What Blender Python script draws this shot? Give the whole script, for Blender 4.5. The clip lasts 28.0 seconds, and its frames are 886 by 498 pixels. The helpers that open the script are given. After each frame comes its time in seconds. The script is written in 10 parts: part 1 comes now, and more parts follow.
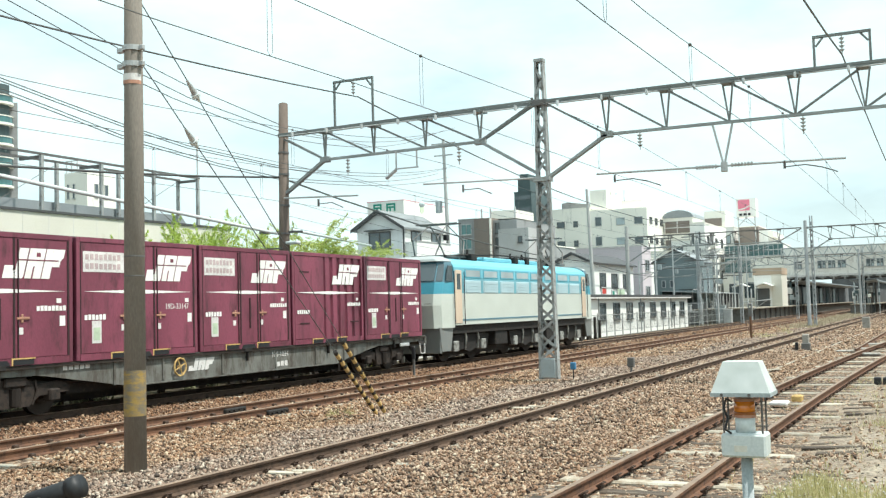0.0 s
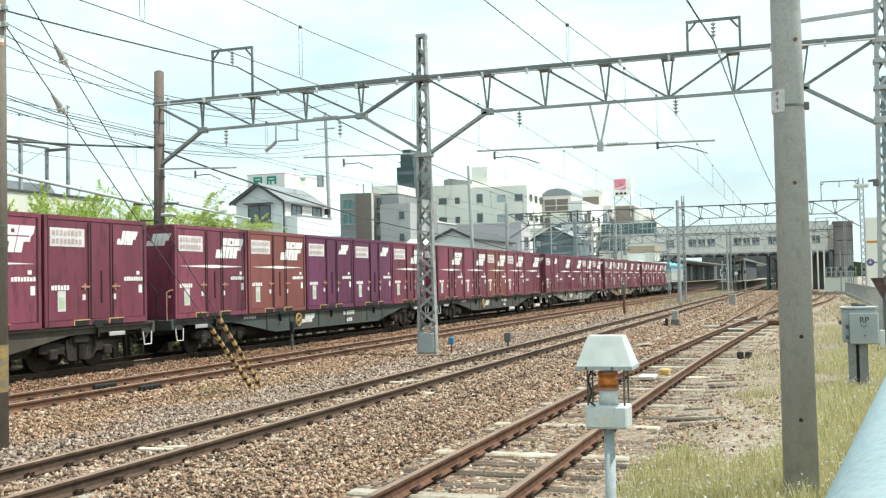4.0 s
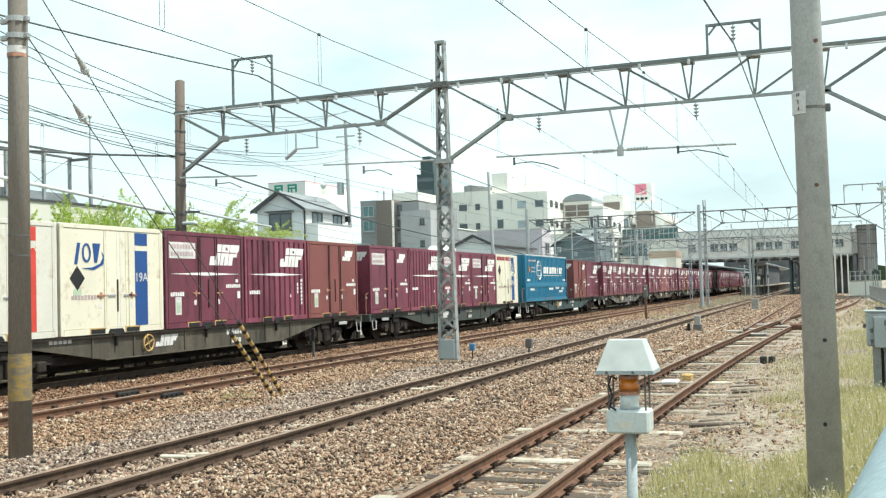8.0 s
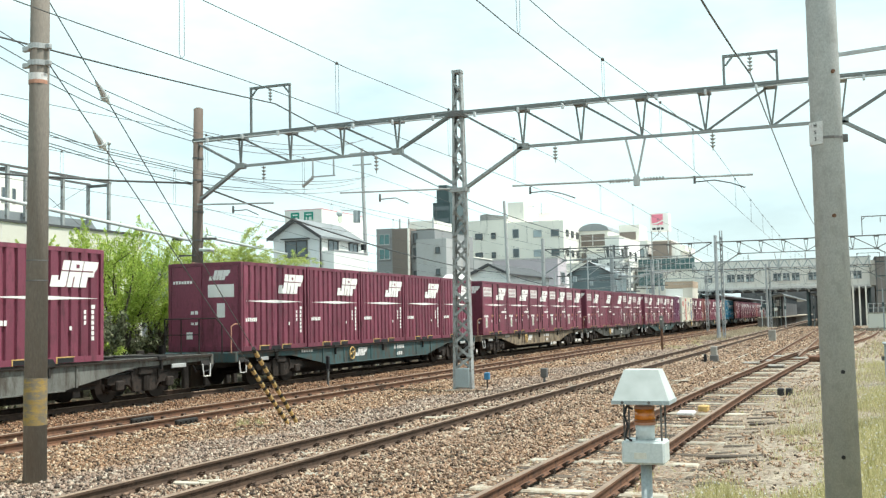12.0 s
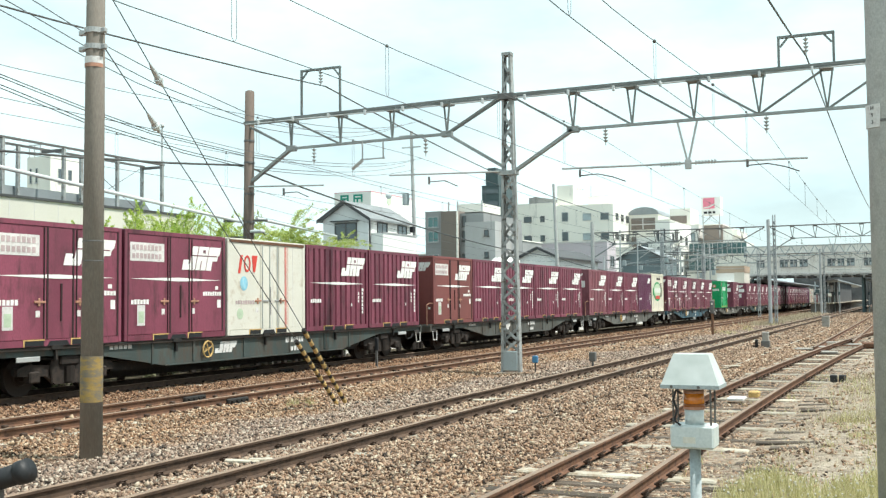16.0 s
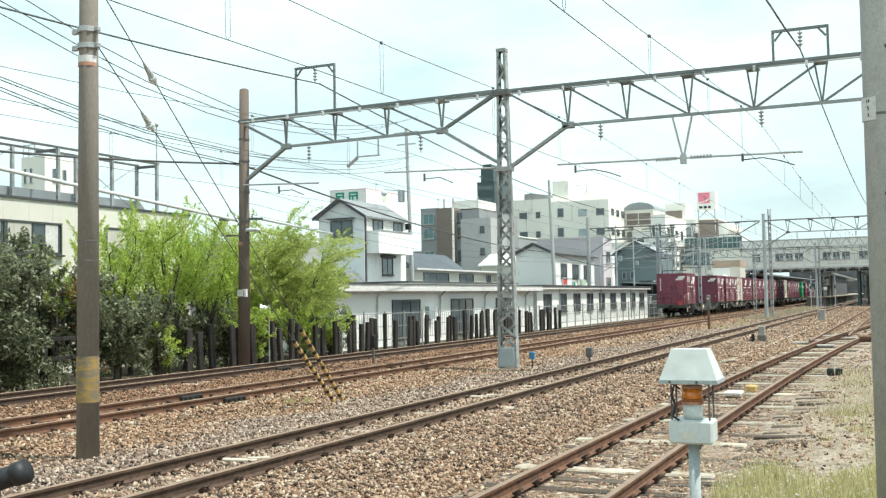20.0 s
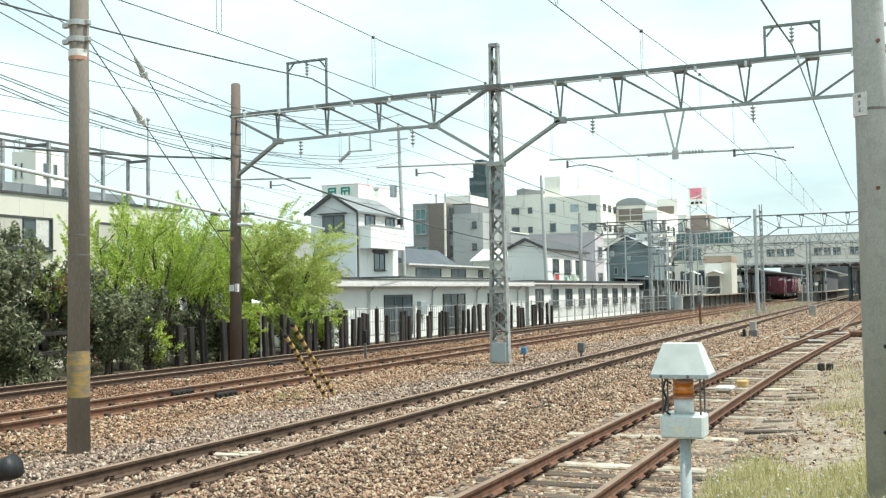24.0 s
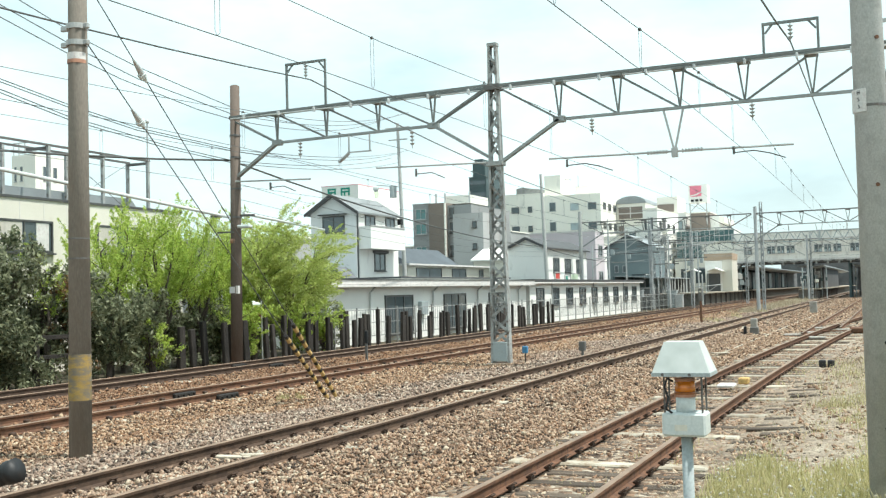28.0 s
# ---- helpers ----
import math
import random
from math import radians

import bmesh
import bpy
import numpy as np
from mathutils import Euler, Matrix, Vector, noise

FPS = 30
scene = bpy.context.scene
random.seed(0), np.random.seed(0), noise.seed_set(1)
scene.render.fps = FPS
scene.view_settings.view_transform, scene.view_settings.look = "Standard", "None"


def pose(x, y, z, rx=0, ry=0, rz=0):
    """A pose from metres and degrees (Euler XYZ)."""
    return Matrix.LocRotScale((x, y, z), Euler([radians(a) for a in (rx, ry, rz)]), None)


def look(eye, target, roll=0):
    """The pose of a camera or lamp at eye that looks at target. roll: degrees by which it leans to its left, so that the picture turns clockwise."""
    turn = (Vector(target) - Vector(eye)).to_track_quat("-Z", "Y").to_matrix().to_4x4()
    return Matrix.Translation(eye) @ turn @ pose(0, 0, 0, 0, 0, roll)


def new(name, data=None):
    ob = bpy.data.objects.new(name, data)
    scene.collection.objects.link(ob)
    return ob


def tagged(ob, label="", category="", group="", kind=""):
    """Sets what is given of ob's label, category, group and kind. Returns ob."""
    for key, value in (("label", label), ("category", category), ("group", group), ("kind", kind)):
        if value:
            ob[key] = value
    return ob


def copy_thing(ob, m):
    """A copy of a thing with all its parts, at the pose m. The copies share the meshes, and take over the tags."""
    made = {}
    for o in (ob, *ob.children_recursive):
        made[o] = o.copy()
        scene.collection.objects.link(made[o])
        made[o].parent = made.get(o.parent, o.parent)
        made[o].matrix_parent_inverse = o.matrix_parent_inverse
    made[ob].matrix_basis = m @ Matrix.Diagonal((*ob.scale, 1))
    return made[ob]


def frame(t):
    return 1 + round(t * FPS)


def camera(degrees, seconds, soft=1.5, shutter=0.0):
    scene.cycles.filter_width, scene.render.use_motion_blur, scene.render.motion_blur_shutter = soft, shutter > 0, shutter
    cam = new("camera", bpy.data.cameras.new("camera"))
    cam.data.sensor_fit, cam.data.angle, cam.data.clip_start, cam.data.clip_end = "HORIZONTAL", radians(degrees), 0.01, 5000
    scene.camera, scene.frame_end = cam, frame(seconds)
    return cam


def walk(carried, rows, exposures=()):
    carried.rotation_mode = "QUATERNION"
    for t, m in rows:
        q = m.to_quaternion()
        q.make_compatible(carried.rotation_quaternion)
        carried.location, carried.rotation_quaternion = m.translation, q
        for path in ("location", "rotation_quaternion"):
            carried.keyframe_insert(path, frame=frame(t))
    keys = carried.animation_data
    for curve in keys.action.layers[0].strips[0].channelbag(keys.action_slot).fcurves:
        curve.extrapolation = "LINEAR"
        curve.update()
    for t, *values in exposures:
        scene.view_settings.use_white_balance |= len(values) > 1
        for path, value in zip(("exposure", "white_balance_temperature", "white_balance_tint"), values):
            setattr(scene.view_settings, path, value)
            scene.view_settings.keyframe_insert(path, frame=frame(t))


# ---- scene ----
cam = camera(46.389, 28.0, soft=1.3)
PATH = [
    (0.0, -0.049, -0.041, 1.840, 93.385, 1.580, 25.969),
    (0.2, -0.037, -0.031, 1.848, 93.791, 1.820, 24.274),
    (0.5, -0.021, -0.019, 1.858, 94.287, 2.114, 22.202),
    (0.7, -0.021, -0.019, 1.858, 94.687, 2.134, 22.102),
    (1.0, -0.024, -0.036, 1.849, 93.864, 1.979, 22.183),
    (1.5, -0.025, -0.018, 1.850, 93.652, 1.457, 21.399),
    (2.0, -0.016, 0.004, 1.845, 92.912, 1.024, 20.591),
    (2.5, -0.011, 0.017, 1.842, 92.686, 0.839, 19.328),
    (3.0, -0.002, 0.014, 1.837, 92.352, 0.641, 18.252),
    (3.5, 0.002, 0.020, 1.831, 91.987, 0.565, 17.358),
    (4.0, 0.004, -0.015, 1.833, 91.854, 1.203, 19.414),
    (4.5, -0.001, 0.008, 1.832, 91.996, 1.289, 20.490),
    (6.5, 0.009, 0.008, 1.824, 92.058, 1.140, 19.961),
    (7.0, 0.010, 0.014, 1.822, 92.066, 1.325, 19.839),
    (7.5, 0.010, 0.004, 1.825, 92.130, 1.561, 20.012),
    (8.0, 0.010, 0.001, 1.823, 92.250, 1.583, 20.577),
    (8.5, 0.009, 0.002, 1.824, 92.650, 1.361, 21.825),
    (9.0, 0.007, 0.017, 1.825, 93.049, 1.315, 21.483),
    (9.5, 0.010, 0.018, 1.828, 93.513, 1.372, 20.515),
    (10.0, 0.010, -0.000, 1.828, 93.821, 1.338, 20.114),
    (10.5, 0.010, 0.015, 1.827, 93.983, 1.058, 19.996),
    (11.0, 0.010, -0.008, 1.829, 94.050, 0.633, 20.003),
    (11.5, 0.004, 0.011, 1.825, 94.196, 0.523, 20.438),
    (12.0, 0.009, 0.003, 1.818, 93.855, 1.106, 21.415),
    (12.5, 0.009, -0.005, 1.817, 93.469, 1.666, 22.295),
    (13.0, 0.009, 0.005, 1.820, 93.216, 1.663, 23.201),
    (13.5, 0.009, -0.005, 1.818, 92.961, 1.351, 23.733),
    (15.5, 0.014, 0.001, 1.814, 92.925, 0.543, 23.797),
    (16.0, 0.014, -0.019, 1.815, 92.944, 0.621, 24.085),
    (16.5, 0.031, -0.012, 1.819, 93.029, 0.903, 24.555),
    (17.0, 0.014, 0.034, 1.819, 92.988, 0.811, 23.959),
    (17.5, -0.001, 0.002, 1.817, 92.983, 0.307, 23.075),
    (18.0, -0.003, -0.002, 1.817, 93.165, 0.347, 22.737),
    (18.5, 0.000, 0.006, 1.817, 93.185, 0.504, 22.791),
    (19.0, -0.004, 0.004, 1.818, 93.104, 0.812, 23.217),
    (19.5, -0.002, -0.000, 1.815, 92.978, 0.949, 23.665),
    (20.0, 0.001, -0.001, 1.816, 92.765, 1.102, 23.876),
    (20.5, -0.006, 0.007, 1.810, 92.646, 1.337, 23.892),
    (21.0, 0.003, 0.004, 1.811, 92.511, 1.513, 23.899),
    (21.5, -0.004, 0.007, 1.810, 92.396, 1.542, 23.889),
    (23.5, -0.006, 0.005, 1.810, 92.481, 1.135, 23.490),
    (24.0, 0.000, 0.010, 1.811, 92.494, 1.072, 23.438),
    (24.5, 0.002, 0.006, 1.812, 92.507, 1.099, 23.370),
    (25.0, 0.000, 0.004, 1.810, 92.532, 1.225, 23.346),
    (25.5, -0.003, -0.001, 1.812, 92.521, 1.216, 23.306),
    (26.0, 0.000, 0.000, 1.810, 92.531, 1.224, 23.302),
    (26.5, 0.001, -0.001, 1.813, 92.522, 1.243, 23.304),
    (27.0, -0.001, 0.001, 1.815, 92.535, 1.447, 23.328),
    (27.5, 0.002, -0.019, 1.811, 92.504, 1.559, 23.403),
    (28.0, -0.000, 0.010, 1.813, 92.490, 1.572, 23.478),
]
walk(cam, [(t, pose(x, y, z, rx, ry, rz)) for t, x, y, z, rx, ry, rz in PATH], exposures=[(0.0, 0.31, 6440, 4.6), (28.0, 0.31, 6440, 4.6)])

# ---------------------------------------------------------------- world, sun
SUN_AZ, SUN_EL = 82.0, 64.0          # degrees from +y towards +x, and up
world = bpy.data.worlds.new("sky")
scene.world = world
world.use_nodes = True
wn, wl = world.node_tree.nodes, world.node_tree.links
wn.clear()
w_out = wn.new("ShaderNodeOutputWorld")
w_bg = wn.new("ShaderNodeBackground")
w_sky = wn.new("ShaderNodeTexSky")
w_sky.sky_type = "NISHITA"
w_sky.sun_disc = False
w_sky.sun_elevation, w_sky.sun_rotation = radians(SUN_EL), radians(SUN_AZ)
w_sky.air_density, w_sky.dust_density, w_sky.ozone_density = 1.0, 2.5, 2.0
w_co = wn.new("ShaderNodeTexCoord")
w_map = wn.new("ShaderNodeMapping")
w_map.inputs["Scale"].default_value = (1.6, 1.6, 4.2)
w_noise = wn.new("ShaderNodeTexNoise")
w_noise.inputs["Scale"].default_value, w_noise.inputs["Detail"].default_value = 1.7, 6.0
w_noise.inputs["Roughness"].default_value = 0.55
w_ramp = wn.new("ShaderNodeValToRGB")
w_ramp.color_ramp.elements[0].position, w_ramp.color_ramp.elements[1].position = 0.30, 0.60
w_ramp.color_ramp.elements[0].color = (0.48, 0.48, 0.48, 1)
w_mix = wn.new("ShaderNodeMix")
w_mix.data_type = "RGBA"
w_mix.inputs[7].default_value = (7.9, 9.7, 9.9, 1)     # thin bright cloud
wl.new(w_co.outputs["Generated"], w_map.inputs["Vector"])
wl.new(w_map.outputs["Vector"], w_noise.inputs["Vector"])
wl.new(w_noise.outputs["Fac"], w_ramp.inputs["Fac"])
wl.new(w_ramp.outputs["Color"], w_mix.inputs[0])
wl.new(w_sky.outputs["Color"], w_mix.inputs[6])
wl.new(w_mix.outputs[2], w_bg.inputs["Color"])
wl.new(w_bg.outputs["Background"], w_out.inputs["Surface"])
w_bg.inputs["Strength"].default_value = 0.109
sun = new("sun", bpy.data.lights.new("sun", "SUN"))
sun.data.energy, sun.data.angle, sun.data.color = 4.4, radians(1.0), (1.0, 0.96, 0.905)
sun.matrix_basis = look((0, 0, 60), (-math.sin(radians(SUN_AZ)) * math.cos(radians(SUN_EL)), -math.cos(radians(SUN_AZ)) * math.cos(radians(SUN_EL)), 60 - math.sin(radians(SUN_EL))))

# ---------------------------------------------------------------- materials
def nodes_of(name):
    m = bpy.data.materials.new(name)
    m.use_nodes = True
    nt = m.node_tree
    return m, nt, nt.nodes["Principled BSDF"]


def col(c, k=1.0):
    return (min(c[0] * k, 1), min(c[1] * k, 1), min(c[2] * k, 1), 1)


def mat(name, c, rough=0.6, metal=0.0, scale=6.0, var=0.18, bump=0.15, dirt=None, dirt_at=0.62, per_object=0.0, fine=60.0, spec=0.4, stretch=(1, 1, 1), island=0.0):
    """A surface with grain at two scales, stains and a little relief."""
    m, nt, bs = nodes_of(name)
    n, l = nt.nodes, nt.links
    co = n.new("ShaderNodeTexCoord")
    mp = n.new("ShaderNodeMapping")
    mp.inputs["Scale"].default_value = stretch
    l.new(co.outputs["Object"], mp.inputs["Vector"])
    if per_object:
        # every copy shows another piece of the pattern
        oi = n.new("ShaderNodeObjectInfo")
        sh = n.new("ShaderNodeMath")
        sh.operation = "MULTIPLY"
        sh.inputs[1].default_value = 40.0
        l.new(oi.outputs["Random"], sh.inputs[0])
        l.new(sh.outputs[0], mp.inputs["Location"])
    big = n.new("ShaderNodeTexNoise")
    big.inputs["Scale"].default_value, big.inputs["Detail"].default_value = scale * 0.25, 5
    sm = n.new("ShaderNodeTexNoise")
    sm.inputs["Scale"].default_value, sm.inputs["Detail"].default_value = fine, 4
    l.new(mp.outputs[0], big.inputs["Vector"])
    l.new(mp.outputs[0], sm.inputs["Vector"])
    r1 = n.new("ShaderNodeValToRGB")
    r1.color_ramp.elements[0].color, r1.color_ramp.elements[1].color = col(c, 1 - var), col(c, 1 + var)
    r1.color_ramp.elements[0].position, r1.color_ramp.elements[1].position = 0.3, 0.7
    l.new(big.outputs["Fac"], r1.inputs["Fac"])
    out = r1.outputs["Color"]
    mx = n.new("ShaderNodeMix")
    mx.data_type, mx.blend_type = "RGBA", "OVERLAY"
    mx.inputs[0].default_value = 0.35
    l.new(out, mx.inputs[6])
    l.new(sm.outputs["Fac"], mx.inputs[7])
    out = mx.outputs[2]
    if dirt:
        dn = n.new("ShaderNodeTexNoise")
        dn.inputs["Scale"].default_value, dn.inputs["Detail"].default_value = scale, 8
        dn.inputs["Roughness"].default_value = 0.7
        l.new(mp.outputs[0], dn.inputs["Vector"])
        r2 = n.new("ShaderNodeValToRGB")
        r2.color_ramp.elements[0].position, r2.color_ramp.elements[1].position = dirt_at - 0.1, dirt_at + 0.08
        l.new(dn.outputs["Fac"], r2.inputs["Fac"])
        m2 = n.new("ShaderNodeMix")
        m2.data_type = "RGBA"
        m2.inputs[7].default_value = col(dirt)
        l.new(r2.outputs["Color"], m2.inputs[0])
        l.new(out, m2.inputs[6])
        out = m2.outputs[2]
    for amount, node, sock in ((per_object, "ShaderNodeObjectInfo", "Random"), (island, "ShaderNodeNewGeometry", "Random Per Island")):
        if amount:
            inf = n.new(node)
            hs = n.new("ShaderNodeHueSaturation")
            mr = n.new("ShaderNodeMapRange")
            mr.inputs["To Min"].default_value, mr.inputs["To Max"].default_value = 1 - amount, 1 + amount
            l.new(inf.outputs[sock], mr.inputs["Value"])
            l.new(mr.outputs[0], hs.inputs["Value"])
            l.new(out, hs.inputs["Color"])
            out = hs.outputs[0]
    l.new(out, bs.inputs["Base Color"])
    rr = n.new("ShaderNodeMapRange")
    rr.inputs["To Min"].default_value, rr.inputs["To Max"].default_value = max(rough - 0.12, 0.03), min(rough + 0.15, 1)
    l.new(big.outputs["Fac"], rr.inputs["Value"])
    l.new(rr.outputs[0], bs.inputs["Roughness"])
    bs.inputs["Metallic"].default_value = metal
    bs.inputs["Specular IOR Level"].default_value = spec
    if bump:
        b = n.new("ShaderNodeBump")
        b.inputs["Strength"].default_value, b.inputs["Distance"].default_value = bump, 0.01
        l.new(sm.outputs["Fac"], b.inputs["Height"])
        l.new(b.outputs[0], bs.inputs["Normal"])
    return m


def glass_mat(name, c, rough=0.08):
    m, nt, bs = nodes_of(name)
    n, l = nt.nodes, nt.links
    ns = n.new("ShaderNodeTexNoise")
    ns.inputs["Scale"].default_value = 0.7
    rp = n.new("ShaderNodeValToRGB")
    rp.color_ramp.elements[0].color, rp.color_ramp.elements[1].color = col(c, 0.6), col(c, 1.5)
    co = n.new("ShaderNodeTexCoord")
    l.new(co.outputs["Object"], ns.inputs["Vector"])
    l.new(ns.outputs["Fac"], rp.inputs["Fac"])
    l.new(rp.outputs["Color"], bs.inputs["Base Color"])
    bs.inputs["Roughness"].default_value = rough
    bs.inputs["Specular IOR Level"].default_value = 0.8
    return m


def drift(n, l, co, big, r2):
    """Deliveries of ballast differ across the tracks: rusty on the far side, a grey band, tan on the near side."""
    sx = n.new("ShaderNodeSeparateXYZ")
    l.new(co.outputs["Object"], sx.inputs[0])
    mr = n.new("ShaderNodeMapRange")
    mr.inputs["From Min"].default_value, mr.inputs["From Max"].default_value = -20.0, 0.0
    l.new(sx.outputs["X"], mr.inputs["Value"])
    ad = n.new("ShaderNodeMath")
    ad.operation = "MULTIPLY_ADD"
    ad.inputs[1].default_value = 0.22
    l.new(big.outputs["Fac"], ad.inputs[0])
    l.new(mr.outputs[0], ad.inputs[2])
    cr = r2.color_ramp
    cr.elements[0].position, cr.elements[0].color = 0.58, (0.10, 0.10, 0.10, 1)
    cr.elements[1].position, cr.elements[1].color = 1.0, (0.35, 0.35, 0.35, 1)
    for p, v in ((0.63, 0.95), (0.68, 0.88), (0.75, 0.42), (0.82, 0.42), (0.90, 0.28)):
        cr.elements.new(p).color = (v, v, v, 1)
    l.new(ad.outputs[0], r2.inputs["Fac"])


def bed_browning(n, l, co, colour):
    """Browns and darkens the bed of the line on which the freight trains run."""
    sx = n.new("ShaderNodeSeparateXYZ")
    l.new(co.outputs["Object"], sx.inputs[0])
    wob = n.new("ShaderNodeTexNoise")
    wob.inputs["Scale"].default_value, wob.inputs["Detail"].default_value = 0.8, 3
    l.new(co.outputs["Object"], wob.inputs["Vector"])
    ad = n.new("ShaderNodeMath")
    ad.operation = "MULTIPLY_ADD"
    ad.inputs[1].default_value = 1.6
    l.new(wob.outputs["Fac"], ad.inputs[0])
    l.new(sx.outputs["X"], ad.inputs[2])
    mr = n.new("ShaderNodeMapRange")
    mr.inputs["From Min"].default_value, mr.inputs["From Max"].default_value = -14.2, -12.0
    mr.inputs["To Min"].default_value, mr.inputs["To Max"].default_value = 0.60, 0.0
    l.new(ad.outputs[0], mr.inputs["Value"])
    mx = n.new("ShaderNodeMix")
    mx.data_type, mx.blend_type = "RGBA", "MULTIPLY"
    mx.inputs[7].default_value = (0.58, 0.44, 0.36, 1)
    l.new(mr.outputs[0], mx.inputs[0])
    l.new(colour, mx.inputs[6])
    return mx.outputs[2]


def stone_mat():
    """Crushed ballast: rust-brown, tan and grey stones, in drifts of one or the other."""
    m, nt, bs = nodes_of("ballast_stone")
    n, l = nt.nodes, nt.links
    geo = n.new("ShaderNodeNewGeometry")
    rp = n.new("ShaderNodeValToRGB")
    cr = rp.color_ramp
    cr.elements[0].position, cr.elements[0].color = 0.0, (0.040, 0.027, 0.020, 1)
    cr.elements[1].position, cr.elements[1].color = 1.0, (0.52, 0.42, 0.30, 1)
    for p, c in ((0.14, (0.11, 0.062, 0.036, 1)), (0.40, (0.32, 0.172, 0.088, 1)), (0.60, (0.285, 0.188, 0.125, 1)), (0.82, (0.43, 0.28, 0.168, 1))):
        e = cr.elements.new(p)
        e.color = c
    l.new(geo.outputs["Random Per Island"], rp.inputs["Fac"])
    big = n.new("ShaderNodeTexNoise")
    big.inputs["Scale"].default_value, big.inputs["Detail"].default_value = 0.35, 3
    co = n.new("ShaderNodeTexCoord")
    l.new(co.outputs["Object"], big.inputs["Vector"])
    r2 = n.new("ShaderNodeValToRGB")
    drift(n, l, co, big, r2)
    hs = n.new("ShaderNodeHueSaturation")
    hs.inputs["Saturation"].default_value, hs.inputs["Value"].default_value = 0.66, 0.98
    l.new(rp.outputs["Color"], hs.inputs["Color"])
    mx = n.new("ShaderNodeMix")
    mx.data_type = "RGBA"
    l.new(r2.outputs["Color"], mx.inputs[0])
    l.new(rp.outputs["Color"], mx.inputs[6])
    l.new(hs.outputs["Color"], mx.inputs[7])
    l.new(bed_browning(n, l, co, mx.outputs[2]), bs.inputs["Base Color"])
    bs.inputs["Roughness"].default_value = 0.9
    sm = n.new("ShaderNodeTexNoise")
    sm.inputs["Scale"].default_value = 70
    b = n.new("ShaderNodeBump")
    b.inputs["Strength"].default_value, b.inputs["Distance"].default_value = 0.4, 0.01
    l.new(co.outputs["Object"], sm.inputs["Vector"])
    l.new(sm.outputs["Fac"], b.inputs["Height"])
    l.new(b.outputs[0], bs.inputs["Normal"])
    return m


def ground_mat():
    """Ballast on the railway, dry soil with grass beside it."""
    m, nt, bs = nodes_of("ground")
    n, l = nt.nodes, nt.links
    co = n.new("ShaderNodeTexCoord")
    sep = n.new("ShaderNodeSeparateXYZ")
    l.new(co.outputs["Object"], sep.inputs[0])
    vo = n.new("ShaderNodeTexVoronoi")
    vo.inputs["Scale"].default_value = 15.0
    l.new(co.outputs["Object"], vo.inputs["Vector"])
    sc = n.new("ShaderNodeSeparateColor")
    l.new(vo.outputs["Color"], sc.inputs[0])
    rp = n.new("ShaderNodeValToRGB")
    cr = rp.color_ramp
    cr.elements[0].color, cr.elements[1].color = (0.035, 0.023, 0.016, 1), (0.46, 0.385, 0.29, 1)
    for p, c in ((0.25, (0.10, 0.060, 0.037, 1)), (0.5, (0.25, 0.142, 0.075, 1)), (0.78, (0.23, 0.168, 0.115, 1))):
        cr.elements.new(p).color = c
    l.new(sc.outputs[0], rp.inputs["Fac"])
    big = n.new("ShaderNodeTexNoise")
    big.inputs["Scale"].default_value, big.inputs["Detail"].default_value = 0.35, 3
    l.new(co.outputs["Object"], big.inputs["Vector"])
    r2 = n.new("ShaderNodeValToRGB")
    drift(n, l, co, big, r2)
    hs = n.new("ShaderNodeHueSaturation")
    hs.inputs["Saturation"].default_value, hs.inputs["Value"].default_value = 0.66, 0.98
    l.new(rp.outputs["Color"], hs.inputs["Color"])
    mx = n.new("ShaderNodeMix")
    mx.data_type = "RGBA"
    l.new(r2.outputs["Color"], mx.inputs[0])
    l.new(rp.outputs["Color"], mx.inputs[6])
    l.new(hs.outputs["Color"], mx.inputs[7])
    # soil
    so = n.new("ShaderNodeTexNoise")
    so.inputs["Scale"].default_value, so.inputs["Detail"].default_value = 7.0, 12
    l.new(co.outputs["Object"], so.inputs["Vector"])
    rs = n.new("ShaderNodeValToRGB")
    rs.color_ramp.elements[0].color, rs.color_ramp.elements[1].color = (0.205, 0.158, 0.115, 1), (0.43, 0.362, 0.285, 1)
    rs.color_ramp.elements[0].position, rs.color_ramp.elements[1].position = 0.3, 0.7
    l.new(so.outputs["Fac"], rs.inputs["Fac"])
    edge = n.new("ShaderNodeTexNoise")
    edge.inputs["Scale"].default_value, edge.inputs["Detail"].default_value = 0.6, 5
    l.new(co.outputs["Object"], edge.inputs["Vector"])
    ad = n.new("ShaderNodeMath")
    ad.operation = "MULTIPLY_ADD"
    ad.inputs[1].default_value = 3.2
    l.new(edge.outputs["Fac"], ad.inputs[0])
    l.new(sep.outputs["X"], ad.inputs[2])
    m1 = n.new("ShaderNodeMapRange")
    m1.inputs["From Min"].default_value, m1.inputs["From Max"].default_value = -0.9, 0.6
    l.new(ad.outputs[0], m1.inputs["Value"])
    m2 = n.new("ShaderNodeMapRange")
    m2.inputs["From Min"].default_value, m2.inputs["From Max"].default_value = -18.6, -19.4
    l.new(ad.outputs[0], m2.inputs["Value"])
    # darker brown ground behind the far track
    rl = n.new("ShaderNodeValToRGB")
    rl.color_ramp.elements[0].color, rl.color_ramp.elements[1].color = (0.035, 0.030, 0.018, 1), (0.15, 0.12, 0.075, 1)
    rl.color_ramp.elements[0].position, rl.color_ramp.elements[1].position = 0.35, 0.75
    l.new(so.outputs["Fac"], rl.inputs["Fac"])
    under = bed_browning(n, l, co, mx.outputs[2])
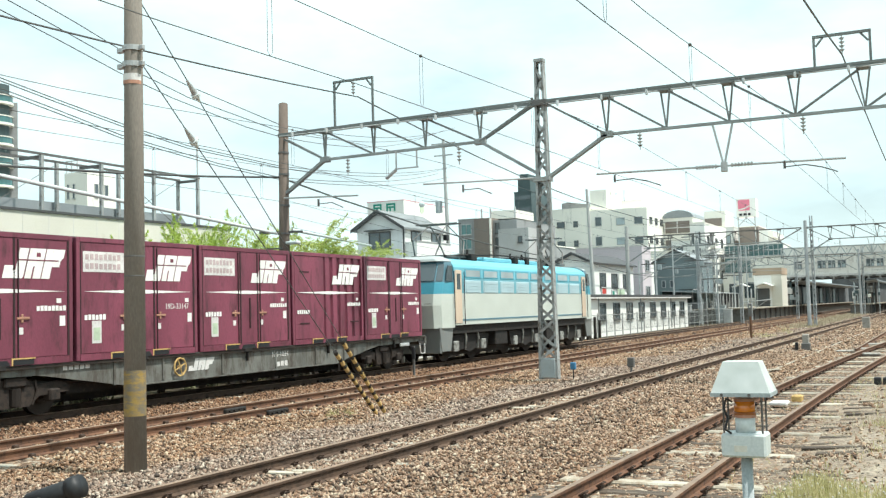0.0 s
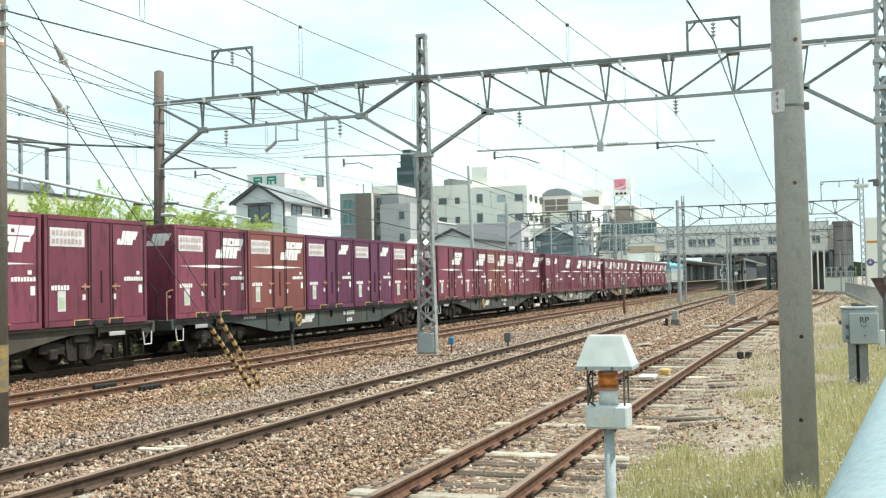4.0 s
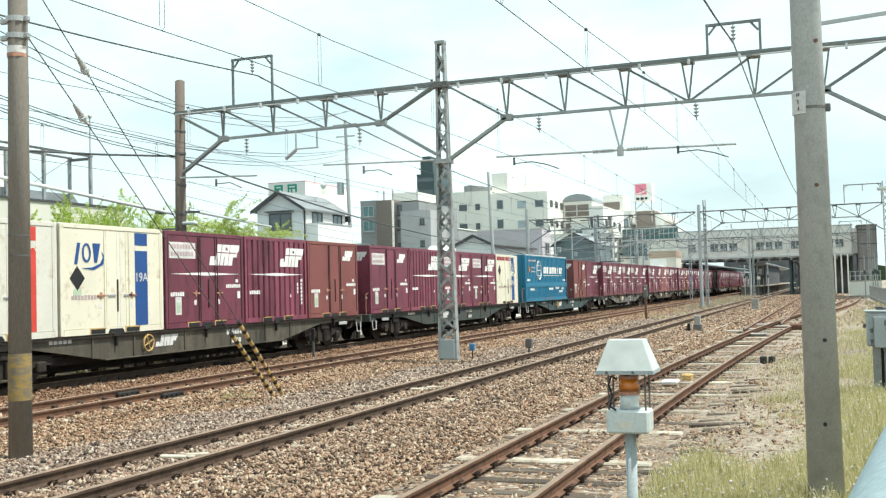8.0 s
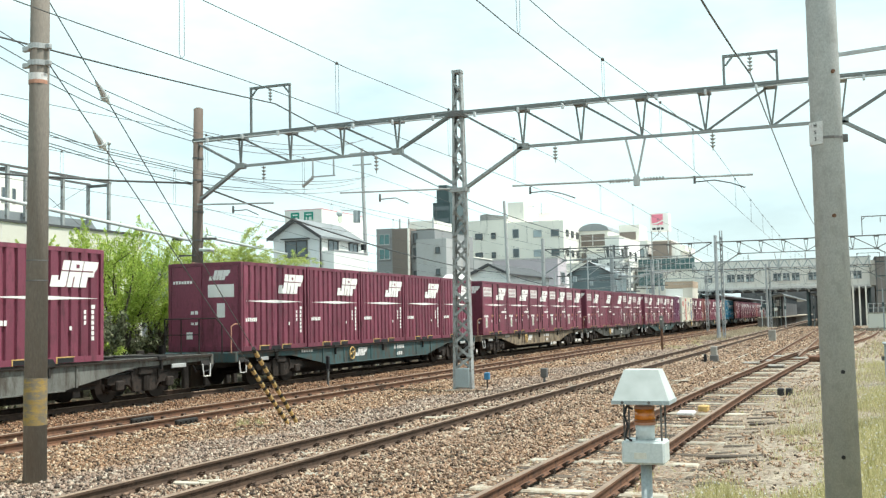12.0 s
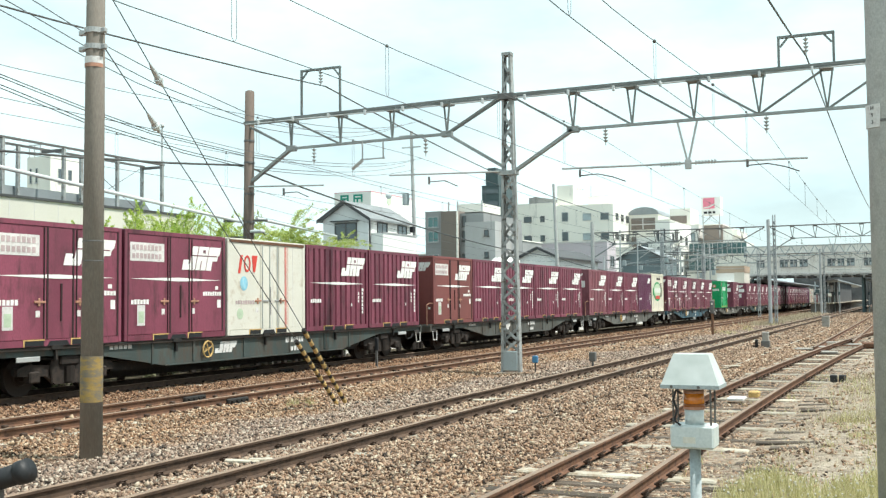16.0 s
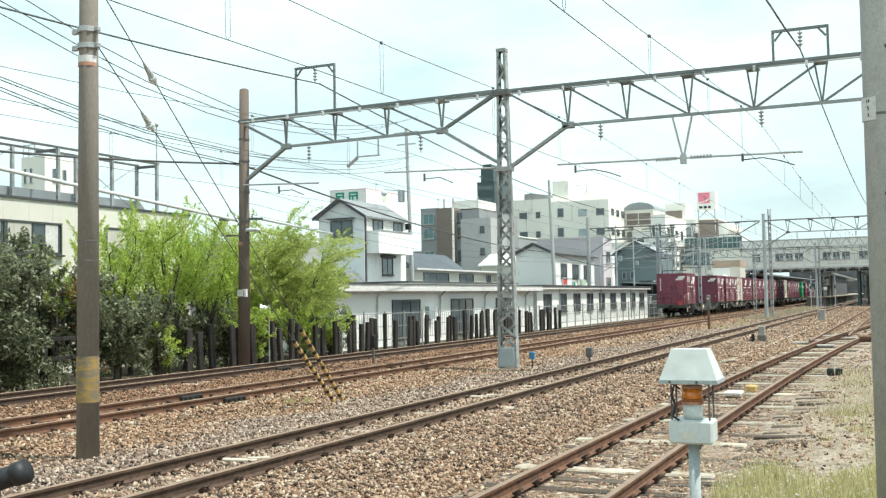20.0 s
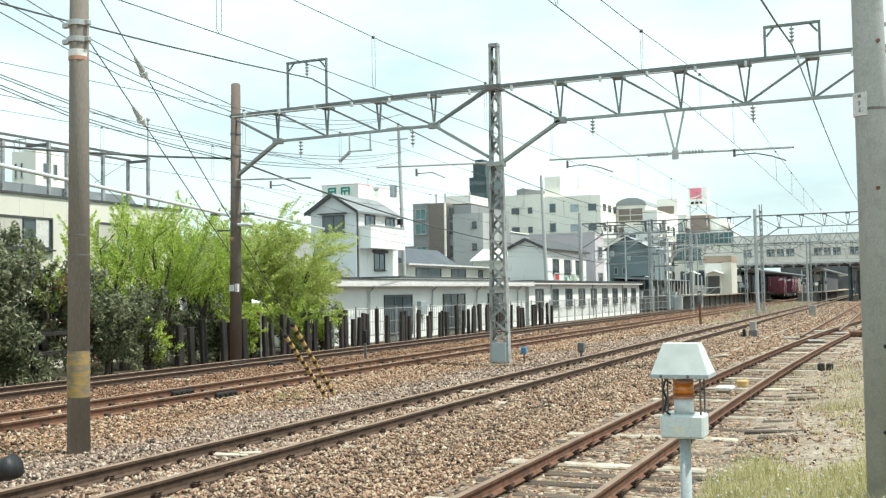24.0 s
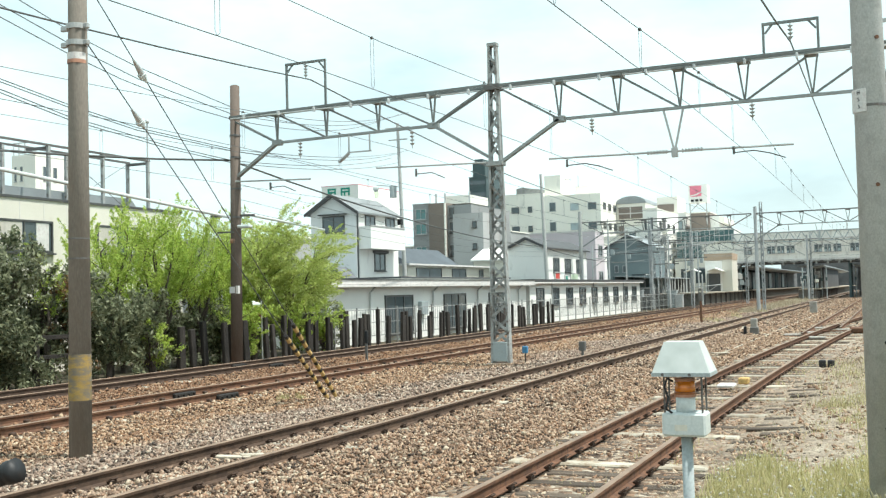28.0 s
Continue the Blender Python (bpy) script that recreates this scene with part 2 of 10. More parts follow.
    for mask, ramp in ((m1, rs), (m2, rl)):
        fx = n.new("ShaderNodeMix")
        fx.data_type = "RGBA"
        l.new(mask.outputs[0], fx.inputs[0])
        l.new(under, fx.inputs[6])
        l.new(ramp.outputs["Color"], fx.inputs[7])
        under = fx.outputs[2]
    l.new(under, bs.inputs["Base Color"])
    bs.inputs["Roughness"].default_value = 0.95
    b = n.new("ShaderNodeBump")
    b.inputs["Strength"].default_value, b.inputs["Distance"].default_value = 0.9, 0.05
    l.new(vo.outputs["Distance"], b.inputs["Height"])
    b.invert = True
    l.new(b.outputs[0], bs.inputs["Normal"])
    return m


def leaf_mat(name, a, b):
    m, nt, bs = nodes_of(name)
    n, l = nt.nodes, nt.links
    geo = n.new("ShaderNodeNewGeometry")
    rp = n.new("ShaderNodeValToRGB")
    rp.color_ramp.elements[0].color, rp.color_ramp.elements[1].color = (*a, 1), (*b, 1)
    l.new(geo.outputs["Random Per Island"], rp.inputs["Fac"])
    l.new(rp.outputs["Color"], bs.inputs["Base Color"])
    bs.inputs["Roughness"].default_value = 0.55
    tr = n.new("ShaderNodeBsdfTranslucent")
    l.new(rp.outputs["Color"], tr.inputs["Color"])
    ms = n.new("ShaderNodeMixShader")
    ms.inputs[0].default_value = 0.4
    l.new(bs.outputs[0], ms.inputs[1])
    l.new(tr.outputs[0], ms.inputs[2])
    l.new(ms.outputs[0], n["Material Output"].inputs["Surface"])
    return m


M = {}
M["stone"] = stone_mat()
M["ground"] = ground_mat()
M["rust"] = mat("rail_rust", (0.17, 0.085, 0.05), 0.85, 0.1, 8, 0.25, 0.3, (0.09, 0.05, 0.035), 0.55)
M["rail_old"] = mat("rail_dark_rust", (0.10, 0.062, 0.045), 0.8, 0.2, 8, 0.25, 0.3, (0.06, 0.04, 0.03), 0.55)
M["rail_brown"] = mat("rail_dull_brown", (0.105, 0.066, 0.045), 0.85, 0.1, 8, 0.25, 0.3, (0.06, 0.038, 0.028), 0.55)
M["railtop"] = mat("rail_worn_head", (0.255, 0.18, 0.13), 0.6, 0.25, 8, 0.18, 0.08, (0.20, 0.13, 0.09), 0.60)
M["wood"] = mat("sleeper_wood", (0.085, 0.064, 0.048), 0.9, 0, 5, 0.35, 0.6, (0.17, 0.14, 0.105), 0.64, per_object=0.35, stretch=(1, 6, 6))
M["pcsleeper"] = mat("sleeper_concrete", (0.42, 0.38, 0.31), 0.9, 0, 5, 0.2, 0.4, (0.25, 0.18, 0.12), 0.58, per_object=0.2)
M["clip"] = mat("clip_iron", (0.075, 0.048, 0.036), 0.75, 0.4, 20, 0.2, 0.2)
M["conc"] = mat("pole_concrete", (0.435, 0.44, 0.43), 0.9, 0, 9, 0.05, 0.08, (0.335, 0.335, 0.325), 0.60, stretch=(1, 1, 0.7), fine=90.0)
M["concbrown"] = mat("pole_brown_concrete", (0.235, 0.205, 0.175), 0.9, 0, 4, 0.12, 0.3, (0.20, 0.165, 0.135), 0.58, stretch=(1, 1, 0.25))
M["concold"] = mat("pole_dark_brown_concrete", (0.155, 0.122, 0.102), 0.9, 0, 3, 0.18, 0.3, (0.12, 0.088, 0.07), 0.58, stretch=(1, 1, 0.25))
M["block"] = mat("foundation_concrete", (0.36, 0.34, 0.31), 0.92, 0, 5, 0.2, 0.5, (0.22, 0.18, 0.14), 0.6)
M["galv"] = mat("galvanised_steel", (0.46, 0.465, 0.46), 0.55, 0.35, 5, 0.18, 0.1, (0.20, 0.15, 0.12), 0.68)
M["galvlight"] = mat("light_galvanised_steel", (0.55, 0.56, 0.56), 0.45, 0.5, 5, 0.14, 0.1)
M["steel"] = mat("weathered_grey_steel", (0.16, 0.155, 0.15), 0.6, 0.45, 5, 0.2, 0.1, (0.13, 0.09, 0.07), 0.64)
M["portal"] = mat("portal_grey_steel", (0.20, 0.215, 0.21), 0.6, 0.25, 5, 0.2, 0.1, (0.17, 0.13, 0.105), 0.66)
M["chord"] = mat("portal_pale_steel", (0.30, 0.32, 0.315), 0.6, 0.25, 5, 0.18, 0.1, (0.20, 0.16, 0.13), 0.66)
M["bogie"] = mat("bogie_brown_grime", (0.042, 0.030, 0.024), 0.85, 0.1, 8, 0.35, 0.3, (0.016, 0.014, 0.013), 0.55)
M["cabinetleg"] = mat("cabinet_leg_grey", (0.23, 0.24, 0.235), 0.6, 0.1, 6, 0.12, 0.1, (0.14, 0.11, 0.09), 0.66)
M["mastlight"] = mat("pale_mast_steel", (0.40, 0.415, 0.425), 0.6, 0.2, 5, 0.16, 0.1, (0.20, 0.15, 0.12), 0.68)
M["mast"] = mat("mast_grey_steel", (0.37, 0.38, 0.375), 0.6, 0.25, 6, 0.22, 0.1, (0.12, 0.085, 0.06), 0.60)
M["iron"] = mat("dark_underframe", (0.020, 0.018, 0.017), 0.8, 0.1, 8, 0.3, 0.3, (0.06, 0.042, 0.03), 0.62)
M["wheel"] = mat("wheel_steel", (0.038, 0.030, 0.026), 0.6, 0.6, 8, 0.2, 0.2)
M["insul"] = mat("insulator_porcelain", (0.40, 0.40, 0.39), 0.25, 0, 10, 0.1, 0.0)
M["wire"] = mat("weathered_wire", (0.12, 0.12, 0.115), 0.5, 0.6, 10, 0.1, 0.0)
M["maroon"] = mat("container_maroon", (0.192, 0.047, 0.076), 0.45, 0, 4, 0.20, 0.06, (0.080, 0.025, 0.034), 0.60, per_object=0.20, spec=0.45, stretch=(1, 1, 0.28))
M["brown"] = mat("container_faded_brown", (0.20, 0.065, 0.060), 0.55, 0, 3, 0.14, 0.06, (0.13, 0.05, 0.04), 0.66, per_object=0.08, stretch=(1, 1, 0.4))
M["purple"] = mat("container_purple", (0.135, 0.035, 0.085), 0.45, 0, 4, 0.16, 0.06, (0.07, 0.025, 0.04), 0.60, per_object=0.12, stretch=(1, 1, 0.28))
M["faded"] = mat("container_faded_maroon", (0.235, 0.085, 0.105), 0.6, 0, 4, 0.16, 0.06, (0.13, 0.04, 0.055), 0.60, per_object=0.10, stretch=(1, 1, 0.28))
M["pale"] = mat("container_bleached_maroon", (0.36, 0.16, 0.15), 0.65, 0, 4, 0.18, 0.08, (0.16, 0.035, 0.05), 0.56, stretch=(1, 1, 0.3))
M["marsh"] = mat("white_stencil", (0.78, 0.77, 0.74), 0.6, 0, 12, 0.08, 0.0, (0.62, 0.52, 0.50), 0.68)
M["plate"] = mat("white_label", (0.66, 0.64, 0.62), 0.6, 0, 14, 0.12, 0.0, (0.45, 0.38, 0.37), 0.62)
M["dimmark"] = mat("faint_stencil", (0.46, 0.36, 0.36), 0.7, 0, 14, 0.2, 0.0)
M["eco"] = mat("pale_green_sticker", (0.50, 0.60, 0.44), 0.6, 0, 14, 0.2, 0.0)
M["seal"] = mat("door_seal", (0.035, 0.018, 0.020), 0.8, 0, 8, 0.2, 0.0)
M["handle"] = mat("orange_lock_handle", (0.42, 0.22, 0.15), 0.55, 0.2, 20, 0.2, 0.0)
M["yellow"] = mat("yellow_paint", (0.62, 0.42, 0.06), 0.6, 0, 10, 0.15, 0.1, (0.25, 0.18, 0.08), 0.62)
M["roof"] = mat("container_roof", (0.12, 0.05, 0.06), 0.7, 0, 3, 0.2, 0.1)
M["redband"] = mat("faded_red", (0.30, 0.035, 0.04), 0.6, 0, 8, 0.15, 0.05, (0.45, 0.30, 0.26), 0.6)
M["blue31"] = mat("container_blue", (0.026, 0.19, 0.315), 0.45, 0, 3, 0.10, 0.06, (0.02, 0.11, 0.18), 0.7)
M["green"] = mat("container_green", (0.012, 0.33, 0.115), 0.42, 0, 3, 0.10, 0.06, (0.02, 0.22, 0.09), 0.7)
M["stripered"] = mat("faded_stripe_red", (0.52, 0.19, 0.16), 0.6, 0, 10, 0.2, 0.0, (0.66, 0.5, 0.45), 0.62)
M["stickerblue"] = mat("pale_blue_sticker", (0.22, 0.46, 0.58), 0.6, 0, 14, 0.25, 0.0, (0.5, 0.62, 0.6), 0.6)
M["cream"] = mat("container_cream", (0.74, 0.69, 0.56), 0.5, 0, 3, 0.07, 0.05, (0.46, 0.36, 0.24), 0.66)
M["white"] = mat("container_white", (0.66, 0.635, 0.56), 0.5, 0, 3, 0.07, 0.05, (0.46, 0.38, 0.29), 0.66)
M["markblue"] = mat("marking_blue", (0.02, 0.075, 0.25), 0.5, 0, 10, 0.1, 0.0)
M["markred"] = mat("marking_red", (0.60, 0.06, 0.045), 0.5, 0, 10, 0.1, 0.0)
M["markgreen"] = mat("marking_green", (0.03, 0.30, 0.10), 0.5, 0, 10, 0.1, 0.0)
M["markorange"] = mat("marking_orange", (0.62, 0.26, 0.03), 0.5, 0, 10, 0.1, 0.0)
M["black"] = mat("black_paint", (0.018, 0.018, 0.02), 0.5, 0, 10, 0.2, 0.05)
for key, c in (("w_grey", (0.16, 0.16, 0.145)), ("w_tan", (0.28, 0.215, 0.145)), ("w_pale", (0.27, 0.27, 0.245)), ("w_green", (0.055, 0.072, 0.068)), ("w_teal", (0.05, 0.10, 0.105)), ("w_khaki", (0.11, 0.093, 0.070)), ("w_blue", (0.045, 0.125, 0.175)), ("w_dark", (0.085, 0.09, 0.082))):
    M[key] = mat("wagon_" + key[2:] + "_paint", c, 0.68, 0.0, 4, 0.28, 0.12, (0.070, 0.058, 0.047), 0.54, per_object=0.10, stretch=(1, 1, 0.35))
M["locoblue"] = mat("loco_teal", (0.075, 0.32, 0.42), 0.35, 0, 3, 0.08, 0.03)
M["locoslate"] = mat("loco_slate_front", (0.10, 0.20, 0.25), 0.4, 0, 3, 0.08, 0.03)
M["locoroof"] = mat("loco_cab_roof_grey", (0.40, 0.43, 0.43), 0.5, 0, 3, 0.10, 0.03, (0.30, 0.31, 0.30), 0.62)
M["lococyan"] = mat("loco_cyan_roof", (0.16, 0.445, 0.54), 0.45, 0, 3, 0.10, 0.03, (0.22, 0.48, 0.55), 0.68)
M["lococream"] = mat("loco_cream", (0.55, 0.58, 0.53), 0.4, 0, 3, 0.06, 0.03, (0.48, 0.48, 0.42), 0.70)
M["locogrey"] = mat("loco_skirt_grey", (0.19, 0.20, 0.195), 0.5, 0, 3, 0.1, 0.05, (0.25, 0.22, 0.19), 0.62)
M["louvre"] = mat("loco_louvre", (0.42, 0.55, 0.59), 0.5, 0, 3, 0.08, 0.03)
M["bogiegrey"] = mat("dirty_bogie_grey", (0.34, 0.34, 0.32), 0.7, 0, 6, 0.25, 0.1, (0.08, 0.07, 0.06), 0.55)
M["locodoor"] = mat("loco_cab_door", (0.60, 0.47, 0.36), 0.5, 0, 3, 0.1, 0.03)
M["glass"] = glass_mat("window_glass", (0.075, 0.095, 0.105))
M["glasslight"] = glass_mat("curtained_glass", (0.36, 0.42, 0.44), 0.15)
M["glassgreen"] = glass_mat("green_glass", (0.06, 0.16, 0.16), 0.1)
M["lamphood"] = mat("frosted_hood_plastic", (0.56, 0.59, 0.57), 0.35, 0, 5, 0.04, 0.0, (0.46, 0.48, 0.45), 0.72, fine=9.0)
M["lampwhite"] = mat("white_plastic", (0.60, 0.64, 0.635), 0.4, 0, 6, 0.04, 0.03, (0.42, 0.44, 0.41), 0.72)
M["boxgrey"] = mat("grey_cabinet_paint", (0.36, 0.40, 0.41), 0.5, 0, 6, 0.08, 0.05, (0.28, 0.26, 0.22), 0.68)
M["bark"] = mat("bark", (0.075, 0.06, 0.05), 0.95, 0, 8, 0.3, 0.8, (0.14, 0.12, 0.10), 0.62)
M["oldpost"] = mat("old_sleeper_post", (0.030, 0.025, 0.022), 0.9, 0, 6, 0.35, 0.7, (0.09, 0.075, 0.062), 0.65, per_object=0.3, stretch=(4, 4, 0.6))
M["leaf"] = leaf_mat("spring_leaf", (0.21, 0.345, 0.045), (0.68, 0.765, 0.18))
M["leaffresh"] = leaf_mat("pale_spring_leaf", (0.27, 0.36, 0.07), (0.70, 0.75, 0.26))
# the pale end of the range paints glossy highlights on random leaves
M["leafdark"] = leaf_mat("evergreen_leaf", (0.046, 0.066, 0.032), (0.33, 0.345, 0.205))
M["grass"] = leaf_mat("dry_grass", (0.29, 0.275, 0.095), (0.67, 0.60, 0.34))
M["straw"] = leaf_mat("dry_straw", (0.24, 0.19, 0.12), (0.58, 0.51, 0.37))
M["flower"] = leaf_mat("grass_heads", (0.55, 0.52, 0.42), (0.75, 0.73, 0.66))
M["curtain"] = mat("curtain_beige", (0.50, 0.47, 0.42), 0.8, 0, 8, 0.12, 0.2, stretch=(1, 4, 0.2))
M["wallcream"] = mat("factory_wall", (0.66, 0.63, 0.555), 0.85, 0, 2, 0.05, 0.1, (0.57, 0.53, 0.45), 0.68, stretch=(1, 1, 0.3))
M["wallwhite"] = mat("white_render", (0.82, 0.81, 0.775), 0.85, 0, 2, 0.05, 0.1, (0.57, 0.56, 0.53), 0.68, stretch=(1, 1, 0.3))
M["walllight"] = mat("pale_concrete_wall", (0.86, 0.83, 0.755), 0.88, 0, 0.8, 0.06, 0.1, (0.52, 0.51, 0.47), 0.68, stretch=(1, 1, 0.3))
M["wallgrey"] = mat("grey_wall", (0.30, 0.305, 0.305), 0.88, 0, 1, 0.08, 0.1, (0.28, 0.28, 0.27), 0.66, stretch=(1, 1, 0.3))
M["wallbeige"] = mat("beige_wall", (0.43, 0.425, 0.42), 0.88, 0, 1, 0.08, 0.1, (0.36, 0.33, 0.29), 0.66, stretch=(1, 1, 0.3))
M["wallbrown"] = mat("brown_wall", (0.23, 0.19, 0.165), 0.88, 0, 1, 0.1, 0.1, (0.17, 0.14, 0.12), 0.66, stretch=(1, 1, 0.3))
M["wallpink"] = mat("pale_lilac_wall", (0.60, 0.54, 0.57), 0.88, 0, 1, 0.06, 0.1, stretch=(1, 1, 0.3))
M["walldark"] = mat("dark_green_grey_wall", (0.07, 0.10, 0.105), 0.8, 0, 1, 0.1, 0.1)
M["wallblue"] = mat("slate_blue_wall", (0.16, 0.20, 0.21), 0.85, 0, 1, 0.1, 0.1)
M["tileroof"] = mat("grey_roof_tiles", (0.17, 0.18, 0.19), 0.6, 0, 3, 0.15, 0.3)
M["slate"] = mat("blue_grey_slates", (0.085, 0.10, 0.115), 0.75, 0, 4, 0.2, 0.3)
M["houseroof"] = mat("weathered_roof_tiles", (0.23, 0.245, 0.25), 0.6, 0, 3, 0.15, 0.3)
M["metalroof"] = mat("grey_metal_roof", (0.30, 0.32, 0.33), 0.5, 0.3, 3, 0.12, 0.1)
M["eave"] = mat("dark_eave", (0.07, 0.07, 0.072), 0.6, 0, 3, 0.15, 0.1)
M["frame"] = mat("dark_window_frame", (0.09, 0.09, 0.09), 0.45, 0.3, 8, 0.1, 0.0)
M["frame_light"] = mat("aluminium_window_frame", (0.42, 0.43, 0.43), 0.4, 0.5, 8, 0.1, 0.0)
M["pink"] = mat("pink_sign", (0.74, 0.22, 0.30), 0.5, 0, 8, 0.05, 0.0)
M["signgreen"] = mat("green_sign", (0.02, 0.27, 0.20), 0.5, 0, 8, 0.05, 0.0)
M["teal"] = mat("teal_panel", (0.09, 0.17, 0.17), 0.45, 0, 3, 0.1, 0.0)
M["amber"] = mat("amber_lens", (0.58, 0.17, 0.012), 0.15, 0, 10, 0.2, 0.0, spec=0.8)
M["fence"] = mat("fence_steel", (0.33, 0.33, 0.32), 0.6, 0.4, 6, 0.15, 0.05)
M["red"] = mat("red_disc", (0.42, 0.05, 0.05), 0.5, 0, 8, 0.1, 0.0)
# concrete coloured darker for the shade below the platform edge
M["platform"] = mat("platform_shaded_concrete", (0.15, 0.145, 0.13), 0.9, 0, 2, 0.15, 0.2, (0.08, 0.075, 0.065), 0.60)
# dark paint that carries the shade under roofs and in openings; some cabinets too
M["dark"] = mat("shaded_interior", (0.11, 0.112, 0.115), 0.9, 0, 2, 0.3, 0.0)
M["guardyellow"] = mat("faded_guard_yellow", (0.56, 0.37, 0.14), 0.75, 0, 30, 0.25, 0.1, (0.16, 0.10, 0.06), 0.60)
M["guardblack"] = mat("faded_guard_black", (0.022, 0.019, 0.018), 0.7, 0, 30, 0.3, 0.1, (0.12, 0.08, 0.05), 0.64)
M["pipepaint"] = mat("pale_pipe_paint", (0.37, 0.455, 0.475), 0.35, 0.1, 3, 0.08, 0.05, (0.46, 0.52, 0.53), 0.66)
M["gable"] = mat("pale_grey_siding", (0.72, 0.73, 0.73), 0.85, 0, 2, 0.05, 0.1, (0.40, 0.40, 0.39), 0.68, stretch=(1, 1, 3))

# ---------------------------------------------------------------- mesh tools
class Mesh:
    """Collects corners and faces for one mesh; the second material marks chosen faces."""

    def __init__(self):
        self.v, self.f, self.mi = [], [], []

    def add(self, vs, fs, mi=0):
        k = len(self.v)
        self.v += [tuple(p) for p in vs]
        self.f += [tuple(i + k for i in f) for f in fs]
        self.mi += [mi] * len(fs)
        return self

    def box(self, x0, y0, z0, x1, y1, z1, mi=0):
        return self.add([(x0, y0, z0), (x1, y0, z0), (x1, y1, z0), (x0, y1, z0), (x0, y0, z1), (x1, y0, z1), (x1, y1, z1), (x0, y1, z1)],
                        [(0, 3, 2, 1), (4, 5, 6, 7), (0, 1, 5, 4), (1, 2, 6, 5), (2, 3, 7, 6), (3, 0, 4, 7)], mi)

    def soft(self, x0, y0, z0, x1, y1, z1, c=0.02, mi=0):
        """A box with chamfered edges."""
        v, ix = [], {}
        X, Y, Z = (x0, x1), (y0, y1), (z0, z1)
        for a in (0, 1):
            for b in (0, 1):
                for d in (0, 1):
                    s = (1 - 2 * a, 1 - 2 * b, 1 - 2 * d)
                    for ax in range(3):
                        p = [X[a], Y[b], Z[d]]
                        for j in range(3):
                            if j != ax:
                                p[j] += s[j] * c
                        ix[a, b, d, ax] = len(v)
                        v.append(p)
        f = []

        def q(ids):
            c0 = Vector(((x0 + x1) / 2, (y0 + y1) / 2, (z0 + z1) / 2))
            ps = [Vector(v[i]) for i in ids]
            nrm = (ps[1] - ps[0]).cross(ps[2] - ps[0])
            f.append(ids if nrm.dot(sum(ps, Vector()) / len(ps) - c0) > 0 else ids[::-1])
        for a in (0, 1):
            q([ix[a, 0, 0, 0], ix[a, 1, 0, 0], ix[a, 1, 1, 0], ix[a, 0, 1, 0]])
            q([ix[0, a, 0, 1], ix[1, a, 0, 1], ix[1, a, 1, 1], ix[0, a, 1, 1]])
            q([ix[0, 0, a, 2], ix[1, 0, a, 2], ix[1, 1, a, 2], ix[0, 1, a, 2]])
            for b in (0, 1):
                q([ix[a, b, 0, 0], ix[a, b, 1, 0], ix[a, b, 1, 1], ix[a, b, 0, 1]])
                q([ix[a, 0, b, 0], ix[a, 1, b, 0], ix[a, 1, b, 2], ix[a, 0, b, 2]])
                q([ix[0, a, b, 1], ix[1, a, b, 1], ix[1, a, b, 2], ix[0, a, b, 2]])
                for d in (0, 1):
                    q([ix[a, b, d, 0], ix[a, b, d, 1], ix[a, b, d, 2]])
        return self.add(v, f, mi)

    def tube(self, p, q, r, r2=None, n=10, mi=0, caps=True):
        p, q = Vector(p), Vector(q)
        r2 = r if r2 is None else r2
        d = (q - p).normalized()
        u = d.orthogonal().normalized()
        w = d.cross(u)
        vs = [p + (u * math.cos(6.28318 * i / n) + w * math.sin(6.28318 * i / n)) * r for i in range(n)]
        vs += [q + (u * math.cos(6.28318 * i / n) + w * math.sin(6.28318 * i / n)) * r2 for i in range(n)]
        fs = [(i, (i + 1) % n, n + (i + 1) % n, n + i) for i in range(n)]
        if caps:
            fs += [tuple(range(n - 1, -1, -1)), tuple(range(n, 2 * n))]
        return self.add(vs, fs, mi)

    def path(self, pts, r, n=6, mi=0):
        """One unbroken tube through the points."""
        pts = [Vector(p) for p in pts]
        u = None
        vs, fs = [], []
        for i, p in enumerate(pts):
            d = (pts[min(i + 1, len(pts) - 1)] - pts[max(i - 1, 0)]).normalized()
            u = d.orthogonal().normalized() if u is None else (u - d * u.dot(d)).normalized()
            w = d.cross(u)
            vs += [p + (u * math.cos(6.28318 * k / n) + w * math.sin(6.28318 * k / n)) * r for k in range(n)]
        for i in range(len(pts) - 1):
            fs += [(i * n + k, i * n + (k + 1) % n, (i + 1) * n + (k + 1) % n, (i + 1) * n + k) for k in range(n)]
        e = (len(pts) - 1) * n
        fs += [tuple(range(n - 1, -1, -1)), tuple(range(e, e + n))]
        return self.add(vs, fs, mi)

    def bar(self, p, q, w, t, up=(0, 0, 1), mi=0):
        """A flat bar of width w (along up, roughly) and thickness t between two points."""
        p, q, up = Vector(p), Vector(q), Vector(up)
        d = (q - p).normalized()
        s = d.cross(up)
        s = s.normalized() if s.length > 1e-4 else d.orthogonal().normalized()
        h = s.cross(d)
        o = [s * (t / 2) * a + h * (w / 2) * b for a, b in ((-1, -1), (1, -1), (1, 1), (-1, 1))]
        return self.add([p + x for x in o] + [q + x for x in o], [(0, 1, 5, 4), (1, 2, 6, 5), (2, 3, 7, 6), (3, 0, 4, 7), (3, 2, 1, 0), (4, 5, 6, 7)], mi)

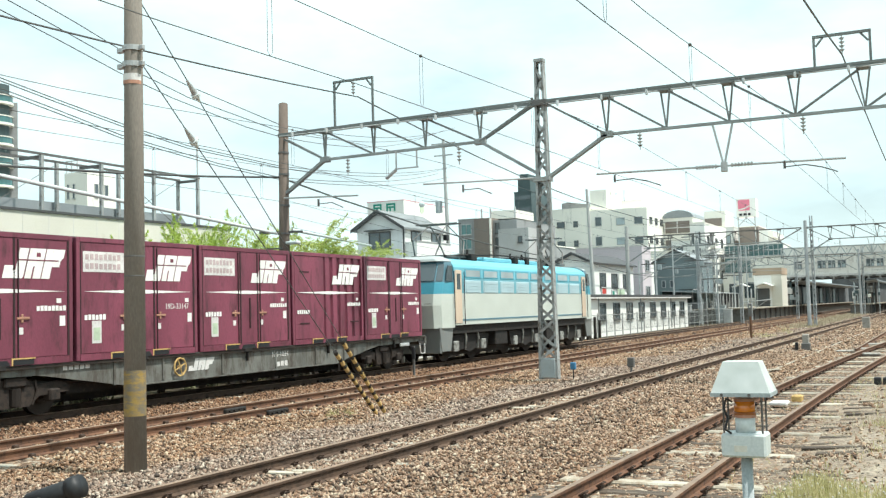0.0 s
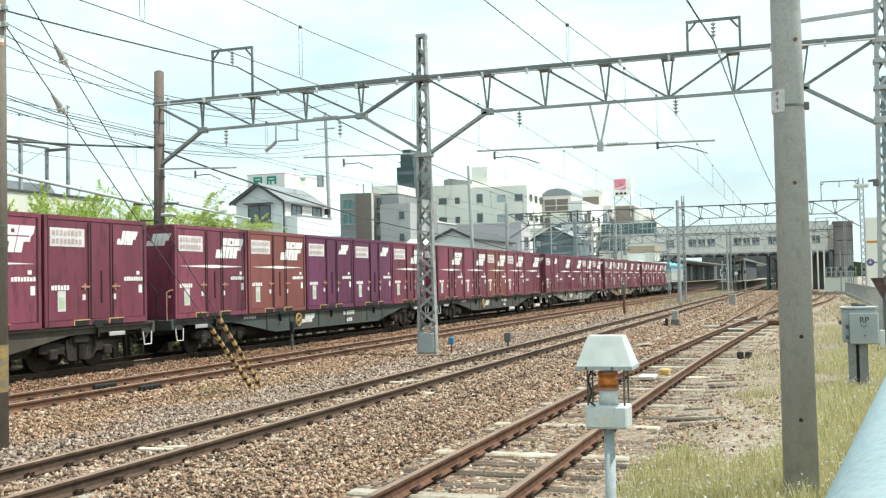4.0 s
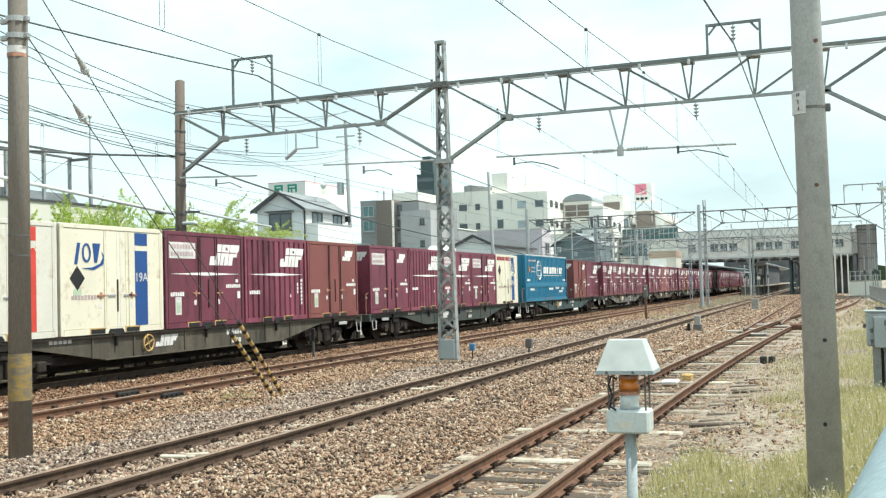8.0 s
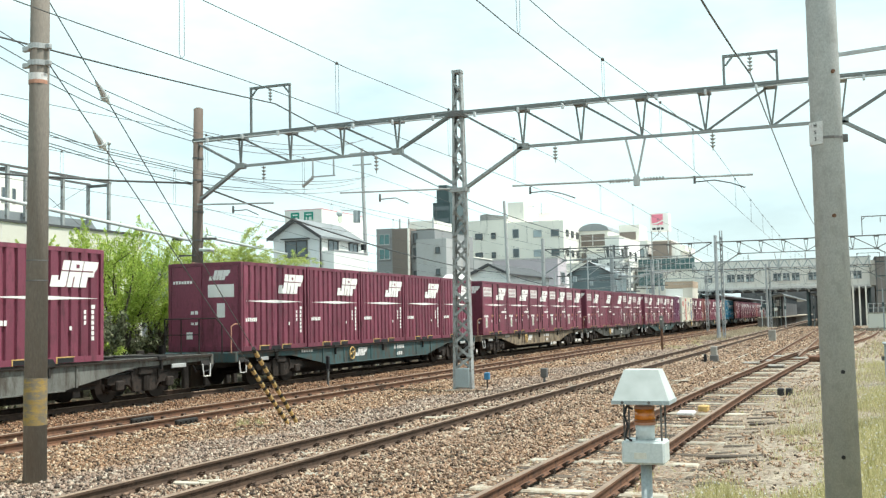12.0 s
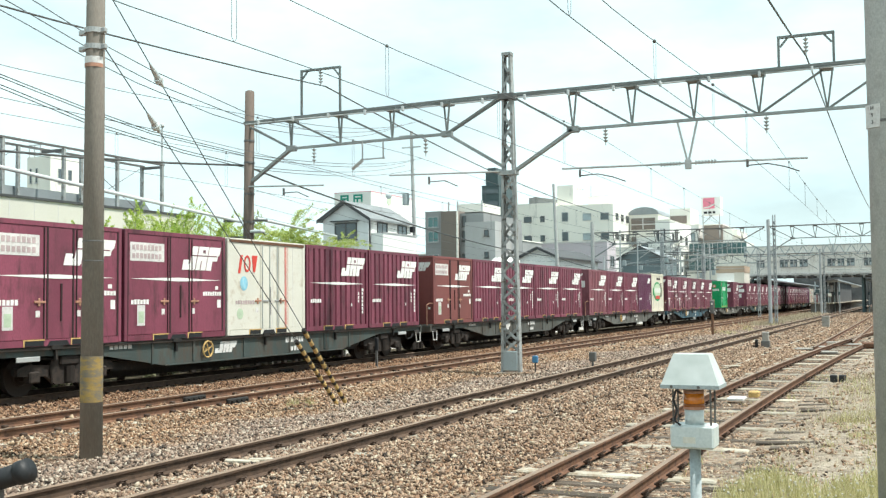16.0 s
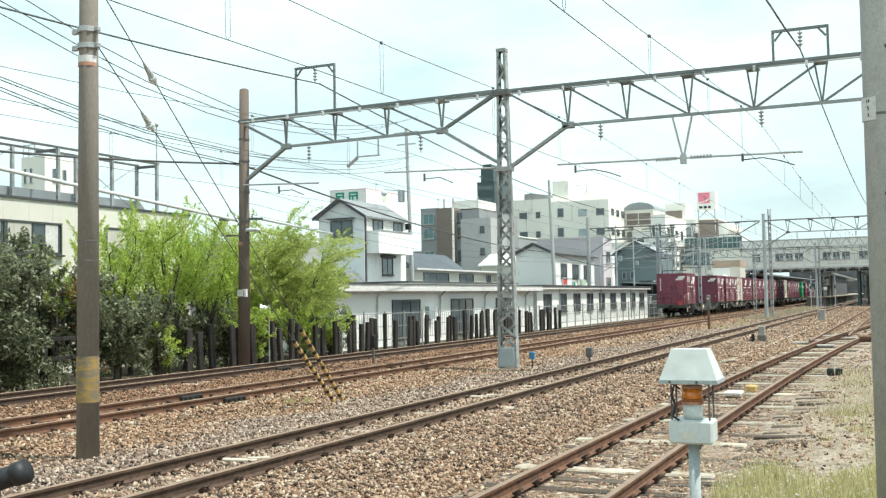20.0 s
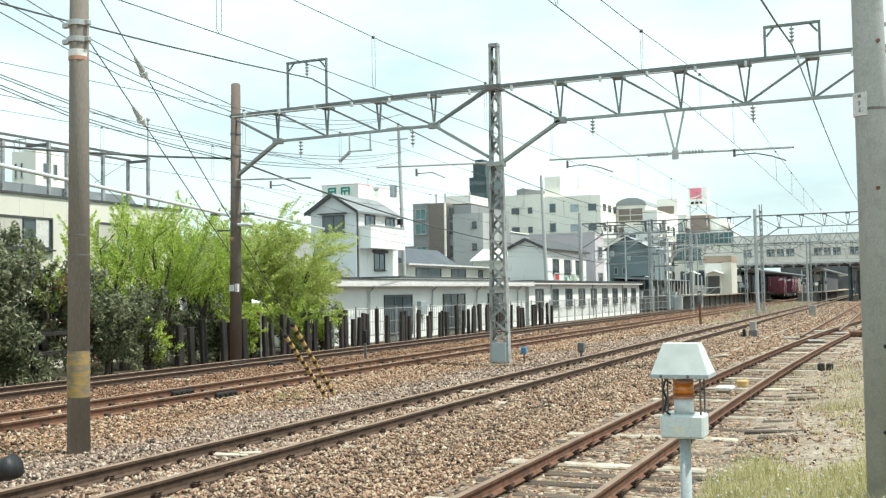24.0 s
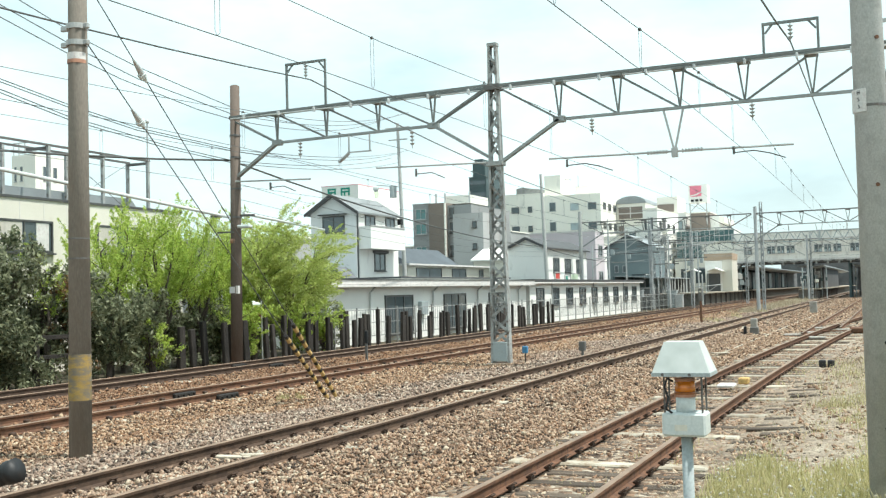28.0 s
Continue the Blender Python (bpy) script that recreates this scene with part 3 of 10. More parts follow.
    def prism(self, poly, axis, a, b, mi=0):
        """A polygon (two coordinates, the axes other than axis in order) drawn out from a to b along axis."""
        def at(p, t):
            c = list(p)
            c.insert("xyz".index(axis), t)
            return c
        n = len(poly)
        ar = sum(poly[i][0] * poly[(i + 1) % n][1] - poly[(i + 1) % n][0] * poly[i][1] for i in range(n))
        if (ar > 0) == (axis == "y"):
            poly = poly[::-1]
        vs = [at(p, a) for p in poly] + [at(p, b) for p in poly]
        fs = [(i, (i + 1) % n, n + (i + 1) % n, n + i) for i in range(n)] + [tuple(range(n - 1, -1, -1)), tuple(range(n, 2 * n))]
        if b < a:
            fs = [f[::-1] for f in fs]
        return self.add(vs, fs, mi)

    def ball(self, c, r, n=8, m=6, sz=1.0, mi=0):
        vs = [(c[0], c[1], c[2] - r * sz)]
        for j in range(1, m):
            a = math.pi * j / m
            vs += [(c[0] + r * math.sin(a) * math.cos(6.28318 * i / n), c[1] + r * math.sin(a) * math.sin(6.28318 * i / n), c[2] - r * sz * math.cos(a)) for i in range(n)]
        vs.append((c[0], c[1], c[2] + r * sz))
        fs = [(0, 1 + (i + 1) % n, 1 + i) for i in range(n)]
        for j in range(m - 2):
            fs += [(1 + j * n + i, 1 + j * n + (i + 1) % n, 1 + (j + 1) * n + (i + 1) % n, 1 + (j + 1) * n + i) for i in range(n)]
        k = len(vs) - 1
        fs += [(k, 1 + (m - 2) * n + i, 1 + (m - 2) * n + (i + 1) % n) for i in range(n)]
        return self.add(vs, fs, mi)

    def data(self, name, mats, smooth=False):
        me = bpy.data.meshes.new(name)
        me.from_pydata(self.v, [], self.f)
        for m in mats if isinstance(mats, (list, tuple)) else [mats]:
            me.materials.append(m)
        me.polygons.foreach_set("material_index", self.mi)
        if smooth:
            me.polygons.foreach_set("use_smooth", [True] * len(self.f))
        me.update()
        return me


def part(name, mesh, material, parent, label="", at=None, smooth=False):
    """Links a mesh as one object under a thing or a part."""
    ob = new(name, mesh.data(name, material, smooth) if isinstance(mesh, Mesh) else mesh)
    ob.parent = parent
    if at is not None:
        ob.matrix_basis = at if isinstance(at, Matrix) else Matrix.Translation(at)
    return tagged(ob, label)


def thing(name, label, category, at=(0, 0, 0), group="", kind=""):
    ob = new(name)
    ob.empty_display_size = 0.3
    ob.matrix_basis = at if isinstance(at, Matrix) else Matrix.Translation(at)
    return tagged(ob, label, category, group, kind)


def solid(name, mesh, material, label, category, at=(0, 0, 0), group="", kind="", smooth=False):
    """A thing of one mesh."""
    ob = new(name, mesh.data(name, material, smooth))
    ob.matrix_basis = at if isinstance(at, Matrix) else Matrix.Translation(at)
    return tagged(ob, label, category, group, kind)


def words(text, size, parent, material, at, depth=0.003, name="lettering"):
    cu = bpy.data.curves.new(name, "FONT")
    cu.body, cu.size, cu.extrude, cu.align_x, cu.align_y = text, size, depth, "CENTER", "CENTER"
    tmp = bpy.data.objects.new(name, cu)
    me = bpy.data.meshes.new_from_object(tmp)
    bpy.data.objects.remove(tmp)
    me.materials.clear()
    me.materials.append(material)
    return part(name, me, material, parent, at=at)


FACE_X = pose(0, 0, 0, 90, 0, 90)      # lettering that faces +x
FACE_Y = pose(0, 0, 0, 90, 0, 0)       # lettering that faces -y
rnd = random.Random(7)

TRACK_A, TRACK_B, TRACK_C = -16.96, -12.91, -7.38      # centre lines; rail tops at z = 0
GAUGE = 1.067 + 0.065
BED = -0.19


def d_line(y):
    """The siding's centre line, bending away to the right."""
    if y > 70:
        return -0.103 + 2.93 * (1 - math.exp((70 - y) / 30))
    return -3.08 + 0.0008 * max(y - 9, 0) ** 2

# ---------------------------------------------------------------- ground and tracks
def height(x, y):
    """The ground's height: a flat ballast bed, and the side path a little higher."""
    h = BED
    h += 0.24 * min(max((x - d_line(y) - 1.18) / 2.2, 0), 1)
    if x < -19.2:
        h -= 0.25 * min(max((-19.2 - x) / 2.5, 0), 1)
    if -40 < x < 12 and -5 < y < 120:
        h += 0.035 * noise.noise((x * 0.9, y * 0.9, 0))
        # shoulders between the tracks
        for c in (TRACK_A, TRACK_B, TRACK_C):
            if abs(x - c) < 1.7:
                h += 0.02
    return h


def build_ground():
    xs = [-3000, -900, -300, -120, -70, -45] + [-34 + 0.5 * i for i in range(0, 81)] + [12, 30, 80, 300, 900, 3000]
    ys = [-3000, -900, -400, -150, -60, -25, -10] + [-5 + 0.6 * i for i in range(0, 110)] + [70, 85, 105, 130, 170, 240, 400, 900, 3000]
    m = Mesh()
    n = len(ys)
    m.add([(x, y, height(x, y)) for x in xs for y in ys], [(i * n + j, (i + 1) * n + j, (i + 1) * n + j + 1, i * n + j + 1) for i in range(len(xs) - 1) for j in range(n - 1)])
    solid("ground", m, M["ground"], "rusty brown railway ballast and dry soil with grass", "ground", kind="structure", smooth=True)


def rail_mesh(path, side):
    """A flat-bottomed rail along a centre line; side: metres to the right of it."""
    prof = [(-0.063, -0.153), (0.063, -0.153), (0.063, -0.142), (0.009, -0.122), (0.009, -0.045), (0.031, -0.036), (0.033, -0.008), (0.024, 0.0), (-0.024, 0.0), (-0.033, -0.008), (-0.031, -0.036), (-0.009, -0.045), (-0.009, -0.122), (-0.063, -0.142)]
    m = Mesh()
    k = len(prof)
    vs, fs, mi = [], [], []
    for i, (x, y) in enumerate(path):
        a = path[max(i - 1, 0)]
        b = path[min(i + 1, len(path) - 1)]
        d = Vector((b[0] - a[0], b[1] - a[1])).normalized()
        for u, z in prof:
            vs.append((x + d.y * (side + u), y - d.x * (side + u), z))
    for i in range(len(path) - 1):
        for j in range(k):
            m.add([], [])
            fs.append((i * k + j, i * k + (j + 1) % k, (i + 1) * k + (j + 1) % k, (i + 1) * k + j))
            mi.append(1 if j in (6, 7, 8) else 0)
    m.v, m.f, m.mi = vs, fs, mi
    return m


def clip_pair():
    """Spring clips either side of one rail seat."""
    m = Mesh()
    for s in (-1, 1):
        m.box(s * 0.07 - 0.03, -0.05, -0.155, s * 0.07 + 0.03, 0.05, -0.118)
        m.path([(s * 0.06, -0.05, -0.12), (s * 0.11, -0.045, -0.09), (s * 0.13, 0.0, -0.085), (s * 0.11, 0.045, -0.09), (s * 0.06, 0.05, -0.12)], 0.012, 5)
    return m


def build_tracks():
    sl_c = Mesh().soft(-1.05, -0.11, -0.30, 1.05, 0.11, -0.150, 0.025).data("sleeper", M["pcsleeper"])
    sl_w = Mesh().soft(-1.08, -0.105, -0.30, 1.08, 0.105, -0.154, 0.012).data("sleeper", M["wood"])
    sl_p = Mesh().soft(-1.15, -0.11, -0.30, 1.15, 0.11, -0.150, 0.02).data("sleeper", M["pcsleeper"])
    clips = clip_pair().data("rail_clip", M["clip"])
    for name, cx, key, y1, label in (("track_1", TRACK_A, "rail_old", 70, "far running line with dark rusty rails"), ("track_2", TRACK_B, "rust", 60, "second running line with red-brown rusty rails"), ("track_3", TRACK_C, "rail_brown", 62, "near running line with dull brown rails on concrete sleepers")):
        t = thing(name, label, "railway track", (cx, 0, 0), kind="structure")
        for s in (-1, 1):
            part("rail", rail_mesh([(0, -460), (0, -100), (0, 0), (0, 100), (0, 520)], s * GAUGE / 2), [M[key], M["railtop"]], t, smooth=False)
        if cx == TRACK_C:
            y = 4.0
            while y < y1:
                part("sleeper", sl_c, None, t, at=(0, y, rnd.uniform(-0.012, 0.0)))
                for s in (-1, 1):
                    part("rail_clip", clips, None, t, at=(s * GAUGE / 2, y, 0.0))
                y += 0.62
        else:
            sm, cm = Mesh(), Mesh()
            y = 9.0
            while y < y1:
                sm.soft(-1.05, y - 0.11, -0.30, 1.05, y + 0.11, -0.155, 0.025)
                for s in (-GAUGE / 2, GAUGE / 2):
                    for u in (-0.085, 0.085):
                        cm.soft(s + u - 0.045, y - 0.05, -0.155, s + u + 0.045, y + 0.05, -0.095, 0.015)
                y += 0.70
            tagged(part("sleepers", sm, M["pcsleeper"], t), kind="stuff")
            tagged(part("rail_clips", cm, M["clip"], t), kind="stuff")
        # insulated joint blocks
        joints = {TRACK_A: ((25.2, -1), (25.4, 1)), TRACK_B: ((17.4, -1), (17.3, 1))}.get(cx, ())
        for yy, s in joints:
            m = Mesh()
            for u in (-0.09, 0.09):
                m.soft(u - 0.045, -0.34, -0.16, u + 0.045, 0.34, -0.05, 0.02)
                for i in range(4):
                    m.tube((u + 0.045 * (1 if u > 0 else -1), -0.25 + 0.166 * i, -0.10), (u + 0.09 * (1 if u > 0 else -1), -0.25 + 0.166 * i, -0.10), 0.025, n=6)
            part("joint_bar", m, M["iron"], t, "black insulated rail joint", at=(s * GAUGE / 2, yy, 0))
    # the siding with its turnout
    t = thing("track_4", "siding with brown rails on grey wooden and pale concrete sleepers", "railway track", kind="structure")
    line = [(d_line(y), y) for y in [-200, -40, 0, 4] + [6 + 3 * i for i in range(0, 41)]]
    for s in (-1, 1):
        part("rail", rail_mesh(line, s * GAUGE / 2), [M["rust"], M["railtop"]], t)
    for s in (-1, 1):
        part("rail", rail_mesh([(-2.62, 41.0 if s < 0 else 46.0), (-2.62, 100), (-2.62, 180)], s * GAUGE / 2), [M["rust"], M["railtop"]], t, "straight rail of the turnout")
    for s in (-1, 1):
        part("check_rail", rail_mesh([(d_line(50) + 0.9 * s, 48), (d_line(53) + 0.9 * s, 53)], -s * 0.45), [M["rust"], M["railtop"]], t)
    y, i = 2.0, 0
    while y < 66:
        c = d_line(y)
        lo = 1.0 + (0.35 if y > 40 else 0)
        pale = (i % 4 == 0)
        ob = part("sleeper", sl_p if pale else sl_w, None, t, at=Matrix.Translation((c + rnd.uniform(-0.04, 0.10), y, rnd.uniform(-0.012, 0.0) - (0 if pale else rnd.uniform(0.012, 0.035)))) @ Matrix.Diagonal((lo, 1, 1, 1)))
        for s in (-1, 1):
            part("rail_clip", clips, None, t, at=(c + s * GAUGE / 2, y, 0.0))
        y += 0.60
        i += 1
    # old sleepers of a lifted track lying beside the siding
    o = thing("old_sleepers", "weathered grey wooden sleepers of a lifted siding", "sleepers", kind="structure")
    y = 8.6
    while y < 22:
        x = d_line(y) + 1.95 + rnd.uniform(-0.1, 0.25)
        part("sleeper", sl_w, None, o, at=Matrix.Translation((x, y, height(x, y) + 0.165 + rnd.uniform(-0.05, -0.015))) @ pose(0, 0, 0, 0, -2.5, rnd.uniform(-2, 2)) @ Matrix.Diagonal((0.75, 0.9, 1, 1)))
        y += 0.62


def scatter(name, label, category, spots, base_v, base_f, material, size, squash=0.8):
    """Many small pieces at the given spots, in one mesh."""
    spots = np.array(spots)
    n = len(spots)
    g = np.random.default_rng(3)
    bv = np.array(base_v)
    k = len(bv)
    s = g.uniform(size[0], size[1], n)[:, None, None]
    stretch = g.uniform(0.5, 1.6, (n, 1, 3))
    v = bv[None] * stretch * s * (1 + g.uniform(-0.38, 0.30, (n, k, 1)))
    a = g.uniform(0, 6.283, (n, 3))
    for ax, (i, j) in enumerate(((0, 1), (1, 2), (0, 2))):
        c, sn = np.cos(a[:, ax])[:, None], np.sin(a[:, ax])[:, None]
        p, q = v[:, :, i] * c - v[:, :, j] * sn, v[:, :, i] * sn + v[:, :, j] * c
        v[:, :, i], v[:, :, j] = p, q
    v[:, :, 2] *= squash
    v += spots[:, None, :]
    f = np.array(base_f)[None] + (np.arange(n) * k)[:, None, None]
    me = bpy.data.meshes.new(name)
    me.vertices.add(n * k)
    me.vertices.foreach_set("co", v.astype(np.float32).ravel())
    nf = f.shape[1] * n
    me.loops.add(nf * 3)
    me.loops.foreach_set("vertex_index", f.astype(np.int32).ravel())
    me.polygons.add(nf)
    me.polygons.foreach_set("loop_start", (np.arange(nf) * 3).astype(np.int32))
    me.materials.append(material)
    me.update(calc_edges=True)
    return tagged(new(name, me), label, category, kind="stuff")


WEDGE_V = [(-1.0, -0.55, -0.5), (0.9, -0.7, -0.45), (0.1, 0.85, -0.55), (-0.75, -0.5, 0.45), (0.7, -0.35, 0.6), (-0.05, 0.6, 0.35)]
WEDGE_F = [(0, 2, 1), (3, 4, 5), (0, 1, 4), (0, 4, 3), (1, 2, 5), (1, 5, 4), (2, 0, 3), (2, 3, 5)]
OCT_V = [(1, 0, 0), (-1, 0, 0), (0, 1, 0), (0, -1, 0), (0, 0, 1), (0, 0, -1)]
OCT_F = [(0, 2, 4), (2, 1, 4), (1, 3, 4), (3, 0, 4), (2, 0, 5), (1, 2, 5), (3, 1, 5), (0, 3, 5)]


def on_rail(x, y):
    for c in (TRACK_A, TRACK_B, TRACK_C, d_line(y)):
        if abs(abs(x - c) - GAUGE / 2) < 0.09:
            return True
    return False


def build_ballast():
    g = random.Random(11)

    def spots(x0, x1, y0, y1, per_m2, limit):
        out = []
        for _ in range(int((x1 - x0) * (y1 - y0) * per_m2)):
            x, y = g.uniform(x0, x1), g.uniform(y0, y1)
            if on_rail(x, y) or not limit(x, y):
                continue
            z = height(x, y) + g.uniform(-0.02, 0.028) + 0.02 * noise.noise((x * 5, y * 5, 1))
            if x > d_line(y) + 1.15:
                z -= g.uniform(0.005, 0.028)
            if abs(x - d_line(y)) < 1.2:
                z -= 0.03
                if g.random() < 0.35:
                    continue
            out.append((x, y, z))
        return out

    def seen(x, y):
        # inside the widest wedge that the view sweeps, and on the bed
        return x > -0.98 * y - 2.5 and (y > 5.0) and (x < d_line(y) + 1.1 or g.random() < 0.42 - 0.28 * (x - d_line(y) - 1.1) + 0.5 * noise.noise((x * 0.9, y * 0.9, 5)))
    near = spots(-11.5, 0.2, 5.0, 17, 900, seen)
    scatter("ballast_stones", "loose crushed ballast stones, rusty brown and grey", "ballast", near, WEDGE_V, WEDGE_F, M["stone"], (0.014, 0.034), 0.9)
    mid = spots(-19.0, 0.6, 11, 42, 330, lambda x, y: seen(x, y) and not (x > -11.5 and y < 17))
    scatter("ballast_stones", "loose crushed ballast stones further off", "ballast", mid, WEDGE_V, WEDGE_F, M["stone"], (0.020, 0.041), 0.9)
    far = spots(-19.0, 2.6, 42, 84, 36, lambda x, y: x < d_line(y) + 1.3 or g.random() < 0.3) + [(x, y, z + 0.01) for x, y, z in spots(-19.0, 3.0, 84, 146, 14, lambda x, y: True)]
    scatter("ballast_stones", "loose crushed ballast stones far along the line", "ballast", far, WEDGE_V, WEDGE_F, M["stone"], (0.040, 0.075), 0.8)


def build_grass():
    g = random.Random(5)
    blade, heads = Mesh(), []
    for _ in range(52000):
        y = 5.0 + 32 * g.random() ** 1.9
        x = -1.75 + 4.2 * g.random() + 0.03 * max(y - 9, 0)
        dens = noise.noise((x * 0.9, y * 0.5, 3)) * 1.2 + noise.noise((x * 3.1, y * 2.3, 8)) * 0.55 + 0.60 * (x - d_line(y) - 2.2) - (0.05 * (y - 11) if 11 < y < 20 else 0.45 if y >= 20 else 0)
        if y < 13:
            dens += 0.19 * (13 - y)
        if dens < g.uniform(-0.15, 0.55) or on_rail(x, y) or x < d_line(y) + 0.85:
            continue
        z = height(x, y)
        tall = 0.42 + min(max(dens, 0), 1.1) * 0.62
        for _ in range(3):
            a, h, w = g.uniform(0, 6.283), g.uniform(0.07, 0.25) * tall, g.uniform(0.0025, 0.005)
            dx, dy = math.cos(a), math.sin(a)
            bx, by = x + g.uniform(-0.06, 0.06), y + g.uniform(-0.06, 0.06)
            le = g.uniform(0.15, 0.6) * h
            blade.add([(bx - dy * w, by + dx * w, z - 0.01), (bx + dy * w, by - dx * w, z - 0.01), (bx + dx * le * 0.4 + dy * w * 0.7, by + dy * le * 0.4 - dx * w * 0.7, z + h * 0.6), (bx + dx * le * 0.4 - dy * w * 0.7, by + dy * le * 0.4 + dx * w * 0.7, z + h * 0.6), (bx + dx * le, by + dy * le, z + h)], [(0, 1, 2, 3), (3, 2, 4)])
            if g.random() < 0.06:
                heads.append((bx + dx * le, by + dy * le, z + h))
    # flattened dry straw on the bare soil
    straw = Mesh()
    for _ in range(26000):
        y = 5.0 + 24 * g.random() ** 1.5
        x = d_line(y) + 0.9 + 3.9 * g.random()
        if x > 2.6 or noise.noise((x * 1.6, y * 1.1, 7)) < -0.25:
            continue
        z = height(x, y)
        a, le, w = g.uniform(0, 6.283), g.uniform(0.03, 0.11), g.uniform(0.0025, 0.006)
        dx, dy = math.cos(a), math.sin(a)
        straw.add([(x - dy * w, y + dx * w, z + 0.004), (x + dy * w, y - dx * w, z + 0.004), (x + dx * le, y + dy * le, z + g.uniform(0.008, 0.05))], [(0, 1, 2)])
    solid("dry_straw", straw, M["straw"], "flattened dry straw and dead stalks on the soil", "straw", kind="stuff")
    # thin tufts between the siding's sleepers and a few on the ballast
    for _ in range(1500):
        y = g.uniform(5.5, 30)
        x = d_line(y) + g.choice((g.uniform(-1.1, 1.3), g.uniform(0.7, 1.5)))
        if on_rail(x, y) or noise.noise((x * 1.3, y * 0.8, 9)) < 0.12:
            continue
        z = height(x, y)
        for _ in range(4):
            a, h = g.uniform(0, 6.283), g.uniform(0.03, 0.11)
            dx, dy, w = math.cos(a), math.sin(a), 0.003
            blade.add([(x - dy * w, y + dx * w, z), (x + dy * w, y - dx * w, z), (x + dx * h * 0.5, y + dy * h * 0.5, z + h)], [(0, 1, 2)])
    for cx, cy in ((-10.9, 17.2), (-10.7, 17.5), (-9.2, 60), (-9.5, 62), (-10.3, 64), (-8.8, 66), (-9.6, 70), (-10.2, 75), (-9.0, 80)):
        for _ in range(90):
            a, h, r = g.uniform(0, 6.283), g.uniform(0.06, 0.22), g.uniform(0, 0.5 if cy > 50 else 0.15)
            x, y = cx + r * math.cos(a * 3), cy + r * math.sin(a * 3) * (4 if cy > 50 else 1)
            dx, dy, w = math.cos(a), math.sin(a), 0.004 if cy < 50 else 0.01
            z = height(x, y)
            blade.add([(x - dy * w, y + dx * w, z), (x + dy * w, y - dx * w, z), (x + dx * h * 0.5, y + dy * h * 0.5, z + h)], [(0, 1, 2)])
    # dry grass between the running lines before the platforms
    far_blade = Mesh()
    for _ in range(5200):
        y = 78 + 66 * g.random()
        x = -10.2 + g.gauss(0, 0.75) + 0.01 * (110 - y)
        if on_rail(x, y) or noise.noise((x * 0.8, y * 0.12, 4)) < -0.12:
            continue
        a, h, w = g.uniform(0, 6.283), g.uniform(0.10, 0.42), 0.028
        dx, dy, z = math.cos(a), math.sin(a), height(x, y)
        far_blade.add([(x - dy * w, y + dx * w, z), (x + dy * w, y - dx * w, z), (x + dx * h * 0.4, y + dy * h * 0.4, z + h)], [(0, 1, 2)])
    for _ in range(24000):
        y = 17 + 100 * g.random() ** 1.6
        x = d_line(min(y, 95)) + 1.15 + 3.6 * g.random()
        if x > 3.0 + 0.012 * max(y - 60, 0) or on_rail(x, y):
            continue
        if noise.noise((x * 0.7, y * 0.25, 6)) + 0.35 * (x - d_line(y) - 2.3) < g.uniform(-0.25, 0.3):
            continue
        k = min(max((y - 17) / 60, 0), 1)
        a, h, w = g.uniform(0, 6.283), g.uniform(0.06, 0.26) * (0.8 + 0.5 * k), 0.005 + 0.016 * k
        dx, dy, z = math.cos(a), math.sin(a), height(x, y) - 0.01
        (far_blade if g.random() < 0.66 else blade).add([(x - dy * w, y + dx * w, z), (x + dy * w, y - dx * w, z), (x + dx * h * 0.5, y + dy * h * 0.5, z + h)], [(0, 1, 2)])
    solid("dry_grass_patch", far_blade, M["straw"], "dry straw-coloured grass between the tracks and beyond the siding", "grass", kind="stuff")
    solid("grass", blade, M["grass"], "dry yellow-green wild grass beside the siding", "grass", kind="stuff")
    scatter("grass_heads", "pale seed heads and small white flowers of the grass", "grass", heads, OCT_V, OCT_F, M["flower"], (0.006, 0.013), 1.2)


build_ground()

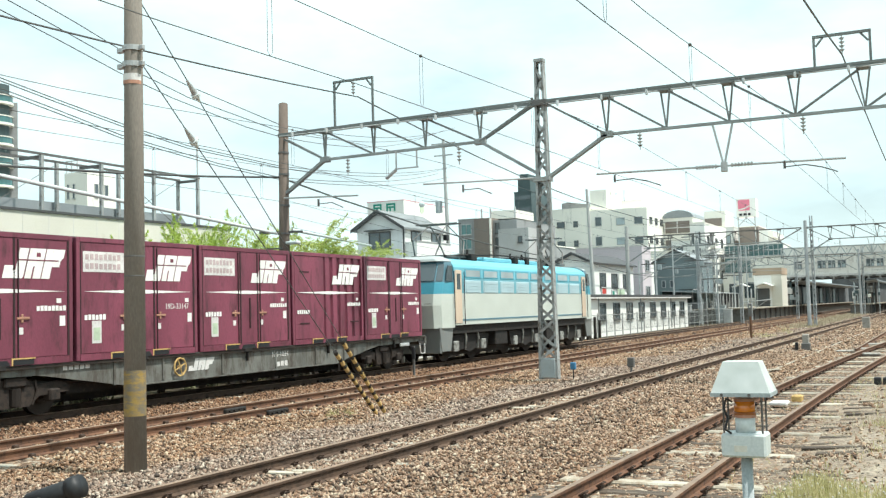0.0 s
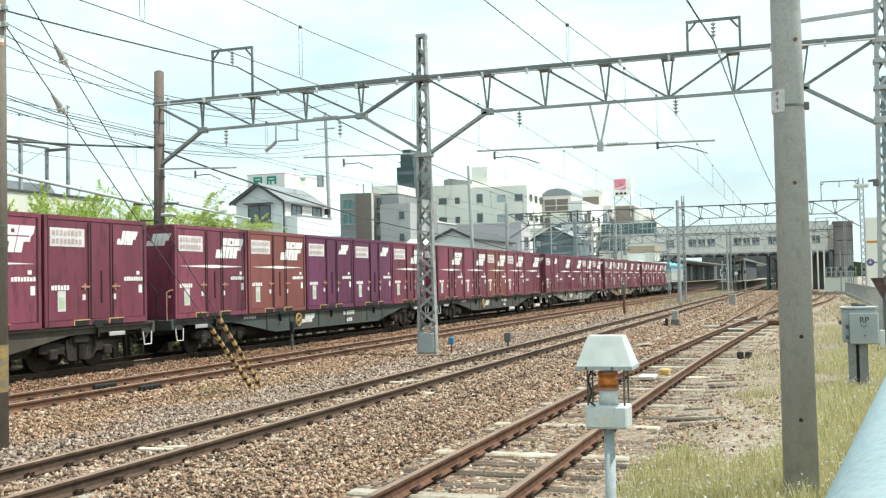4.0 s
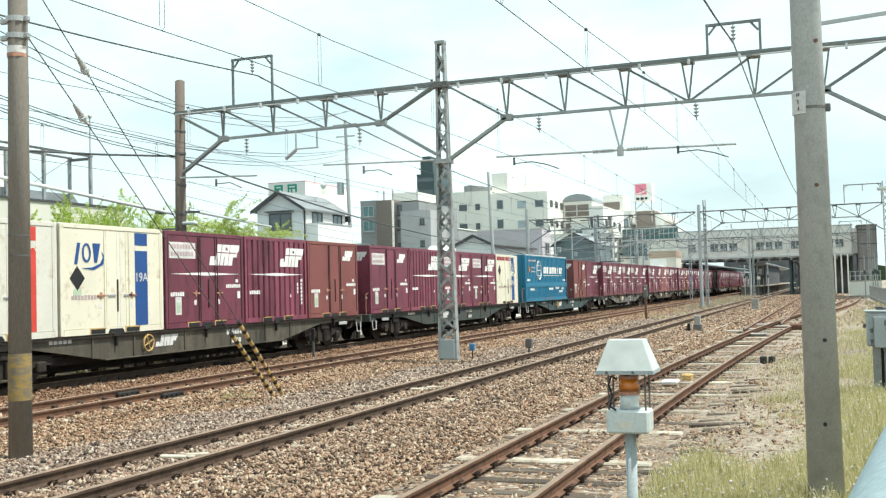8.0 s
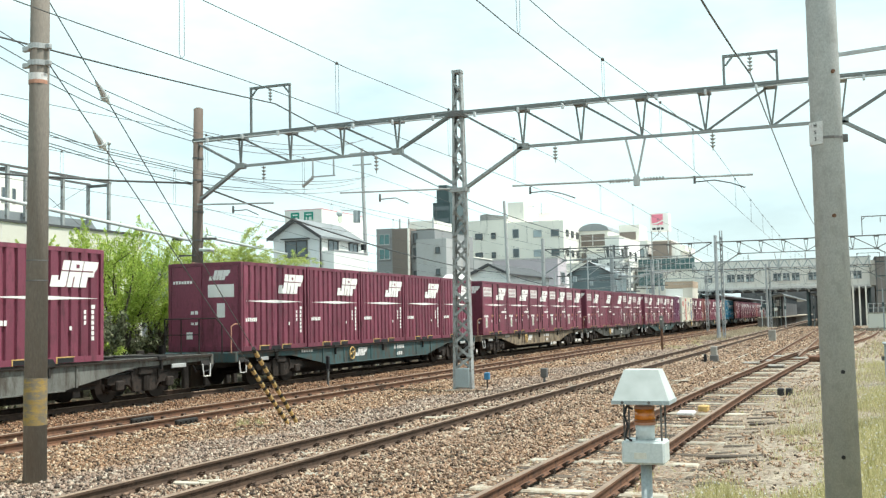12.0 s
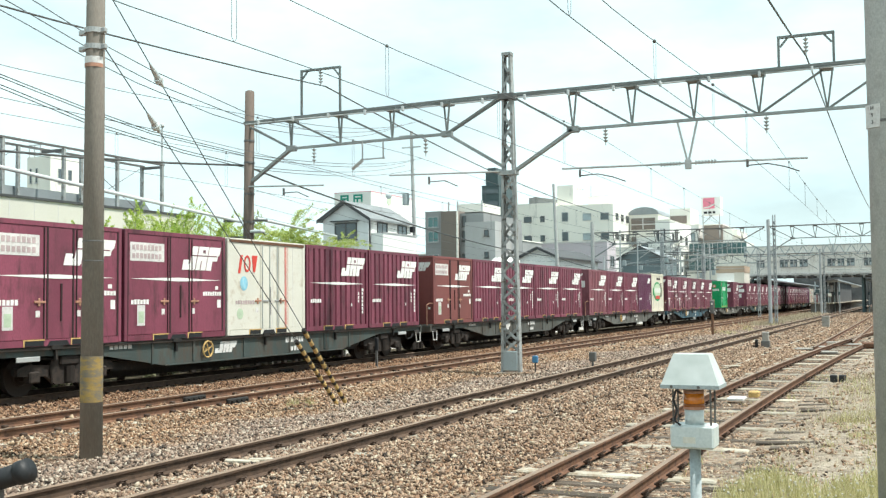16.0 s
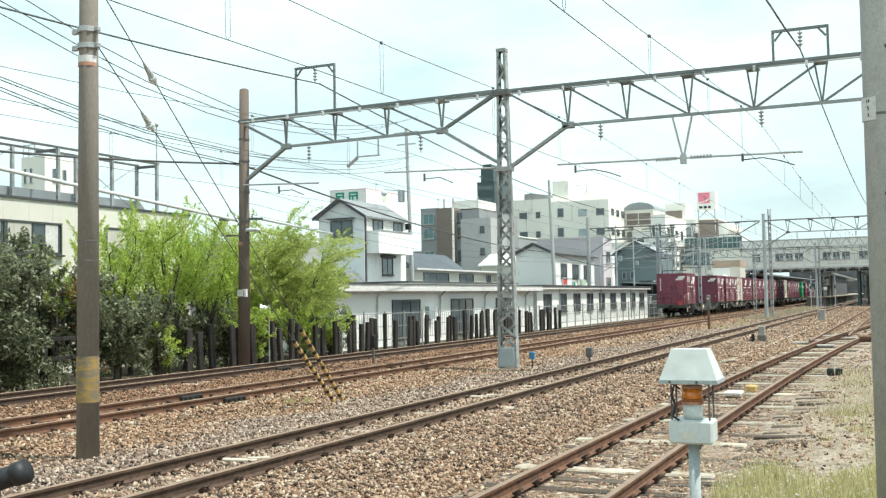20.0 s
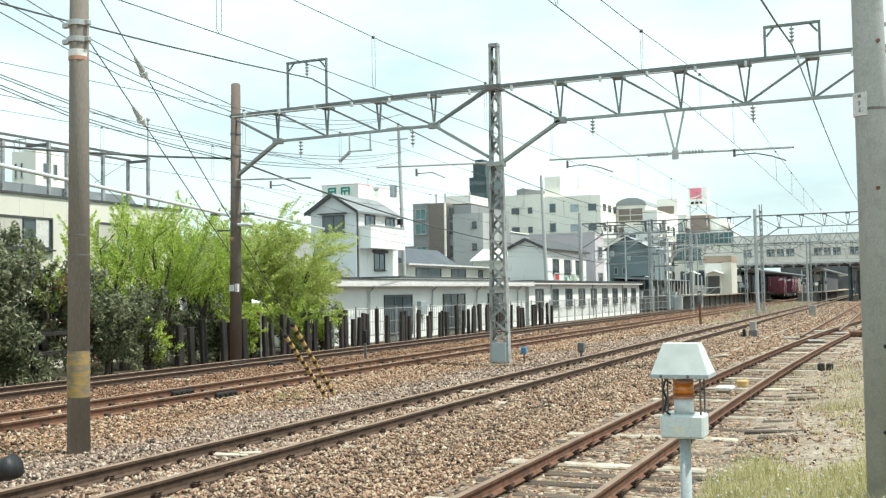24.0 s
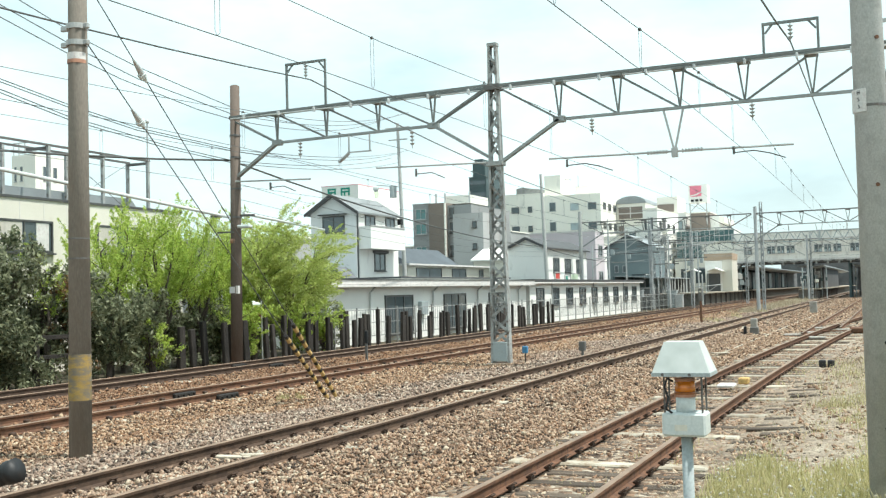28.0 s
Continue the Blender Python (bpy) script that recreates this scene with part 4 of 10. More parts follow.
# ---------------------------------------------------------------- masts, portals and wires
def lattice(parent, x, y, z0, z1, w, d, step, material, name="leg", foot=None, bar=0.055, flange=0.065, joined=False):
    """A braced column: two channel legs, a zigzag of flat bars on the front and back; foot: its width at the base."""
    foot = foot or w
    def half(z):
        return 0.5 * (foot + (w - foot) * (z - z0) / (z1 - z0))
    for s in (-1, 1):
        m = Mesh()
        prof = [(0.0, -d / 2), (0.0, d / 2), (-flange * s, d / 2), (-flange * s, d / 2 - 0.014), (-0.014 * s, d / 2 - 0.014), (-0.014 * s, -d / 2 + 0.014), (-flange * s, -d / 2 + 0.014), (-flange * s, -d / 2)]
        if s < 0:
            prof = prof[::-1]
        k = len(prof)
        vs = [(x + s * half(z) + p, y + q, z) for z in (z0, z1) for p, q in prof]
        m.add(vs, [(i, k + i, k + (i + 1) % k, (i + 1) % k) for i in range(k)] + [tuple(range(k)), tuple(range(2 * k - 1, k - 1, -1))])
        part(name, m, material, parent)
    n = int((z1 - z0 - 0.25) / step)
    web = Mesh()
    for i in range(n):
        za, zb = z0 + 0.15 + i * step, z0 + 0.15 + (i + 1) * step
        for e in (-1, 1):
            s = 1 if (i + (e > 0)) % 2 else -1
            yy = y + e * (d / 2 + 0.007)
            ends = (x - s * (half(za) - 0.03), yy, za), (x + s * (half(zb) - 0.03), yy, zb)
            if joined:
                web.bar(*ends, 0.010, bar, (0, 1, 0))
            else:
                part("brace", Mesh().bar(*ends, 0.010, bar, (0, 1, 0)), material, parent)
    if joined:
        tagged(part("bracing", web, material, parent), kind="stuff")


def insulator(m, p, length=0.42, r=0.075):
    """A string of sheds hanging from p."""
    x, y, z = p
    m.tube((x, y, z), (x, y, z - length), 0.014, n=6)
    k = max(int(length / 0.12), 2)
    for i in range(k):
        zz = z - 0.08 - i * (length - 0.12) / k
        m.tube((x, y, zz), (x, y, zz - 0.05), r, r * 0.35, n=10)
    return m


def sag(p, q, drop, n=10):
    p, q = Vector(p), Vector(q)
    return [p.lerp(q, i / n) - Vector((0, 0, drop * 4 * (i / n) * (1 - i / n))) for i in range(n + 1)]


def truss(parent, x0, x1, y, top, bot, steel, depth=0.35, ends=(True, True), dy=0.0):
    """A portal beam between two supports; braces run down into the supports."""
    top_m = Mesh()
    def yy(x):
        return y + dy * (x1 - x) / (x1 - x0)
    for s in (-1, 1):
        top_m.bar((x0, yy(x0) + s * depth / 2, top), (x1, yy(x1) + s * depth / 2, top), 0.065, 0.05)
    part("top_chord", top_m, steel, parent)
    a, b = x0 + 1.72, x1 - 1.72
    lo = Mesh()
    lo.bar((a, yy(a), bot), (b, yy(b), bot), 0.075, 0.09)
    part("bottom_chord", lo, M["chord"], parent)
    n = max(int(round((b - a) / 1.72)), 2)
    vert = Mesh()
    for i in range(n + 1):
        x = a + (b - a) * i / n
        for s in (-1, 1):
            vert = Mesh().bar((x - 0.17 * s, yy(x) + s * depth / 2, top), (x, yy(x), bot), 0.045, 0.045, (1, 0, 0))
            part("post", vert, steel, parent)
        g = Mesh().box(x - 0.16, yy(x) - depth / 2 - 0.035, top - 0.11, x + 0.16, yy(x) + depth / 2 + 0.035, top - 0.045)
        part("gusset", g, steel, parent)
        if i < n:
            x2 = a + (b - a) * (i + 1) / n
            up = i < n / 2 + 0.5 if n % 2 else i < n / 2
            p, q = ((x, yy(x), top - 0.05), (x2, yy(x2), bot)) if i % 4 != 3 and not (n == 5 and i == 4) else ((x, yy(x), bot), (x2, yy(x2), top - 0.05))
            part("diagonal", Mesh().bar(p, q, 0.055, 0.05), steel, parent)
    for e, xs, xa in ((ends[0], x0, a), (ends[1], x1, b)):
        if e:
            part("knee_brace", Mesh().bar((xa, yy(xa) - 0.05, bot), (xs, yy(xs) - 0.05, bot - 1.05), 0.08, 0.06).bar((xa, yy(xa) + 0.05, bot), (xs, yy(xs) + 0.05, bot - 1.05), 0.08, 0.06), M["chord"], parent)
            for s in (-1, 1):
                part("diagonal", Mesh().bar((xs, yy(xs) + s * 0.1, top - 0.05), (xa, yy(xa) + s * 0.06, bot), 0.055, 0.04), steel, parent)
            part("gusset", Mesh().soft(xa - 0.17, yy(xa) - 0.08, bot - 0.09, xa + 0.17, yy(xa) + 0.08, bot + 0.09, 0.02), M["chord"], parent)


def hoop(parent, x0, x1, y, z0, z1, steel):
    m = Mesh()
    m.box(x0 - 0.03, y - 0.03, z0, x0 + 0.03, y + 0.03, z1)
    m.box(x1 - 0.03, y - 0.03, z0, x1 + 0.03, y + 0.03, z1)
    m.box(x0 - 0.03, y - 0.04, z1 - 0.01, x1 + 0.03, y + 0.04, z1 + 0.055)
    m.bar((x0 + 0.04, y, z1 - 0.22), (x0 + 0.22, y, z1), 0.05, 0.03)
    m.bar((x1 - 0.04, y, z1 - 0.22), (x1 - 0.22, y, z1), 0.05, 0.03)
    part("feeder_hoop", m, steel, parent)
    part("insulator", insulator(Mesh(), ((x0 + x1) / 2, y, z1), 0.5, 0.07), M["insul"], parent)


def build_portal():
    st, y = M["portal"], 27.0
    t = thing("catenary_portal", "grey steel lattice portal carrying the overhead wires across the tracks", "catenary portal", (0, 0, 0))
    lattice(t, -10.00, y, -0.14, 8.78, 0.25, 0.22, 0.37, M["mast"], foot=0.56, bar=0.075)
    part("cap", Mesh().soft(-10.14, y - 0.12, 8.70, -9.86, y + 0.12, 8.80, 0.01), M["mast"], t)
    part("collar", Mesh().box(-10.22, y - 0.2, 7.46, -9.78, y + 0.2, 7.62), M["steel"], t)
    part("collar", Mesh().box(-10.24, y - 0.16, 5.34, -9.76, y + 0.16, 5.46), M["mast"], t)
    part("foundation", Mesh().soft(-10.40, y - 0.30, -0.45, -9.64, y + 0.30, -0.13, 0.05), mat("stained_footing", (0.20, 0.145, 0.105), 0.92, 0, 5, 0.25, 0.5, (0.32, 0.29, 0.25), 0.62), t, "brown-stained concrete footing")
    part("base_casing", Mesh().soft(-10.215, y - 0.135, -0.10, -9.785, y + 0.135, 0.44, 0.02), M["boxgrey"], t, "blue-grey plate between the legs")
    lattice(t, 1.87, y, -0.05, 10.4, 0.24, 0.26, 0.47, M["mastlight"], foot=0.57, bar=0.06, flange=0.095)
    for z, w in ((7.50, 0.21), (5.55, 0.24), (6.3, 0.22), (6.95, 0.21)):
        part("collar", Mesh().soft(1.87 - w, y - 0.17, z - (0.10 if z in (7.50, 5.55) else 0.04), 1.87 + w, y + 0.17, z + 0.06, 0.01), M["mastlight"], t)
    part("bird_nest", Mesh().ball((2.06, y - 0.1, 5.40), 0.12, 8, 5, 0.6), M["straw"], t, "wisp of dry straw caught in the mast")
    part("foundation", Mesh().soft(1.50, y - 0.32, -0.4, 2.24, y + 0.32, 0.0, 0.05), M["block"], t, "concrete base")
    part("base_casing", Mesh().soft(1.80, y - 0.145, 0.0, 2.12, y - 0.10, 0.40, 0.01), M["boxgrey"], t, "blue-grey plate between the legs")
    for z in (6.75, 8.05):
        part("peg", Mesh().tube((2.02, y, z), (2.2, y, z + 0.03), 0.014, n=5), M["galv"], t)
    part("bracket", Mesh().bar((0.0, y, 8.12), (1.75, y, 8.22), 0.09, 0.08), M["galv"], t)
    part("bracket", Mesh().tube((1.75, y, 5.75), (2.9, y, 5.75), 0.04), M["galv"], t)
    truss(t, -9.84, 1.75, y, 7.57, 6.48, st)
    truss(t, -19.1, -10.2, y, 7.60, 6.66, st, dy=0.5)
    hoop(t, -16.97, -15.60, y + 0.36, 7.62, 9.03, st)
    hoop(t, -2.72, -1.42, y, 7.60, 8.36, st)
    # hangers
    for x in (-7.22, -3.06):
        part("insulator", insulator(Mesh(), (x, y, 6.46), 0.48, 0.075), M["insul"], t)
    for x in (-16.5, -12.7):
        part("insulator", insulator(Mesh(), (x, y + 0.3, 6.64), 0.55, 0.075), M["insul"], t)
    part("hanger", Mesh().bar((-5.3, y, 6.48), (-5.06, y, 5.42), 0.05, 0.05).bar((-4.78, y, 6.48), (-5.02, y, 5.42), 0.05, 0.05).soft(-5.12, y - 0.06, 5.2, -4.96, y + 0.06, 5.45, 0.01), M["galv"], t)
    arm = Mesh().tube((-8.45, y, 5.42), (-2.1, y, 5.30), 0.028, n=8)
    part("pull_off_tube", arm, M["galv"], t)
    for x0, x1 in ((-5.75, -5.2), (-4.85, -4.3)):
        m = Mesh()
        for i in range(7):
            m.tube((x0 + i * 0.08, y, 5.36), (x0 + i * 0.08 + 0.05, y, 5.36), 0.065, 0.035, n=8)
        part("insulator", m, M["insul"], t)
    for x, d in ((-7.95, 1), (-3.55, 1)):
        part("pull_off_arm", Mesh().tube((x, y, 5.36), (x, y, 5.16), 0.035, n=6).path([(x, y, 5.2), (x + 0.5 * d, y, 5.22), (x + 0.9 * d, y, 5.12), (x + 1.25 * d, y, 4.98)], 0.016, 5), M["steel"], t)
    for x0, x1, z in ((-13.9, -10.2, 5.48), (-18.9, -16.1, 5.42)):
        part("pull_off_tube", Mesh().tube((x0, y + 0.3, z + 0.12), (x1, y + 0.2, z), 0.026, n=8), M["galv"], t)
        part("pull_off_arm", Mesh().tube((x0 + 1.3, y + 0.3, z), (x0 + 1.3, y + 0.3, z - 0.22), 0.035, n=6).path([(x0 + 1.3, y + 0.3, z - 0.15), (x0 + 1.8, y + 0.3, z - 0.14), (x0 + 2.2, y + 0.3, z - 0.32)], 0.016, 5), M["steel"], t)
    part("hanger", Mesh().bar((-14.75, y + 0.2, 6.66), (-14.75, y + 0.2, 6.1), 0.04, 0.04).bar((-14.05, y + 0.2, 6.66), (-14.05, y + 0.2, 6.1), 0.04, 0.04).bar((-14.8, y + 0.2, 6.12), (-14.0, y + 0.2, 6.12), 0.04, 0.04).path([(-14.75, y + 0.2, 6.1), (-15.1, y + 0.2, 5.85)], 0.05, 6), M["galv"], t)
    # conduit with small clamps along the beam
    m = Mesh().tube((-18.9, y + 0.1, 7.50), (1.7, y - 0.25, 7.47), 0.02, n=6)
    part("conduit", m, M["galvlight"], t)
    for i in range(16):
        part("clamp", Mesh().soft(-18.2 + i * 1.25, y - 0.3, 7.38, -18.14 + i * 1.25, y - 0.2, 7.52, 0.01), M["galvlight"], t)


def pole(name, x, y, h, r0, r1, material, label, base=-0.3, lean=(0, 0)):
    t = thing(name, label, "pole", (x, y, 0))
    part("shaft", Mesh().tube((0, 0, base), (lean[0], lean[1], h), r0, r1, n=20), material, t, smooth=True)
    return t


def build_poles():
    # left: concrete pole with the guy wires
    t = pole("concrete_pole", -9.78, 10.55, 9.5, 0.147, 0.105, M["concbrown"], "weathered brown concrete pole with faded yellow band beside the track", lean=(0.04, 0.02))
    part("warning_band", Mesh().tube((0.002, 0, 0.56), (0.005, 0, 1.16), 0.1465, 0.1440, n=24, caps=False), mat("flaked_yellow", (0.33, 0.215, 0.06), 0.8, 0, 6, 0.35, 0.1, (0.17, 0.145, 0.115), 0.49, stretch=(1, 1, 2.2)), t, "faded flaking yellow paint band", smooth=True)
    part("paint_ring", Mesh().tube((0.02, 0, 5.03), (0.02, 0, 5.12), 0.127, 0.127, n=20, caps=False), M["plate"], t, "faded white and pink ring", smooth=True)
    part("paint_ring", Mesh().tube((0.02, 0, 4.98), (0.02, 0, 5.03), 0.1275, 0.1275, n=20, caps=False), M["handle"], t, smooth=True)
    for z in (5.22, 5.44):
        part("band_clamp", Mesh().tube((0.02, 0, z), (0.02, 0, z + 0.07), 0.137, 0.137, n=20).soft(-0.24, -0.03, z, -0.12, 0.03, z + 0.07, 0.01).soft(0.13, -0.03, z, 0.22, 0.03, z + 0.07, 0.01), M["galv"], t)
    tag = part("number_tag", Mesh().soft(0.118, -0.05, 2.42, 0.132, 0.05, 2.66, 0.004), M["plate"], t, "small white tag")
    for z in (2.40, 2.66):
        part("tag_strap", Mesh().tube((0.015, 0, z), (0.015, 0, z + 0.015), 0.138, n=16), M["steel"], t)
    for zt, yb in ((6.25, 7.45), (5.40, 7.12)):
        top, foot = Vector((0.0, 0.10, zt)), Vector((-0.40, yb, -0.15))
        d = foot - top
        g = part("guy_wire", Mesh().path([top, top + d * 0.16], 0.008).path([top + d * 0.19, foot], 0.008), M["wire"], t)
        ins = Mesh()
        ins.tube(top + d * 0.150, top + d * 0.160, 0.018, 0.034, n=10).tube(top + d * 0.160, top + d * 0.176, 0.034, 0.052, n=12)
        part("guy_insulator", ins, M["galvlight"], g, "grey insulator cap")
        part("insulator_skirt", Mesh().tube(top + d * 0.176, top + d * 0.182, 0.070, 0.066, n=14).tube(top + d * 0.182, top + d * 0.192, 0.04, 0.02, n=10), M["lampwhite"], g, "white porcelain skirt")
        # striped guard: alternating black and yellow sleeves
        a, b = top + d * 0.765, top + d * 0.995
        for i in range(20):
            p, q = a.lerp(b, (i + 0.18 * (i % 2 == 0)) / 20), a.lerp(b, (i + 1 + 0.18 * (i % 2)) / 20)
            part("guard_stripe", Mesh().tube(p, q, 0.040, n=8), M["guardyellow"] if i % 2 else M["guardblack"], g)
    # far side pole under the portal
    t = pole("portal_pole", -19.1, 27.5, 8.62, 0.19, 0.15, M["concold"], "brown concrete pole supporting the end of the portal", lean=(0.1, 0))
    part("cap", Mesh().ball((0.1, 0, 8.6), 0.15, 12, 6, 0.5), M["concold"], t)
    for z in (7.55, 7.0, 6.3, 5.3, 4.4):
        part("band_clamp", Mesh().tube((0.08, 0, z), (0.08, 0, z + 0.06), 0.175, n=16), M["steel"], t)
    part("paint_ring", Mesh().tube((0.03, 0, 3.60), (0.03, 0, 3.74), 0.176, n=16), M["handle"], t, "faded orange ring", smooth=True)
    part("cross_arm", Mesh().bar((-0.9, 0, 4.50), (0.75, 0, 4.46), 0.07, 0.06).bar((-0.5, -0.2, 3.95), (0.1, -0.2, 3.95), 0.05, 0.05), M["steel"], t)
    lampm = part("street_lamp_head", Mesh().soft(0.15, -0.12, 4.07, 0.62, 0.12, 4.17, 0.03), M["lampwhite"], t, "small white lamp head")
    part("number_tag", Mesh().soft(0.1, -0.16, 2.0, 0.2, -0.06, 2.25, 0.004).soft(-0.1, -0.20, 2.02, 0.1, -0.185, 2.22, 0.004), M["plate"], t, "white number tag")
    # right: large concrete pole close to the path
    t = pole("concrete_pole", -0.090, 8.7, 9.8, 0.139, 0.088, M["conc"], "grey concrete utility pole standing in the grass by the path", lean=(-0.02, 0))
    arc = [radians(186 + 12 * i) for i in range(7)]
    tag = part("pole_tag", Mesh().prism([(-0.007 + 0.1325 * math.cos(a), 0.1325 * math.sin(a)) for a in arc] + [(-0.007 + 0.120 * math.cos(a), 0.120 * math.sin(a)) for a in reversed(arc)], "z", 3.13, 3.31), M["plate"], t, "white tag with black characters")
    for i, ch in enumerate("H53"):
        words(ch, 0.04, tag, M["black"], pose(-0.007 + 0.133 * math.cos(radians(232)), 0.133 * math.sin(radians(232)), 3.28 - i * 0.055, 90, 0, -38))
    part("tag_strap", Mesh().tube((-0.01, 0, 3.17), (-0.01, 0, 3.19), 0.128, n=20), M["steel"], t)
    part("strap_buckle", Mesh().soft(0.10, -0.03, 3.15, 0.15, 0.03, 3.21, 0.006), M["steel"], t)
    for z, a in ((2.56, -80), (3.7, -60), (1.35, -75), (0.7, -85)):
        r = 0.139 - z * 0.0052
        part("step_socket", Mesh().tube((r * 0.9 * math.cos(radians(a)), r * 0.9 * math.sin(radians(a)), z), (r * 1.07 * math.cos(radians(a)), r * 1.07 * math.sin(radians(a)), z), 0.016, n=8), M["rust"] if z > 2 else M["black"], t)


def build_far_portals():
    for y, xl, xr, kind in ((85.5, -24.2, 4.1, 1), (140.0, -24.5, 4.6, 2)):
        t = thing("catenary_portal", "distant grey steel portal over the tracks near the station", "catenary portal")
        lattice(t, -9.42, y + 0.6, -0.2, 8.5, 0.24, 0.24, 0.45, M["mastlight"], bar=0.06, joined=True)
        part("column", Mesh().tube((-9.80, y, -0.2), (-9.80, y, 8.1), 0.15, 0.13, n=12), M["mastlight"], t)
        lattice(t, xr, y, 0.0, 9.2, 0.36, 0.3, 0.5, M["mastlight"], joined=True)
        part("column", Mesh().tube((xl, y, -0.3), (xl, y, 8.5), 0.19, 0.15, n=12), M["conc"], t)
        truss(t, -9.7, xr - 0.2, y, 7.55, 6.55, M["steel"])
        truss(t, xl + 0.2, -10.1, y, 7.55, 6.55, M["steel"])
        hoop(t, 1.2, 3.85, y, 7.55, 9.0, M["steel"])
        part("hanger", Mesh().bar((-5.3, y, 6.5), (-5.06, y, 5.3), 0.05, 0.05).bar((-4.78, y, 6.5), (-5.02, y, 5.3), 0.05, 0.05).tube((-8.4, y, 5.4), (-2.1, y, 5.3), 0.03), M["galv"], t)
        for x in (-16.9, -12.9, -7.3, -3.0):
            part("insulator", insulator(Mesh(), (x, y, 6.5), 0.5, 0.08), M["insul"], t)


def build_wires():
    spans = [-30.0, 27.0, 85.5, 140.0, 215.0]
    near_b = ([(-70, 5.9), (-30, 6.0), (-10, 5.7), (2, 5.58), (8, 5.58), (12.2, 5.62), (14.8, 5.71), (18.3, 5.89), (23, 6.0)], [(-70, 5.0), (0, 5.05), (12.2, 5.10), (16, 5.14)])
    near_c = ([(-70, 6.05), (-30, 6.08), (-10, 5.85), (2, 5.77), (9, 5.76), (14.5, 5.79), (19, 5.95), (24.4, 6.06)], [(-70, 4.8), (0, 4.85), (8.3, 4.90), (12, 4.98)])
    near_d = ([(-70, 5.9), (-30, 6.0), (-15, 5.4), (0, 5.08), (7, 5.12), (11.8, 5.26), (13.5, 5.35), (17.6, 5.62), (22, 5.86)], [(-70, 4.7), (0, 4.70), (9.9, 4.73), (13.5, 4.80), (17.8, 4.93)])
    for cx, zi, dip, bend in ((-16.8, 6.05, 0.42, None), (-12.85, 6.05, 0.42, near_b), (-7.2, 6.08, 0.40, near_c), (-3.05, 6.03, 0.42, near_d)):
        t = thing("overhead_line", "thin dark overhead messenger and contact wires with droppers above a track", "overhead wires", (0, 0, 0), group="overhead lines")
        def level(pts, y):
            for (ya, za), (yb, zb) in zip(pts, pts[1:]):
                if ya <= y <= yb:
                    return za + (zb - za) * (y - ya) / (yb - ya)
            return pts[-1][1]
        mess = []
        if bend:
            mess += bend[0]
        else:
            mess += [(p.y, p.z) for p in sag((cx, -30, zi), (cx, 27, zi), dip, 12)[:-1]]
        for a, b in zip(spans[1:], spans[2:]):
            mess += [(p.y, p.z) for p in sag((cx, a, zi), (cx, b, zi), dip, 12)[:-1]]
        mess.append((215.0, zi))
        cont = (bend[1] if bend else [(-60, zi - 1.02)]) + [(27, zi - 1.02), (85.5, zi - 1.0), (215, zi - 1.0)]
        for y in [5.4, 10.1, 14.1, 18.9, 23.2] + [27 + 58.5 * i / 11 for i in range(1, 11)] + [90.0, 95.0, 100.0]:
            z = level(mess, y)
            zc = level(cont, y)
            part("dropper", Mesh().path([(cx - 0.012, y - 0.03, z), (cx, y - 0.05, zc + 0.05), (cx, y, zc)], 0.0032, 4).path([(cx + 0.012, y + 0.03, z), (cx, y + 0.05, zc + 0.05), (cx, y, zc)], 0.0032, 4), M["wire"], t)
            part("dropper_clamp", Mesh().ball((cx, y, z), 0.028, 6, 4), M["wire"], t)
        part("messenger_wire", Mesh().path([(cx, y, z) for y, z in mess], 0.0062, 5), M["wire"], t)
        part("contact_wire", Mesh().path([(cx, y, z) for y, z in cont], 0.0062, 5), M["wire"], t)
    t = thing("feeder_cable", "thick dark feeder cable held in the portal hoops", "overhead wires")
    part("cable", Mesh().path(sag((-2.07, -30, 7.86), (-2.07, 27, 7.86), 1.45, 14) + sag((-2.07, 27, 7.86), (-2.2, 85.5, 8.5), 0.36, 12)[1:] + [Vector((-2.2, 140, 8.5))], 0.020, 6), M["wire"], t)
    t = thing("feeder_cable", "thick dark feeder cable held in the portal hoops", "overhead wires")
    part("cable", Mesh().path(sag((-16.12, -23, 8.5), (-16.12, 27.36, 8.5), 1.0, 14) + sag((-16.12, 27.36, 8.5), (-17.2, 85.5, 8.2), 1.2, 12)[1:], 0.022, 6), M["wire"], t)
    # wires from the portal pole: up past the eye, and on to the street pole
    high = [(-10, 15.4), (5, 12.0), (12, 10.6), (18.8, 9.25), (21, 8.75), (22.9, 8.45)]
    midl = [(-10, 14.8), (5, 11.5), (12, 10.2), (18.2, 8.99), (21, 8.42), (23.1, 8.09)]
    lowl = [(-10, 14.4), (5, 11.2), (12, 9.8), (18.2, 8.69), (20.3, 8.28), (22.4, 7.96), (25.8, 7.64)]
    pair = [(-10, 11.2), (5, 8.9), (12, 7.95), (18.2, 7.16), (20.4, 6.90), (23, 6.66)]
    duct = [(-10, 10.8), (5, 8.7), (12, 7.75), (18.2, 6.92), (20.4, 6.60), (24.4, 6.32)]
    for line, dz, z0, zr, xr, drop in ((high, 0, 7.97, 14.1, 0.8, 0.55), (midl, 0, 7.75, 14.0, 0.0, 0.55), (lowl, 0, 7.58, 13.9, -0.8, 0.62), (pair, 0.04, 6.62, 11.5, 0.6, 0.35), (pair, -0.03, 6.56, 11.4, 0.1, 0.40), (duct, 0.03, 6.25, 11.1, -0.6, 0.32), (duct, -0.05, 6.18, 10.8, 0.2, 0.36)):
